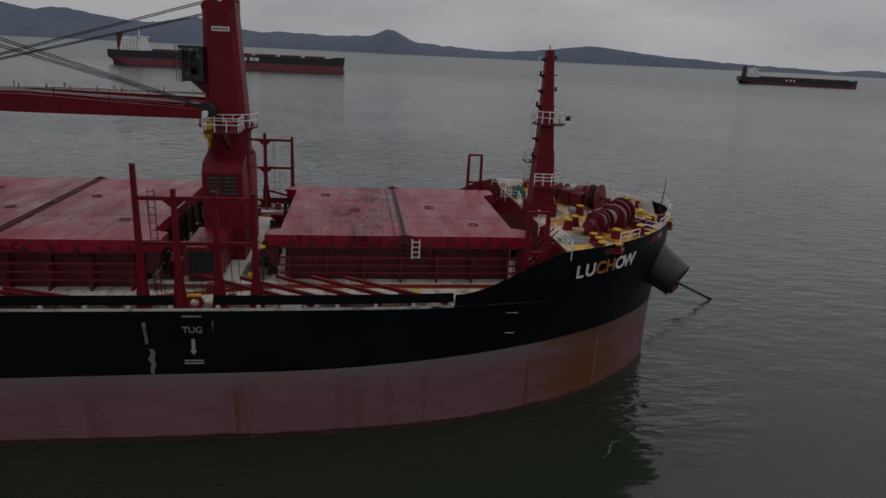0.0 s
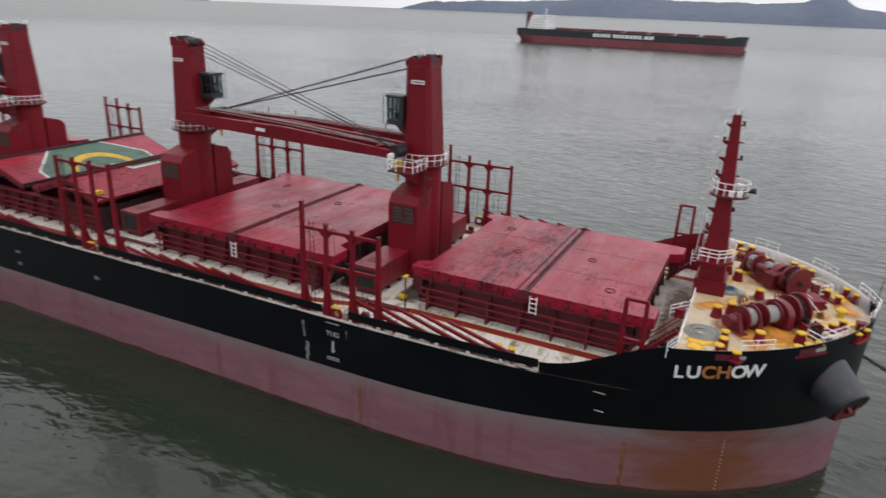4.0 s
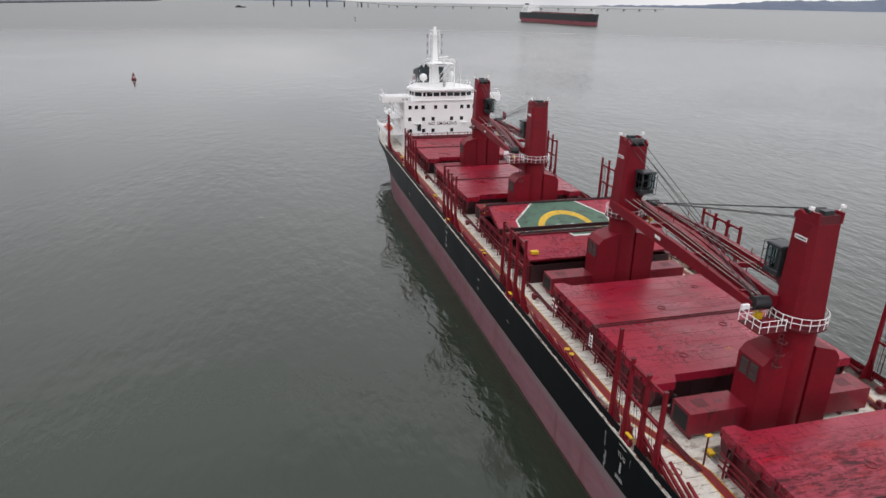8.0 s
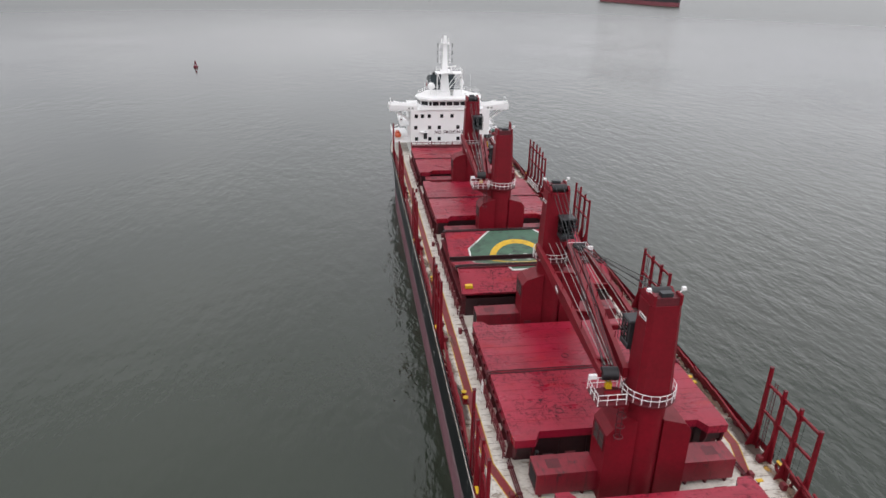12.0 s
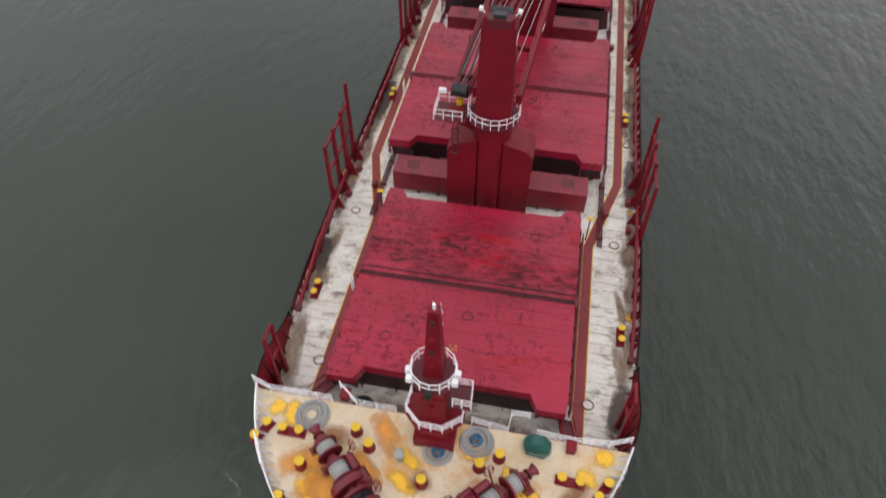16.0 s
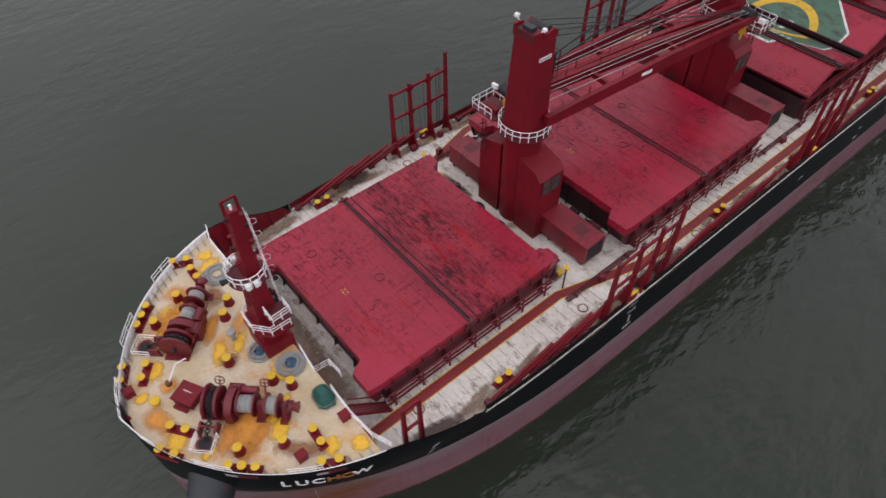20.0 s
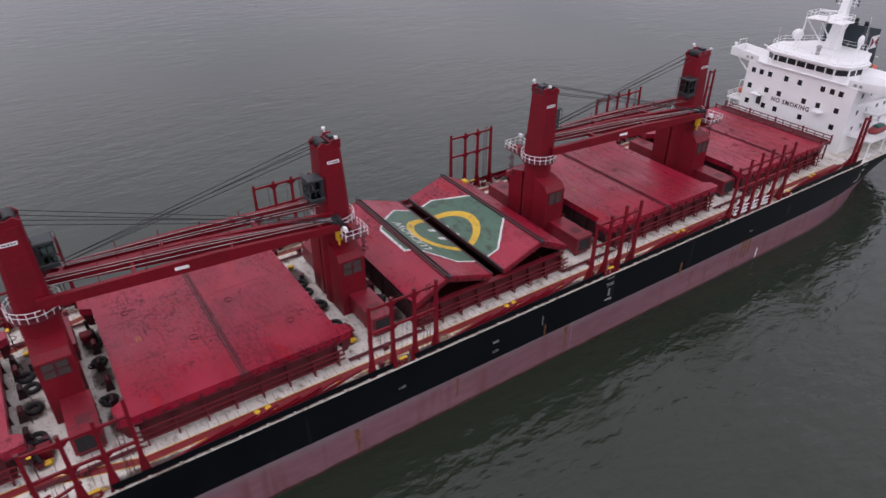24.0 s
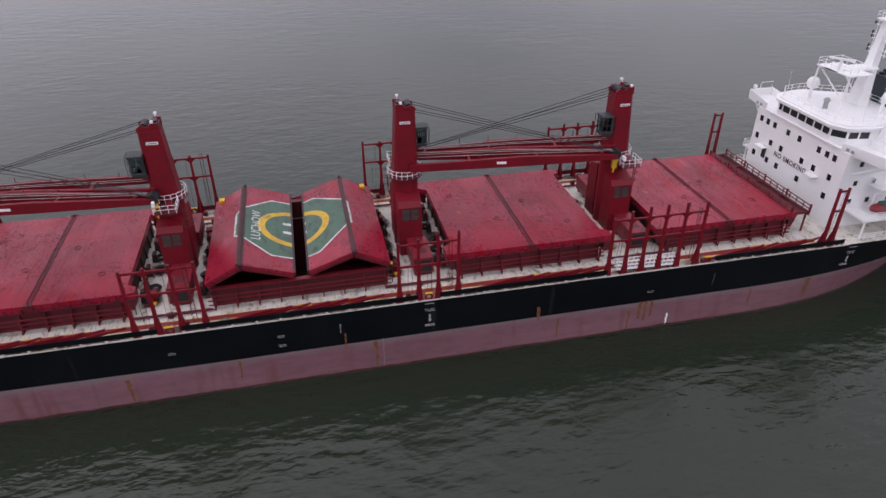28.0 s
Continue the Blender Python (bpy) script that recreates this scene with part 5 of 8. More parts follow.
tug_mesh = text_mesh("TUG", 0.64, MARK, 0.01)
arrow = Geo().box(-0.11, 0.11, -0.42, 0.42, -0.01, 0.01).add([(-0.24, -0.4, 0.01), (0.24, -0.4, 0.01), (0, -0.75, 0.01)], [(0, 1, 2)]).mesh("tug_arrow", MARK)
bars = Geo().box(-0.62, 0.62, -0.045, 0.045, -0.01, 0.01).mesh("draught_bar", MARK)
for side in (-1, 1):
    for x in MARK_X[side]:
        for me, z, nm in ((tug_mesh, 8.35, "tug_lettering"), (arrow, 7.3, "tug_arrow"), (bars, 6.15, "draught_bar"), (bars, 5.95, "draught_bar"), (bars, 9.35, "draught_bar")):
            o = part(nm, me, MARK, hull)
            o.matrix_basis = on_side(x, z, side)
    for k in range(14):
        x = 176.3
        o = part("draught_figure", bars, MARK, hull)
        o.matrix_basis = on_side(x, 0.6 + 0.34 * k, side) @ Matrix.Diagonal((0.1, 0.7, 1, 1))
        o = part("draught_figure", bars, MARK, hull)
        o.matrix_basis = on_side(92.0, 0.5 + 0.34 * k, side) @ Matrix.Diagonal((0.1, 0.7, 1, 1))
    for z in (9.0, 7.2):
        o = part("thruster_mark", bars, MARK, hull)
        o.matrix_basis = on_side(167.6, z, side) @ Matrix.Diagonal((0.75, 0.8, 1, 1))
    for k, (x, z) in enumerate(((116.7, 6.9), (55.8, 6.3), (104.2, 7.3), (104.2, 5.9))):
        for d in (0, 0.22):
            o = part("hull_mark", bars, MARK, hull)
            o.matrix_basis = on_side(x, z + d, side) @ Matrix.Diagonal((0.7, 0.5, 1, 1))

SLIME = surface("wet_brown_waterline", (0.075, 0.035, 0.026), (0.05, 0.026, 0.02), 0.4, scale=1.5, spots=(0.16, 0.07, 0.05), spot_amount=0.5, spot_scale=1.2)
for side in (-1, 1):
    g = Geo()
    xs = [0 + 183.8 * i / 368 for i in range(369)]
    for x in xs:
        top_ = 0.42 + 0.16 * noise.noise(Vector((x * 0.35, side, 0))) + 0.10 * noise.noise(Vector((x * 1.7, side, 4)))
        for z in (-0.4, top_):
            g.v.append((x, side * (half(x, z) + 0.012), z))
    g.f = [(2 * i, 2 * i + 2, 2 * i + 3, 2 * i + 1) for i in range(368)]
    part("waterline_slime", g, SLIME, hull, "wet brown band at the waterline")

# anchor bolsters on the bow flare
for side in (-1, 1):
    x, z = 181.3, 10.7
    t = thing("anchor_bolster", pose(x, side * 5.2, z), "round dark steel anchor housing on the bow", "anchor housing", "anchor housings")
    d = Vector((0.66, side * 0.60, -0.46)).normalized()
    part("housing", Geo().cyl((0, 0, 0), d * 3.3, 1.9, 1.5, n=28), BOLSTER, t, smooth=True)
    part("rim", Geo().torus(d * 3.3, 1.45, 0.12, d, n=28, m=8), BOLSTER, t, smooth=True)
    # black disc painted in place of the housing's shaded inside
    part("throat", Geo().cyl(d * 3.26, d * 3.34, 1.36, n=24), RUBBER, t)
    if side < 0:
        s = Vector((0, 0, 1)).cross(d).normalized()
        u = d.cross(s).normalized()
        part("anchor_shank", Geo().beam(d * 2.7, d * 3.6 - u * 0.3, 0.35, 0.5), DARKRED, t)
        part("anchor_crown", Geo().beam(d * 3.35 - s * 1.0 - u * 0.7, d * 3.35 + s * 1.0 - u * 0.7, 0.5, 0.6), DARKRED, t, "rusty anchor crown")
        for k in (-1, 1):
            part("anchor_fluke", Geo().beam(d * 3.4 + s * 0.75 * k - u * 0.7, d * 3.2 + s * 0.85 * k + u * 0.9, 0.45, 0.35, 0.12, 0.12), DARKRED, t)

    for x, w in ((175.4, 0.85), (180.3, 0.75)):
        t = thing("bulwark_chock", pose(0, 0, 0), "dark red mooring chock in the bow bulwark", "chock", "bow chocks")
        part("opening", side_strip(x - w, x + w, top_edge(x) - 0.72, top_edge(x) - 0.28, 0.03, 6, side, 0.06), DARKRED, t)
        part("lip", side_strip(x + w * 0.35, x + w * 1.15, top_edge(x) - 0.62, top_edge(x) - 0.36, 0.05, 4, side, 0.04), ROPE, t, "scraped bare steel lip")

# the port cable runs out ahead into the water
chain = thing("anchor_chain", pose(183.6, 7.0, 8.2), "dark steel anchor chain running taut into the water", "anchor chain")
a, b = Vector((0, 0, 0)), Vector((199.3 - 183.6, 12.3 - 7.0, -8.5))
n = 62
link = Geo()
for i in range(12):
    p0, p1 = 2 * math.pi * i / 12, 2 * math.pi * (i + 1) / 12
    link.cyl((0.26 * math.cos(p0), 0.13 * math.sin(p0), 0), (0.26 * math.cos(p1), 0.13 * math.sin(p1), 0), 0.055, n=5, caps=False)
link = link.mesh("chain_link", STEEL)
turn = (b - a).to_track_quat("X", "Z").to_matrix().to_4x4()
for i in range(n):
    o = part("chain_link", link, STEEL, chain)
    f = i / (n - 1)
    sag = Vector((0, 0, -0.9 * 4 * f * (1 - f) * 0.35))
    o.matrix_basis = Matrix.Translation(a.lerp(b, f) + sag) @ turn @ pose(0, 0, 0, 90 * (i % 2), 0, 0)

# thin foam lines that the current draws off the stem
foam_rnd = random.Random(3)
for pts in (((172.3, -19.6), (174.3, -18.4), (175.0, -17.0), (176.9, -16.0), (178.3, -15.8)), ((175.6, -14.0), (179.5, -11.1), (183.3, -8.4))):
    g = Geo()
    for i in range(21):
        f = i / 20 * (len(pts) - 1)
        k = min(int(f), len(pts) - 2)
        x, y = [pts[k][c] + (pts[k + 1][c] - pts[k][c]) * (f - k) for c in (0, 1)]
        wv = 0.10 * math.sin(math.pi * (i + 0.6) / 21.2) + 0.02
        x += foam_rnd.uniform(-0.05, 0.05)
        g.v += [(x - pts[0][0], y - pts[0][1] - wv, 0.0), (x - pts[0][0], y - pts[0][1] + wv, 0.0)]
    g.f = [(2 * i, 2 * i + 2, 2 * i + 3, 2 * i + 1) for i in range(20)]
    o = tagged(part("foam_line", g, FOAM), "thin broken line of white foam on the water", "foam", "foam lines")
    o.matrix_basis = pose(pts[0][0], pts[0][1], 0.02)

# long rust streaks and scars on the plating
SCAR = surface("bare_scraped_paint", (0.24, 0.24, 0.24), (0.13, 0.135, 0.135), 0.7, scale=4)
rnd = random.Random(7)


def streak(x, z0, z1, w, side, material, name):
    """A ragged stain lying on the plating."""
    g = Geo()
    n = max(4, int(abs(z1 - z0) / 0.25))
    for i in range(n + 1):
        z = z0 + (z1 - z0) * i / n
        wob = 0.3 * w * rnd.uniform(-0.5, 0.5)
        ww = w * rnd.uniform(0.45, 1.0) * (1 - 0.5 * i / n)
        for dx in (-ww / 2, ww / 2):
            xx = x + wob + dx
            g.v.append((xx, side * (half(xx, z) + 0.012), z))
    for i in range(n):
        g.f.append((2 * i, 2 * i + 1, 2 * i + 3, 2 * i + 2))
    part(name, g, material, hull)


for x, z0, z1, w, side in ((148.3, 4.0, 0.6, 0.35, -1), (169.7, 4.4, 0.1, 0.4, -1), (122.3, 4.0, 0.7, 0.5, 1), (109.5, 4.5, 1.8, 0.35, 1), (92.9, 4.6, 0.7, 0.5, 1),
                           (68.7, 4.2, 1.0, 0.3, 1), (58.4, 3.6, 0.6, 0.35, 1), (56.9, 4.9, 2.0, 0.5, 1), (56.1, 4.9, 1.6, 0.55, 1), (55.2, 4.9, 2.2, 0.5, 1), (40.0, 4.2, 1.4, 0.3, 1), (96.6, 6.5, 4.0, 0.2, 1),
                           (118.0, 4.4, 2.8, 0.25, -1), (98.0, 4.4, 1.6, 0.3, -1), (60.0, 4.4, 1.2, 0.3, -1), (71.5, 6.4, 4.0, 0.5, 1), (30.5, 4.6, 1.5, 0.8, 1)):
    streak(x, z0, z1, w * 1.3, side, RUST, "rust_streak")
for x, z0, z1, w, side in ((142.7, 8.9, 7.4, 0.4, -1), (143.0, 7.0, 5.2, 0.55, -1), (147.0, 9.0, 8.2, 0.12, -1), (97.1, 8.0, 6.6, 0.25, 1), (52.5, 2.3, 0.2, 0.5, 1), (46.5, 8.0, 6.0, 0.15, 1)):
    streak(x, z0, z1, w, side, SCAR if x != 52.5 else WHITE, "paint_scar")

# ---------------------------------------------------------------- main deck fittings
for side in (-1, 1):
    run = [(171.5, 10.2), (150.5, 10.2), (141.5, 12.75), (30.0, 12.75)]
    g, ge = Geo(), [Geo(), Geo()]
    for (xa, ya), (xb, yb) in zip(run, run[1:]):
        g.add([(xa, side * (ya - 0.42), 0), (xa, side * (ya + 0.42), 0), (xb, side * (yb + 0.42), 0), (xb, side * (yb - 0.42), 0)], [(0, 1, 2, 3)])
        for e, k in zip(ge, (-1, 1)):
            e.add([(xa, side * (ya + k * 0.42), 0), (xa, side * (ya + k * 0.50), 0), (xb, side * (yb + k * 0.50), 0), (xb, side * (yb + k * 0.42), 0)], [(0, 1, 2, 3)])
    w = thing("walkway_marking", pose(0, 0, DECK_Z + 0.006), "red walkway stripe with yellow edges painted along the deck", "deck marking", "walkway stripes")
    part("stripe", g, PATH_RED, w)
    for e in ge:
        part("stripe_edge", e, YELLOW, w)

# cross seams of the deck plating
seams = Geo()
seam_rnd = random.Random(21)
for i in range(150):
    x = 30.5 + 0.94 * i + seam_rnd.uniform(-0.06, 0.06)
    for s in (-1, 1):
        y0, y1 = (8.9 if x > 150 else 11.0), half(x, DECK_Z) - 0.4
        a = y0
        while a < y1 - 0.4:
            b = min(a + seam_rnd.uniform(0.7, 2.6), y1)
            dx, wd = seam_rnd.uniform(-0.03, 0.03), seam_rnd.uniform(0.008, 0.022)
            if seam_rnd.random() < (1.0 if i % 3 == 0 else 0.62):
                seams.box(x + dx - wd, x + dx + wd, min(s * a, s * b), max(s * a, s * b), DECK_Z - 0.01, DECK_Z + 0.012)
            a = b + seam_rnd.uniform(0.0, 0.5)
tagged(part("deck_seams", seams, BROWN_SEAM), "weld seams across the deck plating", "deck seams", kind="stuff")


def pole(x0, y0, z0, x1, y1, z1):
    t = thing("folded_stanchion", pose(x0, y0, z0), "red steel stanchion lying folded along the deck edge", "stanchion", "folded stanchions")
    part("pole", Geo().beam((0, 0, 0), (x1 - x0, y1 - y0, z1 - z0), 0.26, 0.28, 0.2, 0.2), RED, t)
    part("pivot", Geo().box(-0.25, 0.25, -0.3, 0.3, -0.1, 0.3), DARKRED, t)
    return t


for side in (-1, 1):
    for xa, xb, pitch, rise in ((152.4, 162.6, 2.3, 1.75), (126.6, 141.0, 2.2, 1.0), (96.4, 111.5, 2.2, 1.0), (67.0, 81.5, 2.2, 1.0), (36.5, 48.5, 2.2, 1.0)):
        for k in range(int((xb - xa) / pitch) + 1):
            x = xb - pitch * k
            pole(x, side * (half(x, 9.7) - 0.42), DECK_Z + 0.3, x - 6.9, side * (half(x - 6.9, 9.7) - 0.7), DECK_Z + 0.35 + rise + 0.06 * (k % 3))


def bollards(x, y, rz, z=DECK_Z, n=2, label="pair of dark red mooring bollards with yellow tops", gap=1.1, tall=0.72, r=0.23):
    t = thing("mooring_bollard", pose(x, y, z, 0, 0, rz), label, "bollard", "mooring bollards")
    wid = gap * (n - 1) / 2
    part("base", Geo().chamfer(-wid - 0.4, wid + 0.4, -0.34, 0.34, 0, 0.16, 0.04), RED, t)
    for i in range(n):
        px = -wid + gap * i
        p_ = part("post", Geo().lathe([(r, 0.16), (r, tall - 0.1), (r + 0.06, tall - 0.06)], 14, (px, 0)), RED, t, smooth=True)
        part("post_top", Geo().lathe([(r + 0.07, tall - 0.06), (r + 0.07, tall + 0.03), (r - 0.05, tall + 0.06)], 14, (px, 0)), YELLOW, p_, "yellow bollard top", smooth=True)
    return t


def fairlead(x, y, z=FC_Z, label="dark red mooring post with a yellow cap", yellow=True):
    t = thing("pedestal_roller", pose(x, y, z), label, "fairlead", "pedestal rollers")
    part("pedestal", Geo().lathe([(0.46, 0), (0.44, 0.08), (0.30, 0.78), (0.30, 0.82)], 16), RED, t, smooth=True)
    part("roller", Geo().lathe([(0.34, 0.82), (0.34, 0.92), (0.2, 0.95)], 16), YELLOW if yellow else RED, t, "yellow roller" if yellow else "", smooth=True)
    return t


for side in (-1, 1):
    bollards(160.2, side * 13.3, 0)
    for x in (131.0, 101.0, 71.0, 39.0):
        bollards(x, side * 13.4, 0)
    for x in (145.9, 116.3, 86.0, 48.0):
        t = thing("panama_chock", pose(x, side * 14.75, DECK_Z), "yellow-edged chock in the bulwark gap", "chock", "chocks")
        part("chock_body", Geo().torus((0, 0, 0.5), 0.42, 0.16, (0, 1, 0), n=16, m=8), RED, t, smooth=True)
        part("chock_cap", Geo().box(-0.45, 0.45, -0.15, 0.15, 0.98, 1.08), YELLOW, t)
    for x in (158.0, 145.4, 117.0, 87.0):
        g = Geo().box(x - 0.6, x + 0.6, side * 14.0 - 0.45, side * 14.0 + 0.45, DECK_Z - 0.01, DECK_Z + 0.012)
        tagged(part("deck_paint_patch", g, YELLOW_DECK), "worn yellow paint patch on the deck", "paint patch", "yellow deck patches")
    for x, y in ((149.9, 12.6), (167.0, 10.9), (135, 13.7), (106, 13.7), (76, 13.7)):
        t = thing("manhole", pose(x, side * y, DECK_Z), "round raised steel manhole on the deck", "manhole", "manholes")
        part("ring", Geo().torus((0, 0, 0.03), 0.42, 0.06, n=18, m=6), RUST, t)
        part("lid", Geo().lathe([(0.4, 0), (0.4, 0.05)], 16), DECK, t)

# tyres stowed on deck by the cranes
tyre = Geo().torus((0, 0, 0.2), 0.62, 0.24, n=22, m=8).mesh("tread", RUBBER, True)
k = 0
for cx, r in CRANES:
    for dx, ys in ((3.15, (-4.6, -2.6, 0.6, 4.9)), (-3.3, (-6.4, -3.0, 3.4, 6.2))):
        for y in ys:
            k += 1
            t = thing("tyre", pose(cx + dx + 0.2 * math.sin(k * 2.1), y, DECK_Z, 0, 0, k * 40), "black rubber tyre fender lying on the deck", "tyre", "tyres on deck")
            part("tread", tyre, RUBBER, t)
for y in (-6.2,):
    k += 1
    t = thing("tyre", pose(170.4, y, DECK_Z, 0, 0, k * 40), "black rubber tyre fender lying on the deck", "tyre", "tyres on deck")
    part("tread", tyre, RUBBER, t)
for cx, r in CRANES:
    for s in (-1, 1):
        t = thing("vent_box", pose(cx + 2.9 * s, 7.4 * s, DECK_Z), "small red steel vent box on the deck", "vent", "vent boxes")
        part("trunk", Geo().box(-0.5, 0.5, -0.45, 0.45, 0, 0.9), RED, t)
        part("hood", Geo().chamfer(-0.65, 0.65, -0.6, 0.6, 0.9, 1.25, 0.12), RED, t)
        t = thing("yellow_locker", pose(cx + 2.8, 8.6 * s, DECK_Z), "small yellow steel step on the deck", "step", "yellow steps")
        part("tread", Geo().box(-0.35, 0.35, -0.25, 0.25, 0.25, 0.45), YELLOW, t)
        part("leg", Geo().box(-0.3, 0.3, -0.05, 0.05, 0, 0.25), YELLOW, t)


def deck_ladder(x, y, z, height, rz, material=WHITE, label="small white steel ladder on the hatch side"):
    t = thing("ladder", pose(x, y, z, 0, 0, rz), label, "ladder", "hatch ladders")
    for s in (-1, 1):
        part("stringer", Geo().pipe([(s * 0.28, 0, 0), (s * 0.28, 0, height)], 0.05), material, t)
    for i in range(int(height / 0.4) + 1):
        part("rung", Geo().cyl((-0.28, 0, 0.1 + 0.4 * i), (0.28, 0, 0.1 + 0.4 * i), 0.04, n=5), material, t)
    return t


deck_ladder(160.9, -9.5, 11.7, 1.5, 0)
deck_ladder(132.2, -11.7, 11.4, 1.5, 0)

for side in (-1, 1):
    g = Geo()
    for i in range(13):
        x = 163.3 + 8.7 * i / 12
        g.v += [(x, side * (half(x, DECK_Z) - 0.12), DECK_Z), (x, side * (half(x, top_edge(x)) - 0.08), top_edge(x) - 0.03)]
    g.f = [(2 * i, 2 * i + 2, 2 * i + 3, 2 * i + 1) for i in range(12)]
    t = thing("bulwark_lining", pose(0, 0, 0), "red inner face of the rising bulwark", "bulwark", "bulwark linings")
    part("lining", g, RED, t)
    for i in range(1, 12, 2):
        x = 163.3 + 8.7 * i / 12
        yb, yt = half(x, DECK_Z) - 0.14, half(x, top_edge(x)) - 0.1
        part("stay", Geo().add([(x, side * yb, DECK_Z), (x, side * (yb - 0.3), DECK_Z), (x, side * yt, top_edge(x) - 0.05), (x + 0.06, side * yb, DECK_Z), (x + 0.06, side * (yb - 0.3), DECK_Z), (x + 0.06, side * yt, top_edge(x) - 0.05)],
                               [(0, 1, 2), (3, 5, 4), (0, 3, 4, 1), (1, 4, 5, 2)]), DARKRED, t)

# forward posts at the break of the forecastle
for side in (-1, 1):
    t = thing("log_stanchions", pose(169.2, side * (half(169.2, 9.7) - 0.45), DECK_Z), "pair of red steel posts joined at the top", "stanchion", "log stanchions")
    hh = 6.6
    for x in (-0.75, 0.75):
        part("post", Geo().beam((x, 0, 0), (x * 0.9, 0, hh), 0.34, 0.36, 0.26, 0.26), RED, t)
    for z in (hh, hh * 0.55):
        part("cross_rail", Geo().beam((-0.75, 0, z), (0.75, 0, z), 0.2, 0.2), RED, t)
    for x0_, x1_ in ((168.7, 171.8),):
        t2 = thing("stair_rail", pose(x0_, side * 9.2, DECK_Z), "red steel stair up to the forecastle", "stair", "forecastle stairs")
        for yy in (-0.45, 0.45):
            part("stringer", Geo().beam((0, yy, 0.1), (x1_ - x0_, yy, FC_Z - DECK_Z), 0.08, 0.25), RED, t2)
            part("handrail", Geo().pipe([(0, yy, 0.1), (0, yy, 1.1), (x1_ - x0_, yy, FC_Z - DECK_Z + 1.0)], 0.05), RED, t2)
        for i in range(11):
            f = (i + 0.5) / 11
            part("tread", Geo().box((x1_ - x0_) * f - 0.13, (x1_ - x0_) * f + 0.13, -0.42, 0.42, 0.1 + (FC_Z - DECK_Z - 0.1) * f - 0.02, 0.1 + (FC_Z - DECK_Z - 0.1) * f + 0.02), DARKRED, t2)

# ---------------------------------------------------------------- forecastle
mast = thing("foremast", pose(173.0, 0.0, DECK_Z), "tapered red foremast with white-railed platforms", "mast")
part("mast_house", Geo().box(-1.2, 1.2, -1.3, 1.5, 0, 4.6), RED, mast)
part("mast_house_top", Geo().prism([(-1.3, -1.9), (0.3, -2.0), (1.4, -0.9), (1.45, 0.8), (0.4, 2.0), (-1.3, 2.0)], 6.1, 6.3), RED, mast)
part("mast_skirt", Geo().add([(-1.0, -1.0, 4.6), (1.0, -1.0, 4.6), (1.0, 1.0, 4.6), (-1.0, 1.0, 4.6), (-0.8, -0.78, 9.3), (0.65, -0.78, 9.3), (0.65, 0.78, 9.3), (-0.8, 0.78, 9.3)],
                         [(0, 3, 2, 1), (4, 5, 6, 7), (0, 1, 5, 4), (1, 2, 6, 5), (2, 3, 7, 6), (3, 0, 4, 7)]), RED, mast)
part("mast_tube", Geo().beam((-0.08, 0, 9.2), (-0.35, 0, 17.7), 1.5, 1.35, 0.62, 0.62), RED, mast)
railing("rail", [(-1.2, -1.8, 6.3), (0.3, -1.9, 6.3), (1.3, -0.8, 6.3), (1.35, 0.75, 6.3), (0.4, 1.9, 6.3), (-1.2, 1.9, 6.3)], mast, gap=0.8, r=0.045)
railing("rail", [(-1.3, 1.3, 8.0), (-1.3, 2.3, 8.0), (0.2, 2.4, 8.0), (0.2, 1.2, 8.0)], mast, gap=0.8, r=0.045)
part("side_platform", Geo().box(-1.35, 0.25, 0.7, 2.4, 7.85, 8.0), DARKRED, mast)
ringp = [(0.1 + 1.4 * math.cos(a), 1.4 * math.sin(a), 11.6) for a in (2 * math.pi * i / 14 for i in range(14))]
part("mast_platform", Geo().lathe([(1.45, 11.45), (1.45, 11.6)], 20, (0.1, 0)), DARKRED, mast)
railing("rail", ringp, mast, closed=True, gap=0.9, bars=(0.5, 1.0), r=0.045)
for y, x in ((-1.35, 0.9), (-1.5, 0.3), (1.4, 0.7), (1.5, 0.1)):
    part("flood_light", Geo().box(x - 0.18, x + 0.18, y - 0.18, y + 0.18, 11.75, 12.15), WHITE, mast, "white flood lamp")
part("horn", Geo().cyl((1.0, 0, 11.9), (2.0, 0, 12.05), 0.09, 0.24, n=14), STEEL, mast, smooth=True)
for k, (z, fore, aft) in enumerate(((8.6, 0.9, -1.2), (10.2, 0.75, -1.25), (13.0, 0.62, -1.2), (14.3, 0.6, -1.15), (15.6, 0.45, -1.1), (16.9, 0.35, -1.0))):
    part("light_bracket", Geo().box(aft, fore, -0.16, 0.16, z, z + 0.09), RED, mast)
    part("bracket_plate", Geo().slab([(aft, z), (aft + 0.5, z), (aft + 0.5, z - 0.35)], "y", -0.04, 0.04), RED, mast)
    xl = fore - 0.12 if k % 2 else aft + 0.14
    part("mast_light", Geo().cyl((xl, 0, z + 0.09), (xl, 0, z + 0.36), 0.1, n=10), STEEL, mast)
for k in range(7):
    part("ladder_hoop", Geo().torus((-1.75 + 0.055 * k, 0, 8.4 + 1.25 * k), 0.27, 0.014, n=12, m=4), WHITE, mast)
part("top_light", Geo().cyl((-0.35, 0, 17.7), (-0.35, 0, 18.1), 0.1, n=10), WHITE, mast)
for y in (-0.22, 0.22):
    part("ladder_stringer", Geo().cyl((-1.55, y, 6.3), (-1.15, y, 17.2), 0.028, n=5), WHITE, mast)
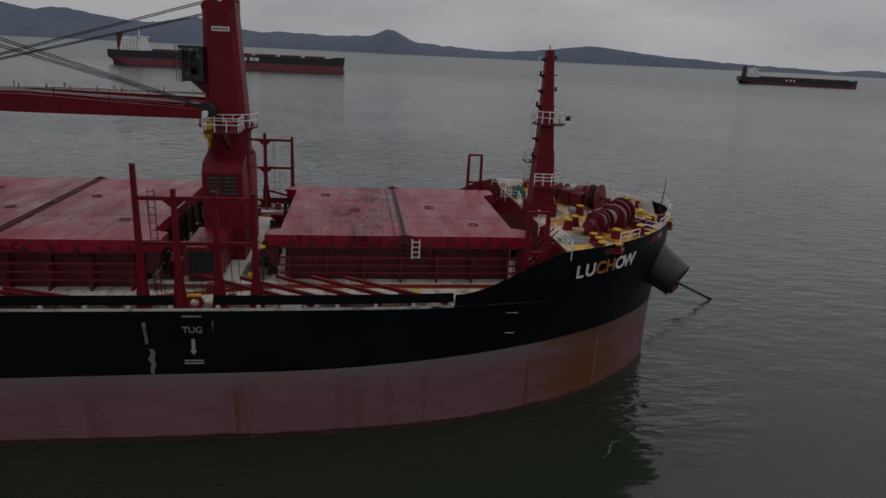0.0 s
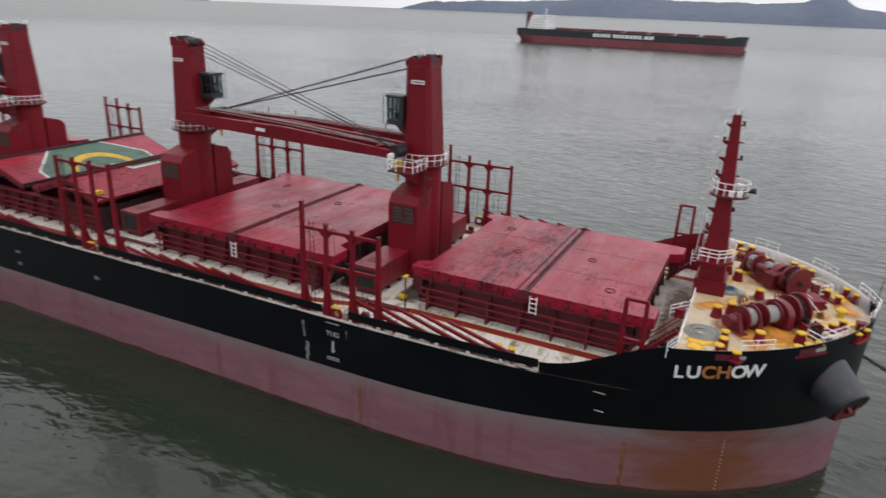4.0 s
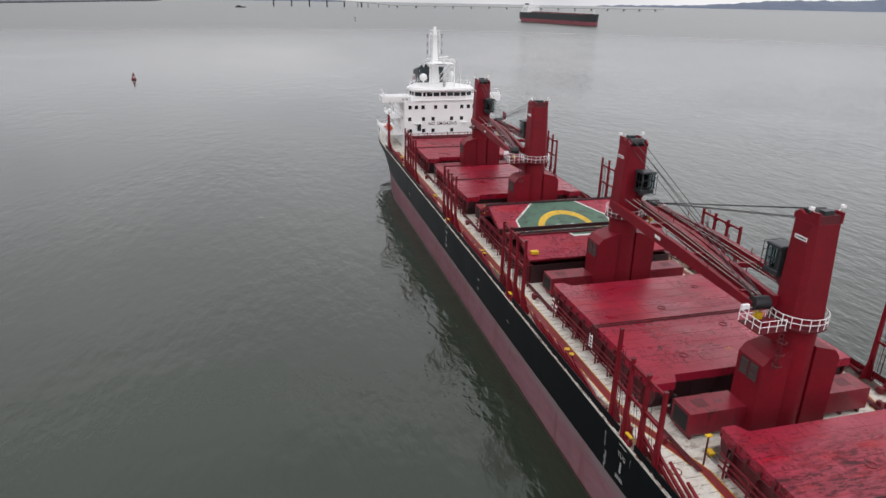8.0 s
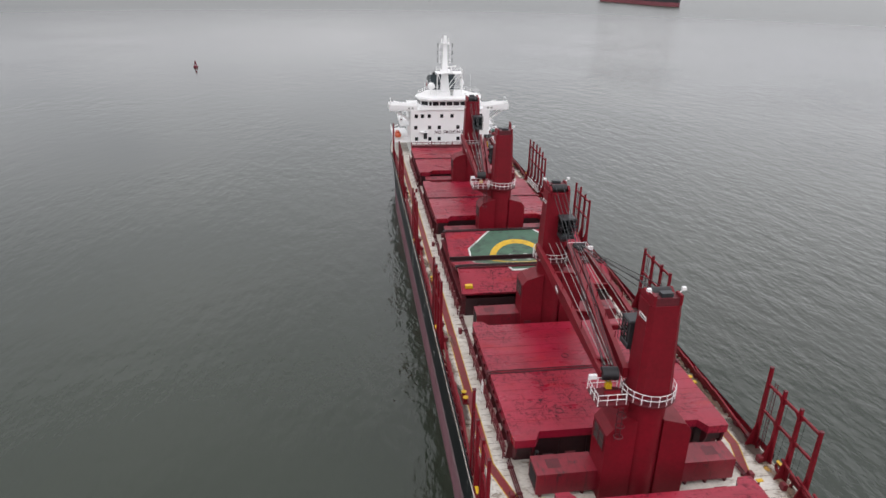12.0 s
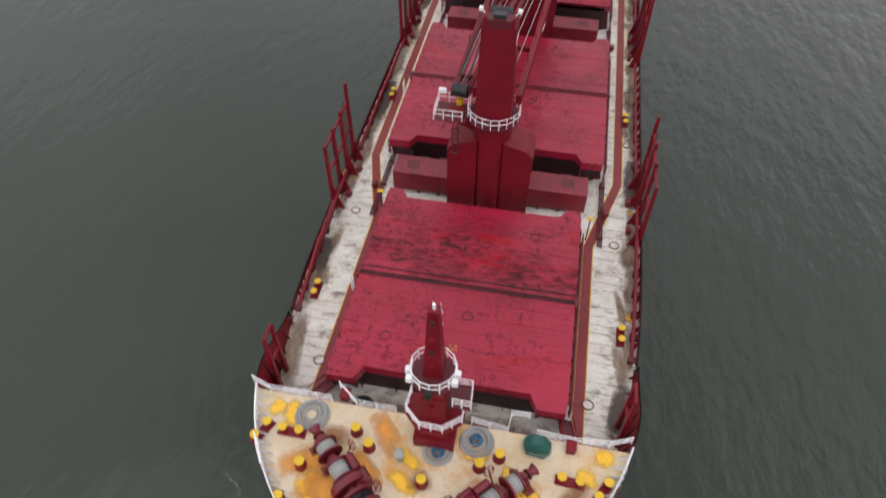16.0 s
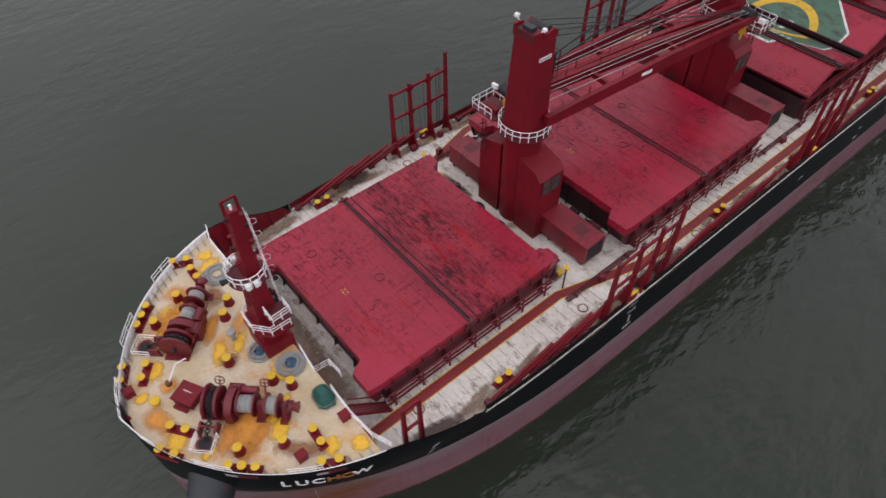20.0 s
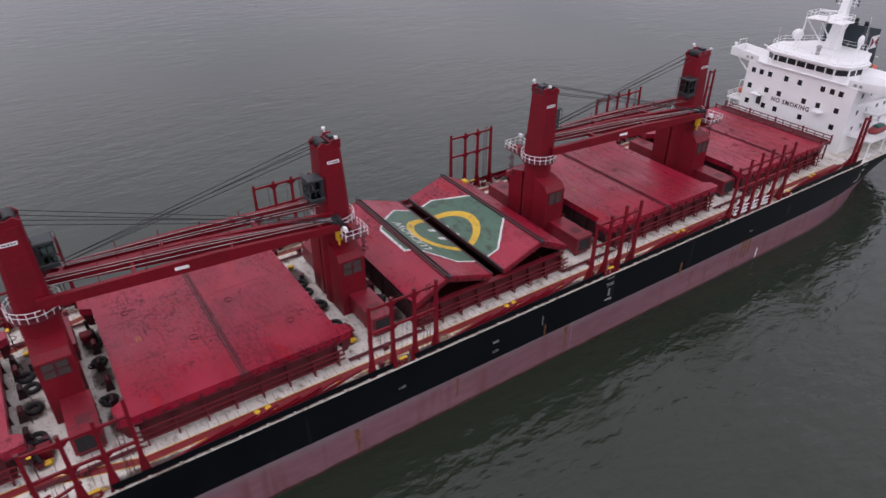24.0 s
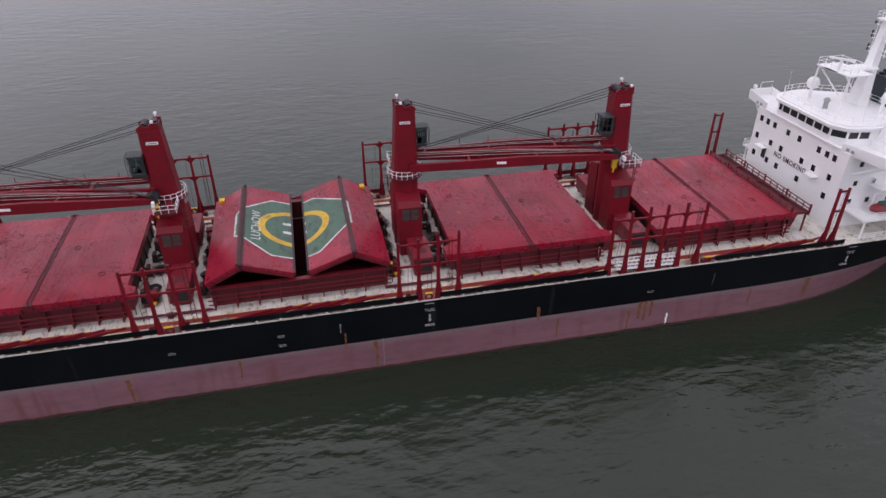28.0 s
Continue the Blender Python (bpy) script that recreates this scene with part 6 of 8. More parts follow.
for i in range(26):
    f = i / 26
    part("ladder_rung", Geo().cyl((-1.55 + 0.4 * f, -0.22, 6.5 + 10.6 * f), (-1.55 + 0.4 * f, 0.22, 6.5 + 10.6 * f), 0.025, n=4), WHITE, mast)
part("drum_vent", Geo().lathe([(0.2, 3.3), (0.2, 4.0), (0.36, 4.1), (0.36, 4.4), (0.15, 4.5)], 14, (2.4, -2.0)), ROPE, mast)


GRIME = surface("greasy_dark_red_machinery", (0.19, 0.009, 0.02), (0.13, 0.008, 0.015), 0.42, scale=2.0, spots=(0.04, 0.012, 0.012), spot_amount=0.5, spot_scale=2.2)


def windlass(x, y, rz, side):
    """Anchor and mooring winch; its shaft lies along local y, the chain leads along local x."""
    t = thing("windlass", pose(x, y, FC_Z, 0, 0, rz), "dark red anchor windlass with two wound rope drums", "windlass", "windlasses")
    for y0, y1 in ((0.2, 2.7), (-1.6, -1.0), (-3.15, -2.6)):
        part("bedplate", Geo().box(-0.95, 0.95, y0, y1, 0, 0.2), GRIME, t)
    part("shaft", Geo().cyl((0, -3.7, 1.05), (0, 2.6, 1.05), 0.17, n=12), STEEL, t)
    # gear case: a rounded upright slab
    rim_ = [(1.2 * math.cos(a), 1.1 + 0.95 * math.sin(a)) for a in (math.pi * k / 12 for k in range(13))]
    part("gear_case", Geo().slab([(1.2, 0.2)] + rim_ + [(-1.2, 0.2)], "y", 0.35, 0.85), GRIME, t, smooth=True)
    part("gear_cover", Geo().chamfer(-1.45, -0.35, 0.1, 1.1, 0.2, 1.55, 0.2), GRIME, t)
    for ya, yb, rr in ((1.35, 1.55, 1.18), (2.15, 2.35, 1.18)):
        part("wheel_flange", Geo().cyl((0, ya, 1.1), (0, yb, 1.1), rr, n=28), GRIME, t, smooth=True)
    part("chain_wheel", Geo().cyl((0, 1.55, 1.1), (0, 2.15, 1.1), 0.8, n=10), STEEL, t)
    part("brake_band", Geo().torus((0, 2.25, 1.1), 1.2, 0.1, (0, 1, 0), n=28, m=6), GRIME, t, smooth=True)
    for k in range(11):
        a = math.pi * (0.05 + 0.9 * k / 10)
        part("chain_link", Geo().torus((0.92 * math.cos(a), 1.85, 1.1 + 0.92 * math.sin(a)), 0.16, 0.055, (0, 1, 0) if k % 2 else (math.cos(a), 0, math.sin(a)), n=10, m=5), STEEL, t)
    for k in range(7):
        part("chain_link", Geo().torus((1.1 + 0.24 * k, 1.85, 0.95 - 0.1 * k), 0.16, 0.055, (0, 1, 0) if k % 2 else (0, 0, 1), n=10, m=5), STEEL, t)
    for y0, y1, fl in ((-0.95, 0.15, 0.9), (-2.5, -1.7, 0.9)):
        part("rope_drum", Geo().cyl((0, y0, 1.05), (0, y1, 1.05), 0.58, n=22), ROPE, t, "wound grey mooring rope", smooth=True)
        for yy in (y0, y1):
            part("drum_flange", Geo().cyl((0, yy - 0.05, 1.05), (0, yy + 0.05, 1.05), fl, n=24), GRIME, t, smooth=True)
        for k in range(7):
            yy = y0 + (y1 - y0) * (k + 0.5) / 7
            part("rope_turn", Geo().torus((0, yy, 1.05), 0.58, 0.075, (0.04 * (k % 3 - 1), 1, 0), n=22, m=6), ROPE, t, smooth=True)
    for y0, y1 in ((-1.5, -1.1), (-3.05, -2.75), (0.9, 1.2)):
        part("bearing_stand", Geo().slab([(-0.75, 0.1), (0.75, 0.1), (0.36, 1.1), (0.2, 1.42), (-0.2, 1.42), (-0.36, 1.1)], "y", y0, y1), GRIME, t)
    part("warping_head", Geo().cyl((0, -3.2, 1.05), (0, -3.45, 1.05), 0.42, 0.27, n=18), GRIME, t, smooth=True)
    part("warping_head", Geo().cyl((0, -3.45, 1.05), (0, -3.8, 1.05), 0.27, 0.44, n=18), GRIME, t, smooth=True)
    part("motor", Geo().cyl((-0.95, 0.1, 1.35), (-0.95, -0.95, 1.35), 0.3, n=16), GRIME, t, smooth=True)
    part("motor_foot", Geo().box(-1.2, -0.7, -0.8, -0.1, 0.0, 1.1), GRIME, t)
    for yy in (-1.3, 1.75):
        part("hand_wheel", Geo().torus((-1.45, yy, 1.6), 0.34, 0.04, (1, 0, 0.5), n=18, m=6), GRIME, t)
        part("wheel_spoke", Geo().beam((-1.45, yy - 0.33, 1.6), (-1.45, yy + 0.33, 1.6), 0.05, 0.05).beam((-1.6, yy, 1.9), (-1.3, yy, 1.3), 0.05, 0.05), GRIME, t)
        part("wheel_stem", Geo().cyl((-1.45, yy, 1.6), (-0.9, yy, 0.5), 0.05, n=6), GRIME, t)
    for yy in (1.3, 2.4):
        part("stopper_cheek", Geo().slab([(1.25, 0), (2.35, 0), (2.2, 0.75), (1.45, 0.85)], "y", yy - 0.07, yy + 0.07), GRIME, t)
    part("stopper_bar", Geo().cyl((1.8, 1.25, 0.72), (1.8, 2.45, 0.72), 0.1, n=8), GRIME, t)
    part("hawse_pipe", Geo().lathe([(0.62, 0), (0.62, 0.22), (0.45, 0.22)], 18, (2.85, 1.85)), GRIME, t, smooth=True)
    # the pipe's dark inside is only a black disc across its mouth
    part("hawse_mouth", Geo().lathe([(0.44, 0.2), (0.44, 0.225)], 18, (2.85, 1.85)), RUBBER, t, "black disc for the shaded hawse opening")
    for z in (0.35, 0.7):
        part("guard_rail", Geo().tube([(2.2, 1.15, z), (3.55, 1.15, z), (3.55, 2.55, z), (2.2, 2.55, z)], 0.04), WHITE, t)
    for a, b in ((2.2, 1.15), (3.55, 1.15), (3.55, 2.55), (2.2, 2.55)):
        part("guard_post", Geo().cyl((a, b, 0), (a, b, 0.72), 0.04, n=6), WHITE, t)
    return t


ws = windlass(177.65, -5.15, -44.6, -1)
ws.matrix_basis = pose(177.65, -5.15, FC_Z, 0, 0, -44.6) @ Matrix.Diagonal((1, 1.1, 1, 1))
wp = windlass(177.75, 4.15, 45.7, 1)
wp.matrix_basis = pose(177.75, 4.15, FC_Z, 0, 0, 45.7) @ Matrix.Diagonal((1, -1.1, 1, 1))

for x, y, rz, n in ((175.2, -11.9, 156, 2), (174.85, -9.85, 90, 2), (180.1, -8.45, 45, 3), (182.1, -3.4, 52, 2), (183.5, -4.25, 60, 2),
                    (174.85, 9.5, 86, 2), (175.15, 11.65, 150, 2), (182.1, 2.6, 126, 2), (180.0, 8.1, 136, 3), (183.5, 3.8, 122, 2)):
    bollards(x, y, rz, FC_Z, n, "mooring bollards with yellow tops on a dark red base", 0.95 if n == 3 else 1.2, 0.74, 0.25)
for x, y in ((179.6, 6.8), (176.9, 8.3), (174.95, 3.4), (174.05, 4.65), (176.75, -0.2), (179.6, -7.1), (177.05, -8.45), (174.0, -5.4), (174.95, -4.25)):
    fairlead(x, y)

for i, (x, y, r) in enumerate(((173.3, -8.9, 1.2), (174.4, 0.4, 1.0), (173.1, 2.9, 1.15))):
    t = thing("rope_coil", pose(x, y, FC_Z), "coil of grey mooring rope lying on deck", "rope coil", "rope coils")
    rr_ = random.Random(i)
    for k in range(7):
        rad = r * (1 - 0.11 * k)
        part("rope_turn", Geo().torus((rr_.uniform(-0.08, 0.08), rr_.uniform(-0.08, 0.08), 0.07 + 0.05 * (k % 3)), rad, 0.07, (rr_.uniform(-0.06, 0.06), rr_.uniform(-0.06, 0.06), 1), n=28, m=6), ROPE, t, smooth=True)
    if i:
        for k in range(3):
            part("blue_turn", Geo().torus((0.1 * k, 0.05, 0.2 + 0.05 * k), 0.4 - 0.08 * k, 0.07, n=16, m=6), BLUEROPE, t, "blue rope end")

t = thing("hatch_box", pose(180.4, 0.6, FC_Z, 0, 0, 28), "small red steel hatch with a closed lid", "hatch")
part("coaming", Geo().box(-0.75, 0.75, -0.85, 0.85, 0, 0.65), RED, t)
part("lid", Geo().chamfer(-0.85, 0.85, -0.95, 0.95, 0.65, 0.8, 0.06), RED, t)
part("lid_handle", Geo().pipe([(-0.1, -0.35, 0.84), (-0.1, 0.35, 0.84)], 0.03), WHITE, t)
part("step", Geo().box(0.85, 1.15, -0.6, 0.6, 0.0, 0.25), RED, t)
t = thing("covered_winch", pose(172.8, 7.1, FC_Z), "winch under a tied dark green tarpaulin", "tarpaulin")
g = Geo()
for j in range(8):
    f = j / 7
    for i in range(20):
        q = 2 * math.pi * i / 20
        r = (1.0 - 0.55 * f ** 2.2) * (1 + 0.16 * noise.noise(Vector((math.cos(q) * 1.3, math.sin(q) * 1.3, 2 + f))) + 0.05 * math.sin(7 * q + 2 * f) * (1 - f))
        cx, cy = (math.copysign(abs(v) ** 0.7, v) for v in (math.cos(q), math.sin(q)))
        g.v.append((0.72 * r * cx, 0.95 * r * cy, 1.15 * f + 0.16 * noise.noise(Vector((cx * 1.6, cy * 1.6, f * 2))) * f))
for j in range(7):
    for i in range(20):
        g.f.append((j * 20 + i, j * 20 + (i + 1) % 20, (j + 1) * 20 + (i + 1) % 20, (j + 1) * 20 + i))
g.f.append(tuple(range(140, 160)))
part("cover", g, TARP, t, smooth=True)
for z_, r in ((0.18, 1.06), (0.5, 1.02)):
    part("lashing", Geo().tube([(0.72 * r * math.copysign(abs(math.cos(q)) ** 0.7, math.cos(q)), 0.95 * r * math.copysign(abs(math.sin(q)) ** 0.7, math.sin(q)), z_) for q in (2 * math.pi * i / 24 for i in range(24))], 0.02, True), ROPE, t)
t = thing("davit_post", pose(181.1, -1.4, FC_Z), "white bent jackstaff crutch on a rusty socket", "davit")
part("socket", Geo().lathe([(0.28, 0), (0.22, 0.45)], 12), RUST, t)
part("arm", Geo().pipe([(0, 0, 0.3), (-1.1, -0.3, 1.5), (-1.9, -0.4, 1.3)], 0.06), WHITE, t)
t = thing("mushroom_vent", pose(182.5, -0.5, FC_Z), "yellow round ventilator on the deck", "ventilator")
part("trunk", Geo().lathe([(0.25, 0), (0.25, 0.5)], 12), YELLOW, t)
part("cap", Geo().lathe([(0.42, 0.5), (0.4, 0.62), (0.2, 0.75)], 14), YELLOW, t, smooth=True)
for x, y in ((171.5, -6.9), (176.5, 10.0), (183.7, -2.5), (172.5, 9.4)):
    t = thing("vent_box", pose(x, y, FC_Z), "small dark red steel locker on the forecastle", "locker", "forecastle lockers")
    part("body", Geo().box(-0.35, 0.35, -0.3, 0.3, 0, 0.6), RED, t)
    part("lid", Geo().chamfer(-0.4, 0.4, -0.35, 0.35, 0.6, 0.72, 0.05), RED, t)

patch_no = 0
for x, y, a, b, rz in ((173.6, -10.2, 1.3, 0.8, 20), (173.8, -3.4, 1.7, 0.8, 35), (178.4, -7.3, 1.4, 1.3, 10), (176.9, -1.5, 1.5, 0.7, 60), (178.6, 6.3, 1.7, 1.0, 45), (176.3, 7.0, 1.5, 0.8, 40), (175.4, -1.2, 1.2, 0.6, 45), (179.9, -5.6, 1.2, 0.7, 50), (181.2, 5.4, 0.8, 0.6, 40), (177.6, 6.0, 2.1, 1.1, 45), (179.3, 5.2, 1.6, 0.9, 30), (178.6, -6.3, 1.7, 0.8, 45), (176.2, -4.2, 1.6, 0.6, 45), (174.1, 3.0, 0.7, 1.3, 10), (181.5, -3.4, 0.9, 1.2, 0),
                       (182.6, 3.2, 1.1, 0.9, 30), (174.4, 10.6, 1.1, 0.8, 60), (172.7, 11.7, 0.7, 0.8, 0), (176.3, 5.8, 1.0, 0.7, 40), (183.2, -1.6, 0.7, 0.6, 0), (173.2, -11.6, 0.8, 0.7, 0), (175.2, 5.4, 0.9, 0.5, 20)):
    g = Geo()
    n = 22
    a, b = a * 1.3, b * 1.3
    g.v = [(a * (0.82 + 0.3 * noise.noise(Vector((math.cos(q) * 2, math.sin(q) * 2, x)))) * math.copysign(abs(math.cos(q)) ** 0.6, math.cos(q)),
            b * (0.82 + 0.3 * noise.noise(Vector((math.cos(q) * 2, math.sin(q) * 2, y)))) * math.copysign(abs(math.sin(q)) ** 0.6, math.sin(q)), 0) for q in (2 * math.pi * i / n for i in range(n))]
    g.f = [tuple(range(n))]
    rusty = a > 2.0
    o = tagged(part("deck_rust_stain", g, STAIN), "orange rust wash on the forecastle deck", "rust stain", "deck rust stains") if rusty else tagged(part("deck_paint_patch", g, YELLOW_DECK), "worn yellow paint patch on the forecastle deck", "paint patch", "yellow deck patches")
    o.matrix_basis = pose(x, y, FC_Z + (0.004 if rusty else 0.03) + 0.004 * patch_no, 0, 0, rz)
    patch_no += 1

RUST_WASH = blot("brown_rust_wash", (0.30, 0.13, 0.05), 0.46, 0.92, 1.0)
for k, (x, y, a, b, rz) in enumerate(((177.9, 5.2, 2.9, 1.5, 45), (178.6, 3.4, 1.9, 1.2, 45), (178.2, -6.2, 2.6, 1.4, -45), (179.3, -4.6, 1.7, 1.2, -40), (176.6, -8.2, 1.2, 2.0, 20), (176.7, -0.3, 0.9, 0.9, 0), (181.1, -1.3, 0.8, 0.7, 0),
                                     (176.2, 9.4, 2.0, 0.7, -40), (183.0, 1.0, 0.9, 1.6, 20), (174.6, -7.0, 1.0, 1.3, 0))):
    g = Geo()
    g.add([(-a, -b, 0), (a, -b, 0), (a, b, 0), (-a, b, 0)], [(0, 1, 2, 3)])
    o = tagged(part("deck_rust_stain", g, RUST_WASH if k % 2 else STAIN), "brown rust wash spread over the forecastle deck", "rust stain", "deck rust stains")
    o.matrix_basis = pose(x, y, FC_Z + 0.13 + 0.003 * k, 0, 0, rz)
edge_rnd = random.Random(21)
for k in range(56):
    x = 30 + 136 * (k // 2) / 27 + edge_rnd.uniform(-2, 2)
    sd = 1 if k % 2 else -1
    a, b = edge_rnd.uniform(2.4, 4.2), edge_rnd.uniform(0.55, 1.0)
    g = Geo().add([(-a, -b, 0), (a, -b, 0), (a, b, 0), (-a, b, 0)], [(0, 1, 2, 3)])
    o = tagged(part("deck_dirt", g, GAP_DIRT if k % 5 == 0 else BROWN_WASH), "brown dirt gathered along the deck edge", "dirt", "deck dirt streaks")
    turn_ = math.degrees(math.atan2(half(x + 1, DECK_Z) - half(x - 1, DECK_Z), 2)) * sd
    o.matrix_basis = pose(x, sd * (half(x, DECK_Z) - 0.75), DECK_Z + 0.075 + 0.0008 * k, 0, 0, turn_)
dirt_rnd = random.Random(12)
for k in range(64):
    x = dirt_rnd.uniform(36, 168)
    sd = 1 if k % 2 else -1
    a, b = dirt_rnd.uniform(0.8, 2.6), dirt_rnd.uniform(0.3, 0.7)
    g = Geo().add([(-a, -b, 0), (a, -b, 0), (a, b, 0), (-a, b, 0)], [(0, 1, 2, 3)])
    o = tagged(part("deck_dirt", g, BROWN_WASH), "brown dirt streak on the worn white deck", "dirt", "deck dirt streaks")
    o.matrix_basis = pose(x, sd * (half(x, DECK_Z) - dirt_rnd.uniform(0.8, 1.7)), DECK_Z + 0.016 + 0.0008 * k, 0, 0, dirt_rnd.uniform(-14, 14))
for k, (cx, r) in enumerate(CRANES):
    for x, y, a, b in ((3.3, 6.8, 1.2, 2.2), (3.0, -6.5, 1.2, 2.4), (-3.4, 6.5, 1.0, 2.0), (-3.3, -6.8, 1.1, 2.2), (3.2, 0.5, 1.0, 1.6), (-3.2, -0.5, 1.0, 1.8)):
        g = Geo().add([(-a, -b, 0), (a, -b, 0), (a, b, 0), (-a, b, 0)], [(0, 1, 2, 3)])
        o = tagged(part("deck_dirt", g, GAP_DIRT), "dark dirt on the deck between hatch and crane", "dirt", "deck dirt streaks")
        o.matrix_basis = pose(cx + x, y, DECK_Z + 0.02, 0, 0, 8 * k)

# shadowed strip before the forecastle: its shade is laid on with the brown dirt
for k, (x, y, a, b) in enumerate(((170.7, 3.5, 1.3, 4.6), (170.6, -3.5, 1.3, 4.8), (170.8, 0.0, 1.2, 5.5))):
    g = Geo().add([(-a, -b, 0), (a, -b, 0), (a, b, 0), (-a, b, 0)], [(0, 1, 2, 3)])
    o = tagged(part("deck_dirt", g, BROWN_WASH), "brown dirt and painted shade on the deck before the forecastle", "dirt", "deck dirt streaks")
    o.matrix_basis = pose(x, y, DECK_Z + 0.03 + 0.004 * k)

# rim stays inside the bow bulwark and rails on the forecastle
rim = thing("bow_bulwark", pose(0, 0, 0), "white inside of the bow bulwark with stays", "bulwark")
for side in (-1, 1):
    xs = [171.8 + (184.5 - 171.8) * (1 - (1 - i / 30) ** 1.8) for i in range(31)]
    g = Geo()
    for x in xs:
        yb, yt = half(x, FC_Z) - 0.14, half(x, top_edge(x)) - 0.1
        g.v += [(x, side * yb, FC_Z - 0.05), (x, side * yt, top_edge(x) - 0.02), (x, side * (yt + 0.1), top_edge(x) + 0.02)]
    for i in range(30):
        a = 3 * i
        g.f += [(a, a + 3, a + 4, a + 1), (a + 1, a + 4, a + 5, a + 2)]
    part("lining", g, WHITE, rim)
    for i in range(1, 30):
        x = xs[i]
        yb, yt = half(x, FC_Z) - 0.16, half(x, top_edge(x)) - 0.12
        part("stay", Geo().add([(x, side * yb, FC_Z), (x, side * max(yb - 0.95, 0.1), FC_Z), (x, side * yt, top_edge(x) - 0.05)], [(0, 1, 2)]).add(
            [(x + 0.06, side * yb, FC_Z), (x + 0.06, side * max(yb - 0.95, 0.1), FC_Z), (x + 0.06, side * yt, top_edge(x) - 0.05)], [(0, 2, 1)]), WHITE, rim)


def rail_thing(pts, label="white steel guard rail with thin bars", **k):
    o = Vector(pts[0])
    t = thing("guard_rail", Matrix.Translation(o), label, "railing", "guard rails")
    railing("rail", [Vector(p) - o for p in pts], t, **k)
    return t


rail_thing([(171.6, -13.9, FC_Z), (172.1, -12.4, FC_Z), (172.1, -7.7, FC_Z)])
rail_thing([(170.9, -7.5, FC_Z), (172.1, -5.9, FC_Z), (172.1, -3.0, FC_Z)])
rail_thing([(171.9, 2.4, FC_Z), (172.2, 5.0, FC_Z), (170.9, 5.1, FC_Z), (170.8, 6.4, FC_Z)])
rail_thing([(172.0, 7.0, FC_Z), (172.1, 9.6, FC_Z), (171.9, 12.0, FC_Z), (171.3, 13.5, FC_Z)])
for side in (-1, 1):
    for a, b in ((175.9, 177.9), (180.7, 182.4), (183.9, 184.9)):
        rail_thing([(x, side * (half(x, top_edge(x)) - 0.02), top_edge(x)) for x in (a, (a + b) / 2, b)], height=0.75, bars=(0.4, 0.75))
t = thing("flag_staff", pose(184.5, -0.3, 13.6), "thin bare jackstaff at the bow", "flagstaff")
part("staff", Geo().cyl((0, 0, 0), (0.15, 0, 3.0), 0.05, 0.03, n=6), STEEL, t)
part("foot", Geo().lathe([(0.15, 0), (0.12, 0.3)], 10), RED, t)

# ---------------------------------------------------------------- accommodation block
acc = thing("deckhouse", pose(0, 0, DECK_Z), "white accommodation block with bridge, wings and mast", "superstructure")
F, D = 26.0, DECK_Z
part("block", Geo().box(12.0, F, -10.1, 10.1, 0, 21.2 - D), WHITE, acc)
part("aft_block", Geo().box(3.0, 12.0, -8.0, 8.0, 0, 17.0 - D), WHITE, acc)
for s in (-1, 1):
    part("wing_deck", Geo().prism([(F + 0.1, s * 7.0), (24.3, s * 15.3), (20.0, s * 15.3), (F - 4.8, s * 7.0)], 20.85 - D, 21.15 - D), WHITE, acc)
    part("wing_bulwark", Geo().beam((F + 0.0, s * 8.4, 21.75 - D), (24.25, s * 15.25, 21.75 - D), 0.13, 1.2), WHITE, acc)
    part("wing_bulwark", Geo().beam((F - 4.6, s * 8.4, 21.75 - D), (20.05, s * 15.25, 21.75 - D), 0.13, 1.2), WHITE, acc)
for s in (-1, 1):
    part("wing_end", Geo().box(20.0, 24.3, s * 15.3 - 0.07, s * 15.3 + 0.07, 21.15 - D, 22.35 - D), WHITE, acc)
    part("wing_bracket", Geo().beam((F - 1.4, s * 10.1, 18.2 - D), (F - 2.2, s * 14.2, 20.9 - D), 0.2, 0.25), WHITE, acc)
    part("wing_bracket", Geo().beam((F - 3.8, s * 10.1, 18.2 - D), (F - 4.6, s * 14.2, 20.9 - D), 0.2, 0.25), WHITE, acc)
    part("wing_lamp", Geo().box(23.5, 23.95, s * 15.0 - 0.22, s * 15.0 + 0.22, 22.6 - D, 23.1 - D), WHITE, acc)
    part("lamp_post", Geo().cyl((23.7, s * 15.0, 22.3 - D), (23.7, s * 15.0, 22.6 - D), 0.06, n=6), WHITE, acc)
    part("wing_awning", Geo().pipe([(20.6, s * 14.9, 22.3 - D), (20.6, s * 14.9, 23.5 - D), (22.8, s * 14.9, 23.5 - D), (22.8, s * 14.9, 22.3 - D)], 0.05), WHITE, acc)
def bridge_outline(front, grow):
    """Wheelhouse in plan: a bowed front, widest abreast the wings, narrower abaft them."""
    half_ = [(front, 5.6 + grow * 0.4), (front - 1.4, 7.4 + grow * 0.7), (21.6, 8.0 + grow), (20.2, 7.9 + grow), (18.6, 6.6 + grow), (14.2 - grow, 4.6 + grow)]
    return [(x, -y) for x, y in reversed(half_)] + half_


part("wheelhouse", Geo().prism(bridge_outline(F + 0.1, 0.0), 21.15 - D, 23.75 - D), WHITE, acc)
part("wheelhouse_roof", Geo().prism(bridge_outline(F + 0.8, 0.5), 23.75 - D, 24.1 - D), WHITE, acc)
part("roof_crown", Geo().prism(bridge_outline(F + 0.3, 0.1), 24.1 - D, 24.35 - D), WHITE, acc)
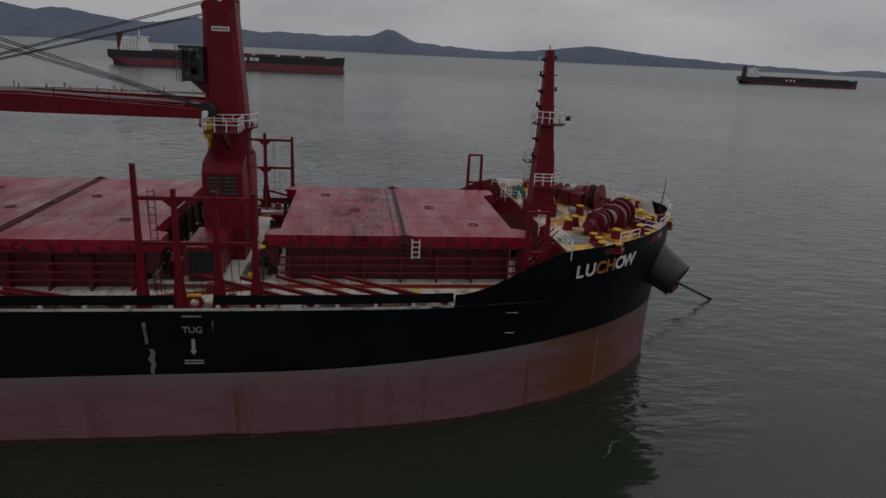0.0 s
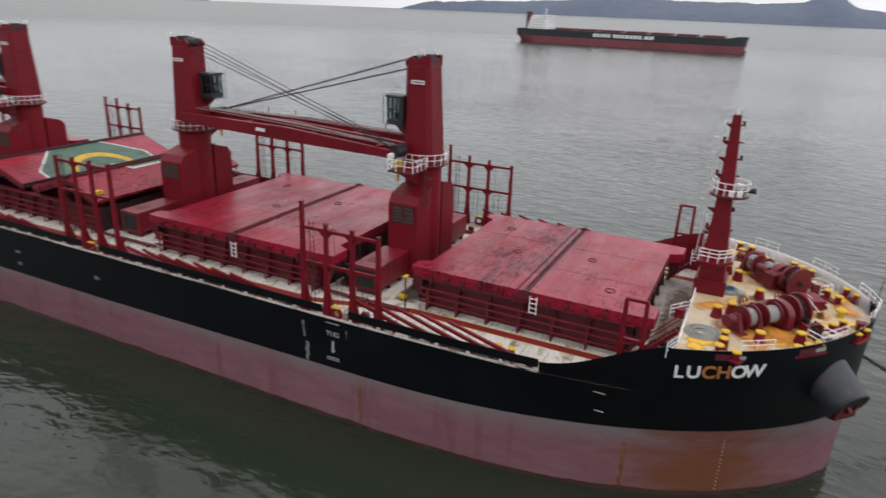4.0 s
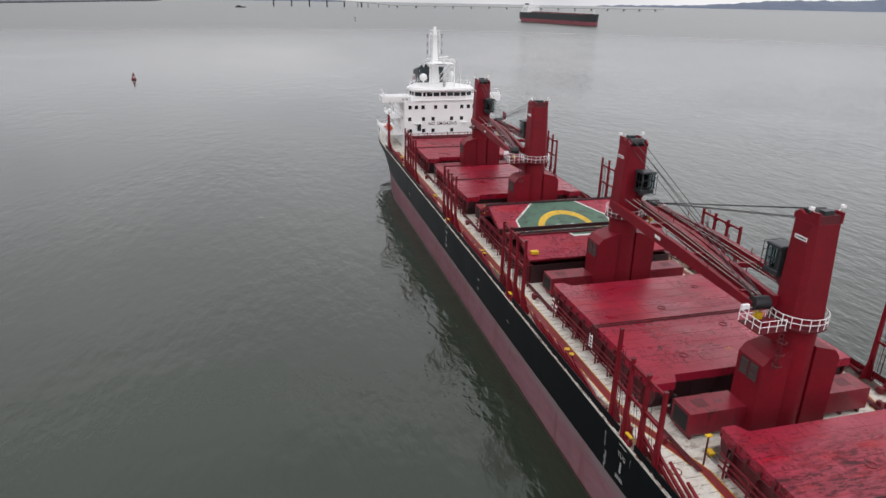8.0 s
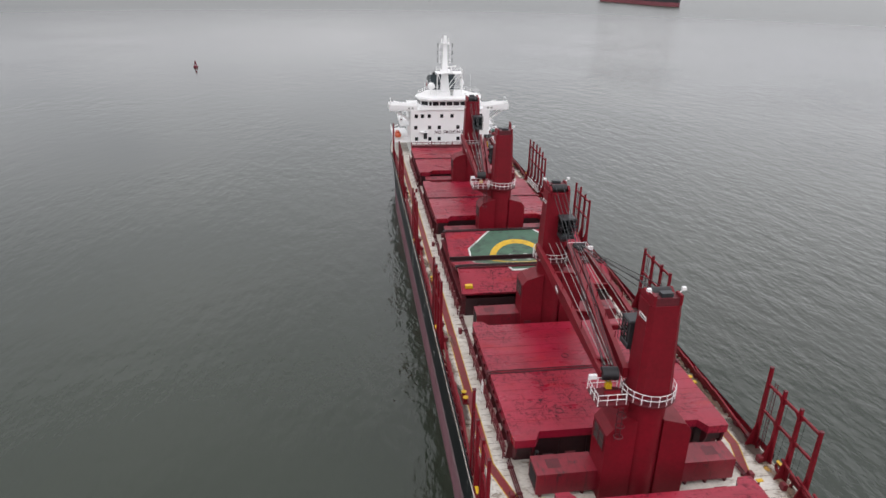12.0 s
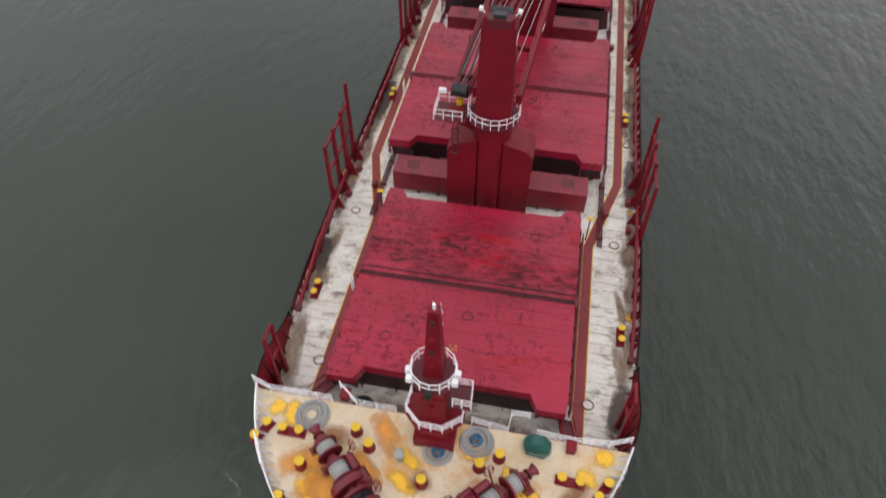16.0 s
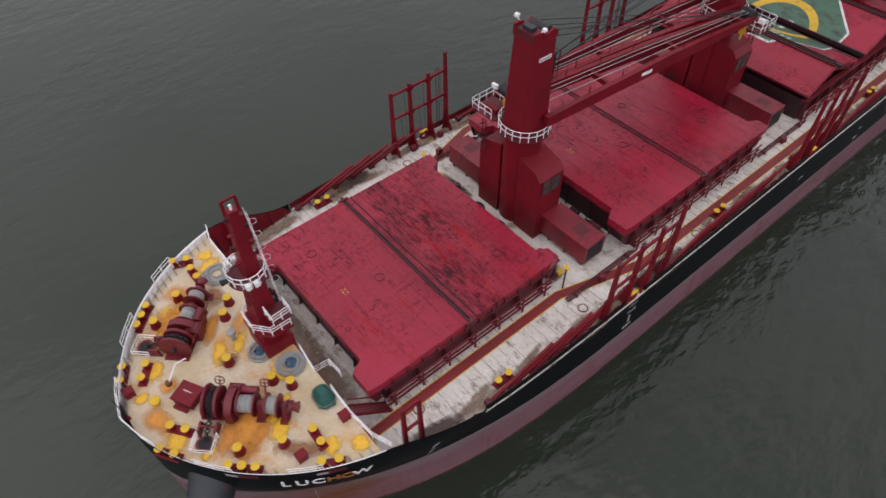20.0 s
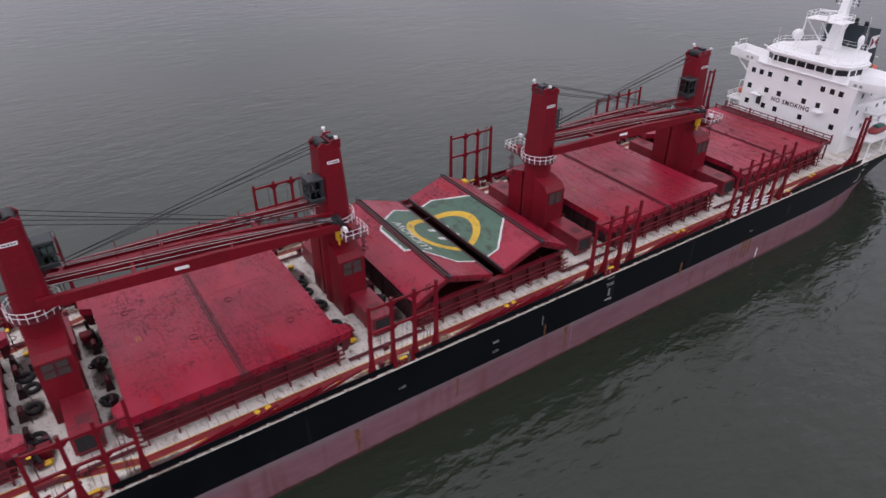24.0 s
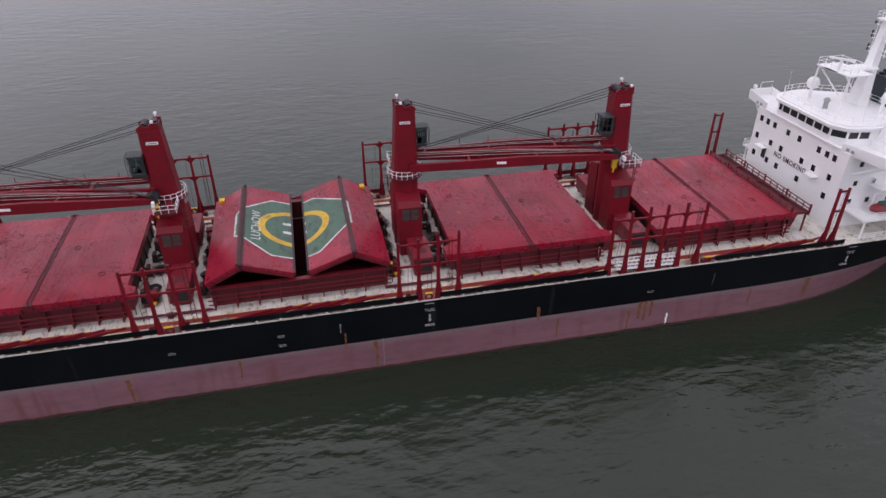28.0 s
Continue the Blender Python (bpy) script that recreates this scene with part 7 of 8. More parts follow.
# bridge windows
def window(parent, p, q, z0, z1, out, name="window"):
    """A glazed opening on the wall line p to q (x, y), with its frame."""
    p, q = Vector((*p, 0)), Vector((*q, 0))
    d = (q - p).normalized()
    nrm = Vector((d.y, -d.x, 0)) * out
    fr = Geo()
    w0, w1 = p - d * 0.08, q + d * 0.08
    def slabv(a, b, za, zb, o0, o1):
        return [a + nrm * o0 + Vector((0, 0, za)), b + nrm * o0 + Vector((0, 0, za)), b + nrm * o0 + Vector((0, 0, zb)), a + nrm * o0 + Vector((0, 0, zb)),
                a + nrm * o1 + Vector((0, 0, za)), b + nrm * o1 + Vector((0, 0, za)), b + nrm * o1 + Vector((0, 0, zb)), a + nrm * o1 + Vector((0, 0, zb))]
    faces = [(0, 3, 2, 1), (4, 5, 6, 7), (0, 1, 5, 4), (2, 3, 7, 6), (1, 2, 6, 5), (0, 4, 7, 3)]
    for a, b, za, zb in ((w0, w1, z1, z1 + 0.08), (w0, w1, z0 - 0.08, z0), (w0, p, z0, z1), (q, w1, z0, z1)):
        fr.add(slabv(a, b, za, zb, 0, 0.06), faces)
    f = part(name, fr, WHITE, parent)
    part("pane", Geo().add(slabv(p, q, z0, z1, 0.0, 0.02), faces), GLASS, f)


zb0, zb1 = 22.4 - D, 23.36 - D
for y0, y1 in ((-5.5, -4.75), (-4.6, -3.0), (-2.85, -1.25), (-1.1, 0.5), (0.65, 2.25), (2.4, 4.0), (4.15, 5.5)):
    window(acc, (F + 0.1, y0 + 0.05), (F + 0.1, y1 - 0.05), zb0, zb1, 1)
for s in (-1, 1):
    for (ax, ay), (bx, by), n in (((F + 0.1, 5.6), (F - 1.3, 7.4), 1), ((F - 1.3, 7.4), (21.6, 8.0), 2), ((20.2, 7.9), (18.6, 6.6), 1)):
        for k in range(n):
            f0, f1 = (k + 0.08) / n, (k + 0.92) / n
            window(acc, (ax + (bx - ax) * f0, s * (ay + (by - ay) * f0)), (ax + (bx - ax) * f1, s * (ay + (by - ay) * f1)), zb0, zb1, s)
for z, ys in ((19.75, (-8.7, -7.1, -5.4, -2.2, 0.4, 4.6, 6.3, 7.8)), (16.85, (-8.8, -5.3, -2.8, 2.0, 4.6, 7.9)), (13.95, (-8.6, -5.2, -2.8, 2.1, 7.9))):
    for y in ys:
        window(acc, (F, y - 0.42), (F, y + 0.42), z - 0.47 - D, z + 0.47 - D, 1)
for s in (-1, 1):
    for z in (19.6, 16.7, 13.8):
        for x in (23.5, 20.5, 17.0, 14.5):
            window(acc, (x + 0.35, s * 10.1), (x - 0.35, s * 10.1), z - 0.4 - D, z + 0.4 - D, s)
for y, z, wide in ((-6.7, 15.75, 2.0), (5.0, 15.9, 1.8)):
    part("awning", Geo().box(F, F + 1.1, y - wide / 2, y + wide / 2, z - D, z + 0.1 - D), WHITE, acc)
    part("awning_bracket", Geo().slab([(F, z - 0.6 - D), (F, z - D), (F + 0.9, z - D)], "y", y - 0.05, y + 0.05), WHITE, acc)
part("eyebrow", Geo().box(F - 0.3, F + 0.35, -8.2, 8.2, 21.35 - D, 21.5 - D), WHITE, acc)
for s in (-1, 1):
    for k in range(2):
        part("wing_port", Geo().box(F + 0.15, F + 0.19, s * (9.6 + 0.9 * k) - 0.25, s * (9.6 + 0.9 * k) + 0.25, 21.55 - D, 22.0 - D), ROPE, acc, "small grey square on the wing")
part("front_door", Geo().box(F, F + 0.05, -6.8, -5.9, 13.9 - D, 15.9 - D), CHARCOAL, acc)
o = part("no_smoking_lettering", text_mesh("NO SMOKING", 1.3, LETTERING, 0.012, 0.03, 1.2), LETTERING, acc, "dark lettering NO SMOKING")
o.matrix_basis = pose(F + 0.02, -0.3, 15.6 - D, 90, 0, 90) @ Matrix.Diagonal((0.78, 0.86, 1, 1))
roof_z = 24.35 - D
railing("rail", [(x, y, roof_z) for x, y in bridge_outline(F - 0.1, -0.25)], acc, closed=True, gap=1.6, bars=(0.55, 1.05), r=0.035)
MY = -0.35
part("radar_mast", Geo().beam((17.2, MY, roof_z), (16.9, MY, 30.2 - D), 2.3, 1.9, 1.4, 1.15).beam((16.9, MY, 30.2 - D), (16.5, MY, 38.4 - D), 1.4, 1.15, 0.7, 0.6), WHITE, acc)
part("crosstree", Geo().box(16.6, 23.6, MY - 1.3, MY + 1.3, 29.7 - D, 29.95 - D).box(19.6, 23.6, -3.2, 3.3, 29.75 - D, 29.9 - D), WHITE, acc)
railing("rail", [(23.5, -3.1, 29.95 - D), (23.5, 3.2, 29.95 - D), (19.7, 3.2, 29.95 - D), (19.7, -3.1, 29.95 - D)], acc, closed=True, gap=1.3, bars=(0.55, 1.0), r=0.035)
for s in (-1, 1):
    part("mast_leg", Geo().cyl((23.6, s * 3.2, roof_z), (23.2, s * 3.1, 29.7 - D), 0.13, n=8), WHITE, acc)
    part("mast_brace", Geo().cyl((23.2, s * 3.0, 29.7 - D), (20.2, MY + s * 0.7, roof_z + 1.2), 0.11, n=8), WHITE, acc)
    part("mast_brace", Geo().cyl((20.0, s * 2.6, 29.7 - D), (17.6, MY + s * 0.8, roof_z + 1.5), 0.11, n=8), WHITE, acc)
    for z_ in (31.7, 32.3, 33.6, 34.2, 35.5, 36.1):
        part("light_arm", Geo().box(16.55, 16.68, min(MY, MY + s * 1.95), max(MY, MY + s * 1.95), z_ - D, z_ + 0.05 - D), WHITE, acc)
        part("signal_light", Geo().cyl((16.62, MY + s * 1.9, z_ + 0.05 - D), (16.62, MY + s * 1.9, z_ + 0.45 - D), 0.13, n=8), CHARCOAL, acc)
    part("light_frame", Geo().cyl((16.62, MY + s * 1.35, 31.4 - D), (16.62, MY + s * 1.35, 36.6 - D), 0.04, n=5), WHITE, acc)
part("top_platform", Geo().box(15.9, 17.7, MY - 1.0, MY + 1.0, 36.5 - D, 36.6 - D), WHITE, acc)
railing("rail", [(17.6, MY - 0.95, 36.6 - D), (17.6, MY + 0.95, 36.6 - D), (16.0, MY + 0.95, 36.6 - D), (16.0, MY - 0.95, 36.6 - D)], acc, closed=True, gap=1.0, bars=(0.5, 0.9), r=0.028)
part("radar_scanner", Geo().box(-0.14, 0.14, -1.7, 1.7, 0, 0.26), WHITE, acc).matrix_basis = pose(22.9, 0.4, 31.4 - D, 0, 0, 35)
part("scanner_post", Geo().cyl((22.9, 0.4, 29.95 - D), (22.9, 0.4, 31.4 - D), 0.2, n=10), WHITE, acc)
for x, y, r in ((22.1, -4.5, 0.95), (17.2, 4.2, 0.5)):
    part("radome_post", Geo().cyl((x, y, roof_z), (x, y, roof_z + 1.4), 0.22, n=10), WHITE, acc)
    part("radome", Geo().lathe([(0.3 * r, roof_z + 1.3), (r * 0.8, roof_z + 1.6), (r, roof_z + 2.1), (r * 0.92, roof_z + 2.6), (r * 0.6, roof_z + 3.0), (0.15, roof_z + 3.15)], 18, (x, y)), WHITE, acc, "white satellite dome", smooth=True)
for x, y, hgt in ((24.5, -6.5, 3.6), (24.6, -3.0, 3.0), (19.4, 6.0, 5.0), (15.5, 4.0, 6.0), (22.4, 6.8, 2.6), (15.5, -4.0, 5.2)):
    part("whip_aerial", Geo().cyl((x, y, roof_z), (x + 0.3, y, roof_z + hgt), 0.035, 0.015, n=5), WHITE, acc)
part("magnetic_compass", Geo().lathe([(0.35, roof_z), (0.35, roof_z + 1.1), (0.5, roof_z + 1.3), (0.3, roof_z + 1.6)], 14, (23.5, 0.6)), ROPE, acc)
FUNNEL = surface("dark_blue_black_funnel_paint", (0.012, 0.024, 0.030), (0.018, 0.032, 0.040), 0.45, scale=0.8, spots=(0.008, 0.010, 0.011), spot_amount=0.45, spot_scale=0.5)
fun = part("funnel", Geo().add([(4.8, -4.2, 0), (13.4, -4.2, 0), (13.4, 2.9, 0), (4.8, 2.9, 0), (7.8, -4.0, 27.0 - D), (14.2, -4.0, 28.3 - D), (14.2, 2.7, 28.3 - D), (7.8, 2.7, 27.0 - D)],
                               [(0, 3, 2, 1), (4, 5, 6, 7), (0, 1, 5, 4), (1, 2, 6, 5), (2, 3, 7, 6), (3, 0, 4, 7)]), FUNNEL, acc, "dark blue-black funnel with a square emblem")
for x, y in ((13.2, -1.6), (13.2, 0.6), (11.2, 1.5), (9.9, -1.0), (11.6, -2.6)):
    part("exhaust_pipe", Geo().cyl((x, y, 26.6 - D), (x, y, 28.5 - D), 0.36, n=14), RUBBER, fun)
for s in (-1, 1):
    ye = 2.78 if s > 0 else -4.08
    part("emblem", Geo().box(7.9, 10.4, ye - 0.07, ye + 0.07, 23.8 - D, 26.0 - D), WHITE, fun, "white square emblem")
    for k in (-1, 1):
        part("emblem_wedge", Geo().slab([(9.15 + k * 1.15, 23.95 - D), (9.15 + k * 1.15, 25.85 - D), (9.15 + k * 0.12, 24.9 - D)], "y", ye + s * 0.08 - 0.02, ye + s * 0.08 + 0.02), PATH_RED, fun, "red emblem wedge")
# side decks and boats
for s in (-1, 1):
    part("boat_deck", Geo().box(8.0, 24.0, min(s * 10.1, s * 14.2), max(s * 10.1, s * 14.2), 12.6 - D, 12.85 - D), WHITE, acc)
    railing("rail", [(24.0, s * 10.3, 12.85 - D), (24.0, s * 14.1, 12.85 - D), (8.0, s * 14.1, 12.85 - D)], acc, gap=1.5, r=0.045)
    for x in (23.4, 18.5, 13.5, 9.0):
        part("deck_pillar", Geo().cyl((x, s * 13.8, 0), (x, s * 13.8, 12.6 - D), 0.14, n=8), WHITE, acc)
    part("boat_deck", Geo().box(9.0, 21.0, min(s * 10.1, s * 12.4), max(s * 10.1, s * 12.4), 16.2 - D, 16.4 - D), WHITE, acc)
    railing("rail", [(21.0, s * 10.3, 16.4 - D), (21.0, s * 12.3, 16.4 - D), (9.0, s * 12.3, 16.4 - D)], acc, gap=1.5, r=0.045)
    rail_thing([(25.0, s * 14.3, DECK_Z), (14.0, s * 14.2, DECK_Z), (4.0, s * 12.6, DECK_Z), (-3.0, s * 11.0, DECK_Z)], gap=1.8, r=0.045)


def boat(x, y, z, L, material, label, cover=None):
    t = thing("rescue_boat", pose(x, y, z), label, "boat", "ship's boats")
    g = Geo()
    n, m_ = 14, 10
    for i in range(n + 1):
        u = i / n * 2 - 1
        wv = 0.95 * (1 - abs(u) ** 2.6) ** 0.6 + 0.02
        for j in range(m_):
            a = 2 * math.pi * j / m_
            g.v.append((u * L / 2, wv * math.cos(a), 0.85 + (0.75 if math.sin(a) < 0 else 0.6) * math.sin(a) * (1 - abs(u) ** 3) ** 0.5))
    for i in range(n):
        for j in range(m_):
            a = i * m_ + j
            g.f.append((a, a + m_, i * m_ + m_ + (j + 1) % m_, i * m_ + (j + 1) % m_))
    part("boat_hull", g, material, t, smooth=True)
    part("canopy", Geo().chamfer(-L * 0.2, L * 0.2, -0.5, 0.5, 1.35, 1.75, 0.15), cover or material, t)
    for xx in (-L * 0.3, L * 0.3):
        part("davit_arm", Geo().pipe([(xx, -0.9, 0), (xx, -0.9, 2.6), (xx, 0.3, 3.1)], 0.1), WHITE, t)
        part("cradle", Geo().box(xx - 0.1, xx + 0.1, -0.6, 0.6, 0, 0.25), WHITE, t)
    return t


boat(19.5, -13.0, 12.9, 5.0, ORANGE, "orange rescue boat in a white davit")
boat(19.5, 12.6, 12.9, 5.2, PATH_RED, "red work boat with a green and white cover in a davit", TARP)
for s in (-1, 1):
    t = thing("raft_davit", pose(15.8, s * 11.4, 16.4), "white bent davit arm over the boat deck", "davit", "raft davits")
    part("post", Geo().cyl((0, 0, 0), (0, 0, 3.6), 0.2, 0.16, n=10), WHITE, t)
    part("arm", Geo().pipe([(0, 0, 3.5), (0.2, s * 0.6, 5.0), (0.3, s * 2.4, 5.4)], 0.13), WHITE, t)
    part("raft_canister", Geo().cyl((-2.6, 0.2 * s, 0.75), (-1.0, 0.2 * s, 0.75), 0.45, n=14), WHITE, t)
    part("cradle", Geo().box(-2.3, -1.3, 0.2 * s - 0.35, 0.2 * s + 0.35, 0, 0.34), DARKRED, t)
boat(2.0, 0.0, 17.1, 8.0, ORANGE, "orange enclosed lifeboat at the stern")

# catwalk abaft the last hatch
cat = thing("catwalk", pose(31.35, 0, DECK_Z), "red steel catwalk with rails across the deck", "catwalk")
part("walk_plate", Geo().box(-1.45, 1.45, -10.4, 10.4, 3.1, 3.2), DARKRED, cat)
for x in (-1.5, 1.5):
    part("side_beam", Geo().box(x - 0.07, x + 0.07, -10.4, 10.4, 2.78, 3.3), MIDRED, cat)
    part("pipe_rail", Geo().cyl((x * 0.6, -10.2, 3.55), (x * 0.6, 10.2, 3.55), 0.16, n=10), DARKRED, cat)
for y in (-10.3, -5.2, 0.0, 5.2, 10.3):
    part("rail_frame", Geo().box(-1.6, -1.4, y - 0.11, y + 0.11, 3.2, 4.45).box(1.4, 1.6, y - 0.11, y + 0.11, 3.2, 4.45).box(-1.4, 1.4, y - 0.09, y + 0.09, 3.3, 3.5), MIDRED, cat)
for x in (-1.45, 1.45):
    railing("rail", [(x, -10.4, 3.2), (x, 10.4, 3.2)], cat, gap=1.5, bars=(0.55, 1.05), material=MIDRED, r=0.085)
for y in (-10, -6, -2, 2, 6, 10):
    part("cross_bearer", Geo().box(-1.4, 1.4, y - 0.1, y + 0.1, 2.9, 3.1), DARKRED, cat)
    for x in (-1.3, 1.3):
        part("leg", Geo().box(x - 0.1, x + 0.1, y - 0.1, y + 0.1, 0, 2.9), MIDRED, cat)

# gangway stowed on the port side
gw = thing("accommodation_ladder", pose(57.0, 14.3, DECK_Z + 0.6), "white aluminium gangway stowed at the deck edge", "gangway")
for z in (0, 0.55, 1.1):
    for y in (-0.4, 0.4):
        part("gangway_rail", Geo().beam((-4.4, y, z), (4.2, y, z + 0.25), 0.09, 0.14 if z else 0.28), WHITE, gw)
part("gangway_deck", Geo().beam((-4.4, 0, 0), (4.2, 0, 0.25), 0.75, 0.06), ROPE, gw)
for i in range(14):
    x = -4.3 + 8.4 * i / 13
    for y in (-0.4, 0.4):
        part("gangway_post", Geo().box(x - 0.035, x + 0.035, y - 0.035, y + 0.035, 0.02 * i, 1.1 + 0.02 * i), WHITE, gw)
for x in (-3.5, 0.0, 3.5):
    part("gangway_cradle", Geo().box(x - 0.15, x + 0.15, -0.35, 0.35, -0.6, 0.0), RED, gw)

# ---------------------------------------------------------------- other ships at anchor, buoy, far shores
FAR_HULL = surface("far_black_hull", (0.022, 0.028, 0.03), (0.03, 0.035, 0.038), 0.5, scale=0.2)
# red paled towards magenta: the haze of distance is put into the colour
FAR_HAZED_RED = surface("far_red_bottom_hazed", (0.27, 0.075, 0.09), (0.22, 0.06, 0.075), 0.7, scale=0.15)
FAR_BROWN = surface("far_rust_hatches", (0.16, 0.04, 0.04), (0.12, 0.03, 0.03), 0.6, scale=0.3)


def far_ship(x, y, rz, L, B, boot, top, hatches, bottom, label, lettering=None, cranes=0):
    """A moored bulk carrier seen far off; bow along local +x, stern at x = 0."""
    t = thing("cargo_ship", pose(x, y, 0, 0, 0, rz), label, "cargo ship", "anchored ships")

    def hb(u, z):
        w = B / 2 * (1 - max(0, (u - 0.86) / 0.14) ** 2.2) ** 0.6 * (1 - 0.35 * max(0, (0.1 - u) / 0.1) ** 2)
        return w

    for nm, z0, z1, mt in (("bottom_plating", -1.5, boot, bottom), ("topside_plating", boot, top, FAR_HULL)):
        g = Geo()
        us = [i / 60 for i in range(53)] + [0.867 + 0.133 * (1 - (1 - i / 16) ** 2) for i in range(17)]
        for s in (-1, 1):
            b0 = len(g.v)
            for u in us:
                for z in (z0, z1):
                    flare = 0.03 * L * max(0, (u - 0.93) / 0.07) * (z / top)
                    rise = 0 if z < top else 1.8 * smooth01((u - 0.93) / 0.04)
                    cut = 0.05 * L * (1 - u / 0.12) if (u < 0.12 and z < boot * 0.5) else 0
                    g.v.append((u * L * 0.985 + flare * 0.35 + cut, s * hb(u, z), z + rise))
            for i in range(len(us) - 1):
                a = b0 + 2 * i
                g.f.append((a, a + 2, a + 3, a + 1))
        m_ = 2 * len(us)
        g.f.append((0, 1, m_ + 1, m_))
        if z1 == top:
            for i in range(len(us) - 1):
                g.f.append((2 * i + 1, 2 * i + 3, m_ + 2 * i + 3, m_ + 2 * i + 1))
        part(nm, g, mt, t, smooth=False)
    part("bulbous_bow", Geo().lathe([(0.2, -1.0), (1.8, 0.5), (2.2, 2.2), (1.2, 3.6), (0.1, 4.0)], 14, (L * 0.985, 0)), bottom, t, smooth=True)
    part("rudder", Geo().box(1.0, 5.5, -0.4, 0.4, -1, boot * 0.8), bottom, t)
    x0_, x1_ = L * 0.175, L * 0.92
    for i in range(hatches):
        a = x0_ + (x1_ - x0_) * i / hatches
        part("hatch_cover", Geo().chamfer(a + 1.5, a + (x1_ - x0_) / hatches - 3.5, -B * 0.3, B * 0.3, top, top + 2.0, 0.3), FAR_BROWN, t)
    for i in range(cranes):
        a = x0_ + (x1_ - x0_) * (i + 1) / (cranes + 1)
        part("deck_crane", Geo().cyl((a, 0, top), (a, 0, top + 11), 1.4, 1.1, n=10).beam((a, 0, top + 8), (a + 22, 0, top + 9), 1.0, 1.0), FAR_BROWN, t)
    hx = L * 0.055
    for k in range(5):
        part("house_tier", Geo().box(hx + 0.6 * k, L * 0.145 - 0.4 * k, -B * 0.42 + 0.8 * k, B * 0.42 - 0.8 * k, top + 2.7 * k, top + 2.7 * (k + 1)), WHITE, t)
        g = Geo()
        for yy in range(-3, 4):
            part("house_window", Geo().box(L * 0.145 - 0.4 * k, L * 0.145 - 0.4 * k + 0.08, yy * B * 0.09 - 0.5, yy * B * 0.09 + 0.5, top + 2.7 * k + 1.1, top + 2.7 * k + 2.0), GLASS, t)
            if k < 4 and abs(yy) < 3:
                for s in (-1, 1):
                    ys = s * (B * 0.42 - 0.8 * k)
                    part("house_window", Geo().box(hx + L * 0.042 + yy * L * 0.013 - 0.5, hx + L * 0.042 + yy * L * 0.013 + 0.5, ys - 0.08, ys + 0.08, top + 2.7 * k + 1.1, top + 2.7 * k + 2.0), GLASS, t)
    part("bridge_wing", Geo().box(L * 0.125, L * 0.14, -B * 0.5, B * 0.5, top + 13.0, top + 14.2), WHITE, t)
    part("funnel", Geo().chamfer(hx - 6, hx - 0.5, -3, 3, top, top + 15.5, 0.6), FAR_BROWN if lettering else FAR_HULL, t)
    part("funnel_top", Geo().box(hx - 6, hx - 0.5, -3, 3, top + 15.5, top + 17.2), FAR_HULL, t)
    part("radar_mast", Geo().beam((L * 0.12, 0, top + 13.5), (L * 0.12, 0, top + 22), 1.0, 1.0, 0.4, 0.4), WHITE, t)
    part("foremast", Geo().beam((L * 0.955, 0, top + 1.5), (L * 0.955, 0, top + 10), 0.7, 0.7, 0.3, 0.3), WHITE, t)
    if lettering:
        for s in (-1, 1):
            for k, w in enumerate(lettering):
                xa = L * 0.365 + sum(lettering[:k]) + 2.2 * k
                m_ = max(1, round(w / 4.2))
                for i in range(m_):
                    part("lettering_bar", Geo().box(xa + w * i / m_ + 0.45, xa + w * (i + 1) / m_ - 0.45, s * (B / 2 + 0.04) - 0.05, s * (B / 2 + 0.04) + 0.05, boot + 1.9, top - 1.7), WHITE, t, "white company lettering bar")
    return t


far_ship(-95.0, 690.0, 0.0, 240.0, 36.0, 7.2, 14.2, 7, FAR_HAZED_RED, "black and red bulk carrier lying at anchor far off", (19.0, 30.0, 10.0))
far_ship(808.0, 1040.0, -12.0, 198.0, 31.0, 5.0, 11.5, 5, FAR_BROWN, "dark bulk carrier with white house lying far off", (4.0, 4.0, 4.0))
far_ship(-1222.0, 503.0, 12.5, 243.0, 36.0, 7.0, 18.5, 7, FAR_HAZED_RED, "black and red bulk carrier anchored astern", None)

buoy = thing("channel_buoy", pose(-214.0, -113.0, 0), "red floating channel buoy with a lattice tower", "buoy")
BUOY_RED = surface("buoy_red", (0.20, 0.022, 0.040), (0.15, 0.018, 0.032), 0.5)
part("float_body", Geo().lathe([(1.0, -0.6), (1.25, 0.0), (1.25, 0.7), (0.9, 1.0)], 18), BUOY_RED, buoy, smooth=True)
for k in range(4):
    a = math.pi / 4 + math.pi / 2 * k
    part("tower_leg", Geo().cyl((0.85 * math.cos(a), 0.85 * math.sin(a), 0.9), (0.35 * math.cos(a), 0.35 * math.sin(a), 3.2), 0.09, n=6), BUOY_RED, buoy)
part("tower_panel", Geo().lathe([(0.62, 1.7), (0.5, 3.0)], 8), BUOY_RED, buoy)
part("lantern", Geo().lathe([(0.25, 3.2), (0.25, 3.7), (0.1, 3.9)], 10), BUOY_RED, buoy, smooth=True)
pole = thing("marker_pile", pose(-1069.0, 120.0, 0), "grey steel marker pile standing in the river", "marker pile")
part("pile", Geo().cyl((0, 0, -2), (0, 0, 6.5), 0.6, 0.55, n=12), ROPE, pole)
part("cap", Geo().lathe([(0.9, 6.5), (0.9, 7.0), (0.2, 8.5)], 12), FUNNEL, pole)

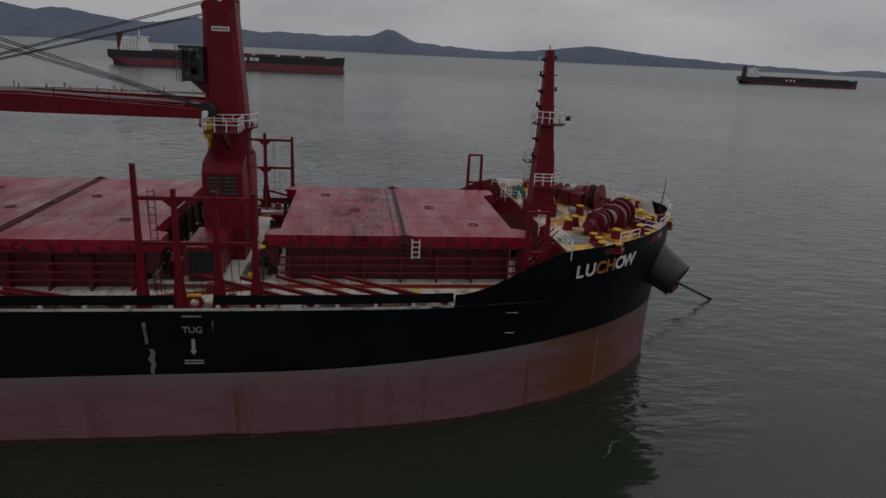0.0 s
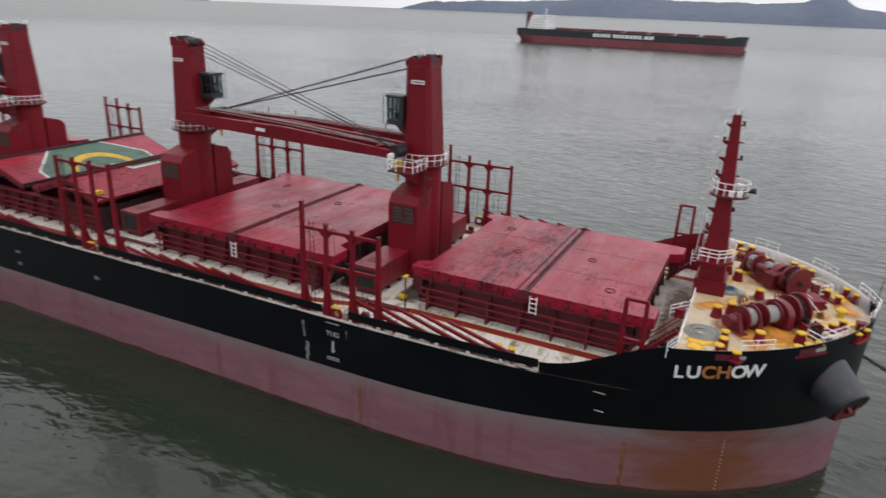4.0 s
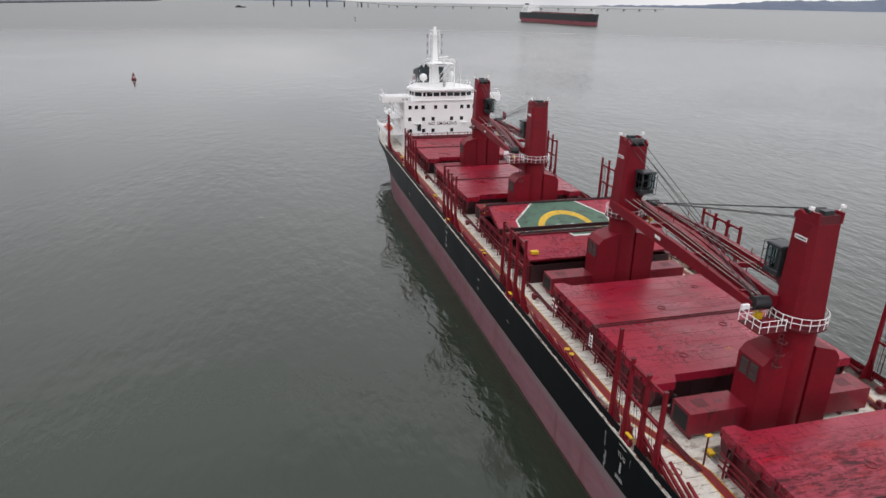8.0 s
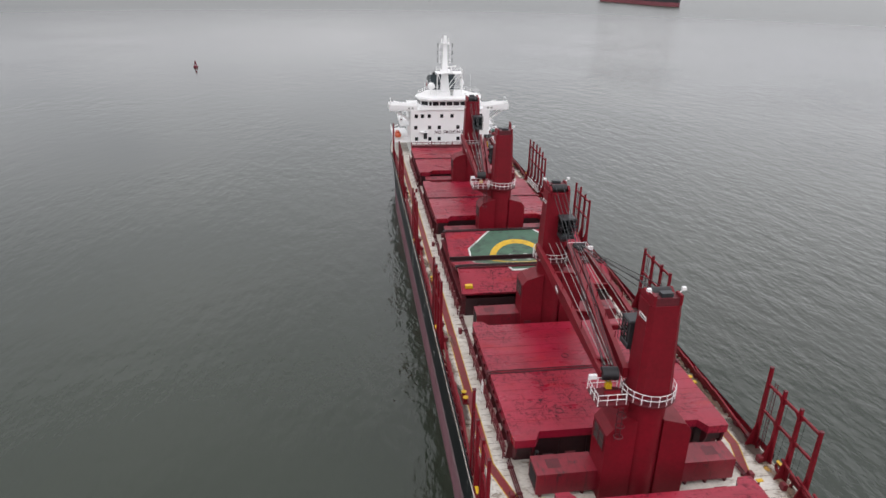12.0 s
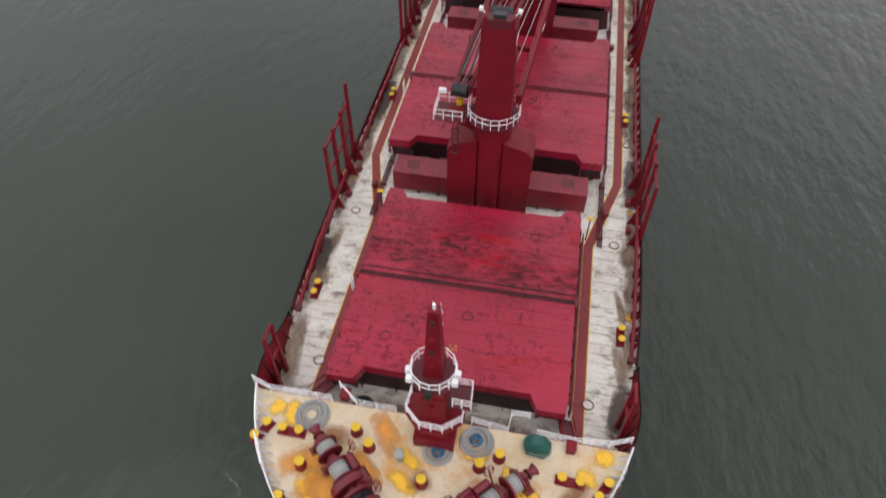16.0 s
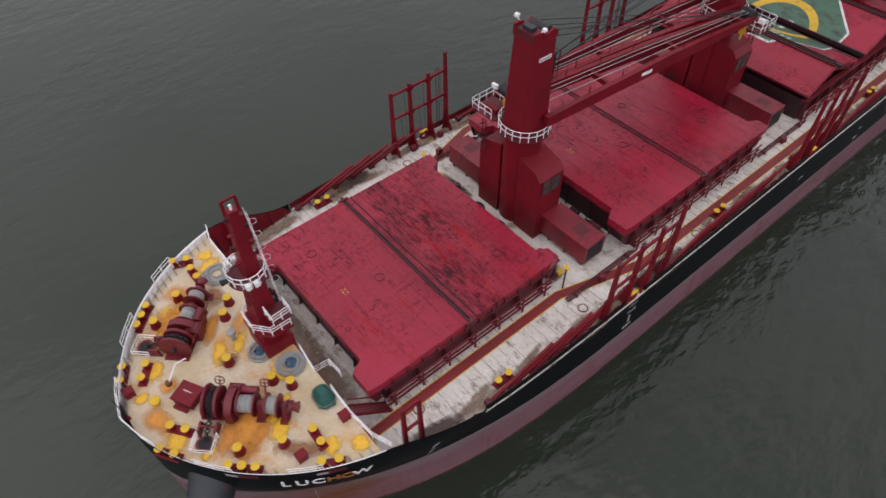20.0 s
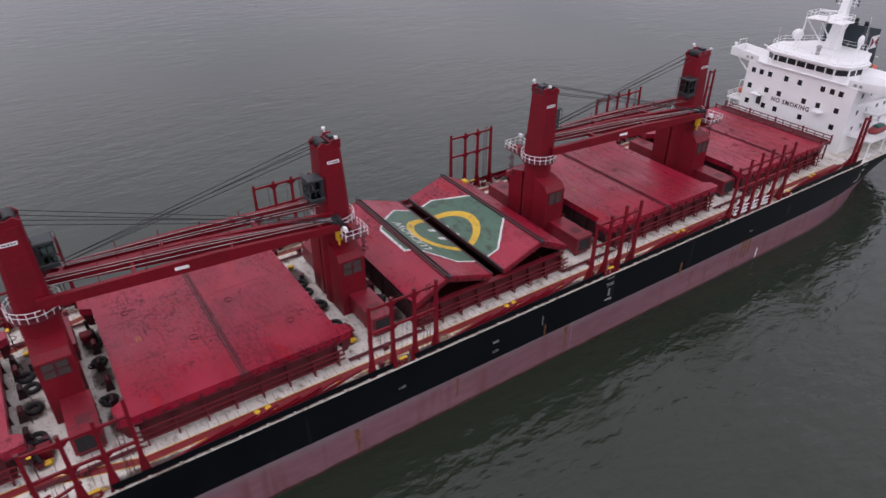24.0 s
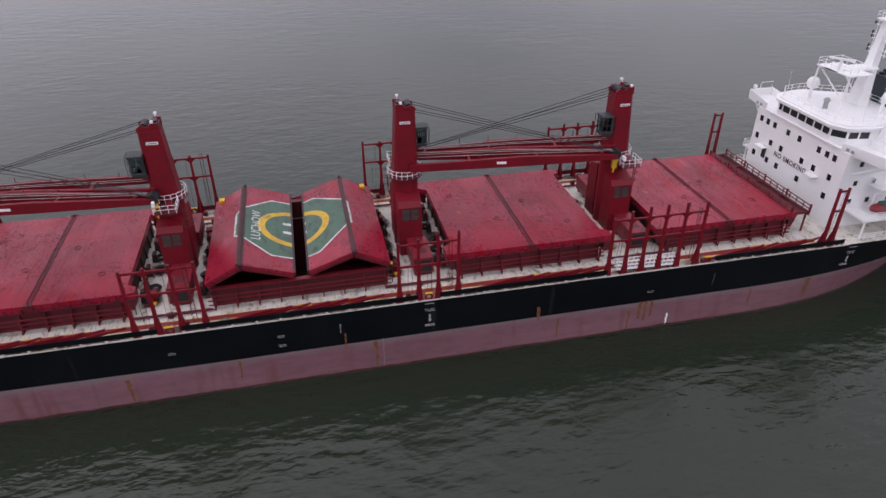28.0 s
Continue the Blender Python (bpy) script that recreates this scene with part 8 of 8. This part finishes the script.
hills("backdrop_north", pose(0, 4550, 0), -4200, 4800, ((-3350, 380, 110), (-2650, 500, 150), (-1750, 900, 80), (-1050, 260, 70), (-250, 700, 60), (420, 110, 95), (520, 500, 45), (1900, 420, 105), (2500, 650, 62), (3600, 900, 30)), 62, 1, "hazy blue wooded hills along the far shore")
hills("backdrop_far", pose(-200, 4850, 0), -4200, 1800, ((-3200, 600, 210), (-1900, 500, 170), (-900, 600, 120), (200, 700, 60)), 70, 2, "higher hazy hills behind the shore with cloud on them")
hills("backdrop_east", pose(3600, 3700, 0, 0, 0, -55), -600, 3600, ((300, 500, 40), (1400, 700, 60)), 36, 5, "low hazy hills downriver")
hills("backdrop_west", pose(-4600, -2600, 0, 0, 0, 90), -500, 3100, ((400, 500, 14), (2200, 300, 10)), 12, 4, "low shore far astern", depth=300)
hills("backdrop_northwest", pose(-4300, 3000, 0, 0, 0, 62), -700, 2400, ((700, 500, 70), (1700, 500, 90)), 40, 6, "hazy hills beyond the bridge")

# long low bridge far astern
br = thing("road_bridge", pose(-2600, -200, 0, 0, 0, 90), "long low road bridge on piers far across the river", "bridge")
part("causeway_deck", Geo().box(680, 1900, -6, 6, 8.0, 10.0), ROPE, br)
part("ramp_deck", Geo().beam((680, 0, 9.0), (480, 0, 24.0), 12, 2.0), ROPE, br)
part("high_deck", Geo().beam((480, 0, 24.0), (-150, 0, 46.0), 12, 2.4), ROPE, br)
low = Geo().box(-1.6, 1.6, -4.5, 4.5, -1, 8.0).mesh("pier", ROPE)
for i in range(16):
    o = part("pier", low, ROPE, br)
    o.matrix_basis = pose(690 + 78 * i, 0, 0)
for i in range(6):
    part("tall_pier", Geo().box(205 + 68 * i - 2.4, 205 + 68 * i + 2.4, -4, 4, -1, 32.0 - 2.4 * i), STEEL, br)
for i in range(4):
    part("ramp_pier", Geo().box(530 + 42 * i - 1.4, 530 + 42 * i + 1.4, -4, 4, -1, 18.6 - 3.1 * i), ROPE, br)

# low waterfront with sheds far astern
SHED = surface("far_shed_walls", (0.42, 0.43, 0.46), (0.30, 0.32, 0.36), 0.8, scale=0.05)
QUAY = surface("far_dark_quay", (0.07, 0.08, 0.10), (0.10, 0.11, 0.13), 0.9, scale=0.05)
part("quay", Geo().prism([(-2280, -1500), (-2290, -930), (-2700, -790), (-3400, -640), (-3420, -560), (-3900, -560), (-3900, -1500)], -1.0, 4.0), QUAY)
tagged(bpy.data.objects["quay"], "low dark waterfront far across the river", "waterfront", kind="structure")
shed_rnd = random.Random(4)
for i in range(14):
    f = i / 13
    x, y = -2360 - 1000 * f + shed_rnd.uniform(-15, 15), -960 + 330 * f
    w_, d_, h_ = shed_rnd.uniform(14, 30), shed_rnd.uniform(14, 24), shed_rnd.uniform(5, 11)
    t = thing("warehouse", pose(x - 30, y - 30, 4.0, 0, 0, 70 + shed_rnd.uniform(-6, 6)), "pale warehouse on the far waterfront", "warehouse", "far warehouses")
    part("walls", Geo().box(-w_, w_, -d_, d_, 0, h_), SHED, t)
    part("roof", Geo().slab([(-d_ - 0.6, h_), (d_ + 0.6, h_), (0, h_ + 3.0)], "x", -w_ - 0.6, w_ + 0.6), QUAY if i % 3 else SHED, t)
launch = thing("work_launch", pose(-2250, -110, 0), "small dark work launch far across the river", "boat")
part("launch_hull", Geo().prism([(-4, -16), (4, -16), (5, 6), (0, 18), (-5, 6)], -0.5, 3.0), CHARCOAL, launch)
part("launch_cabin", Geo().chamfer(-3, 3, -10, 2, 3.0, 6.5, 0.3), STEEL, launch)


def motions():
    """Nothing but the camera moves: the ships lie at anchor."""


motions()
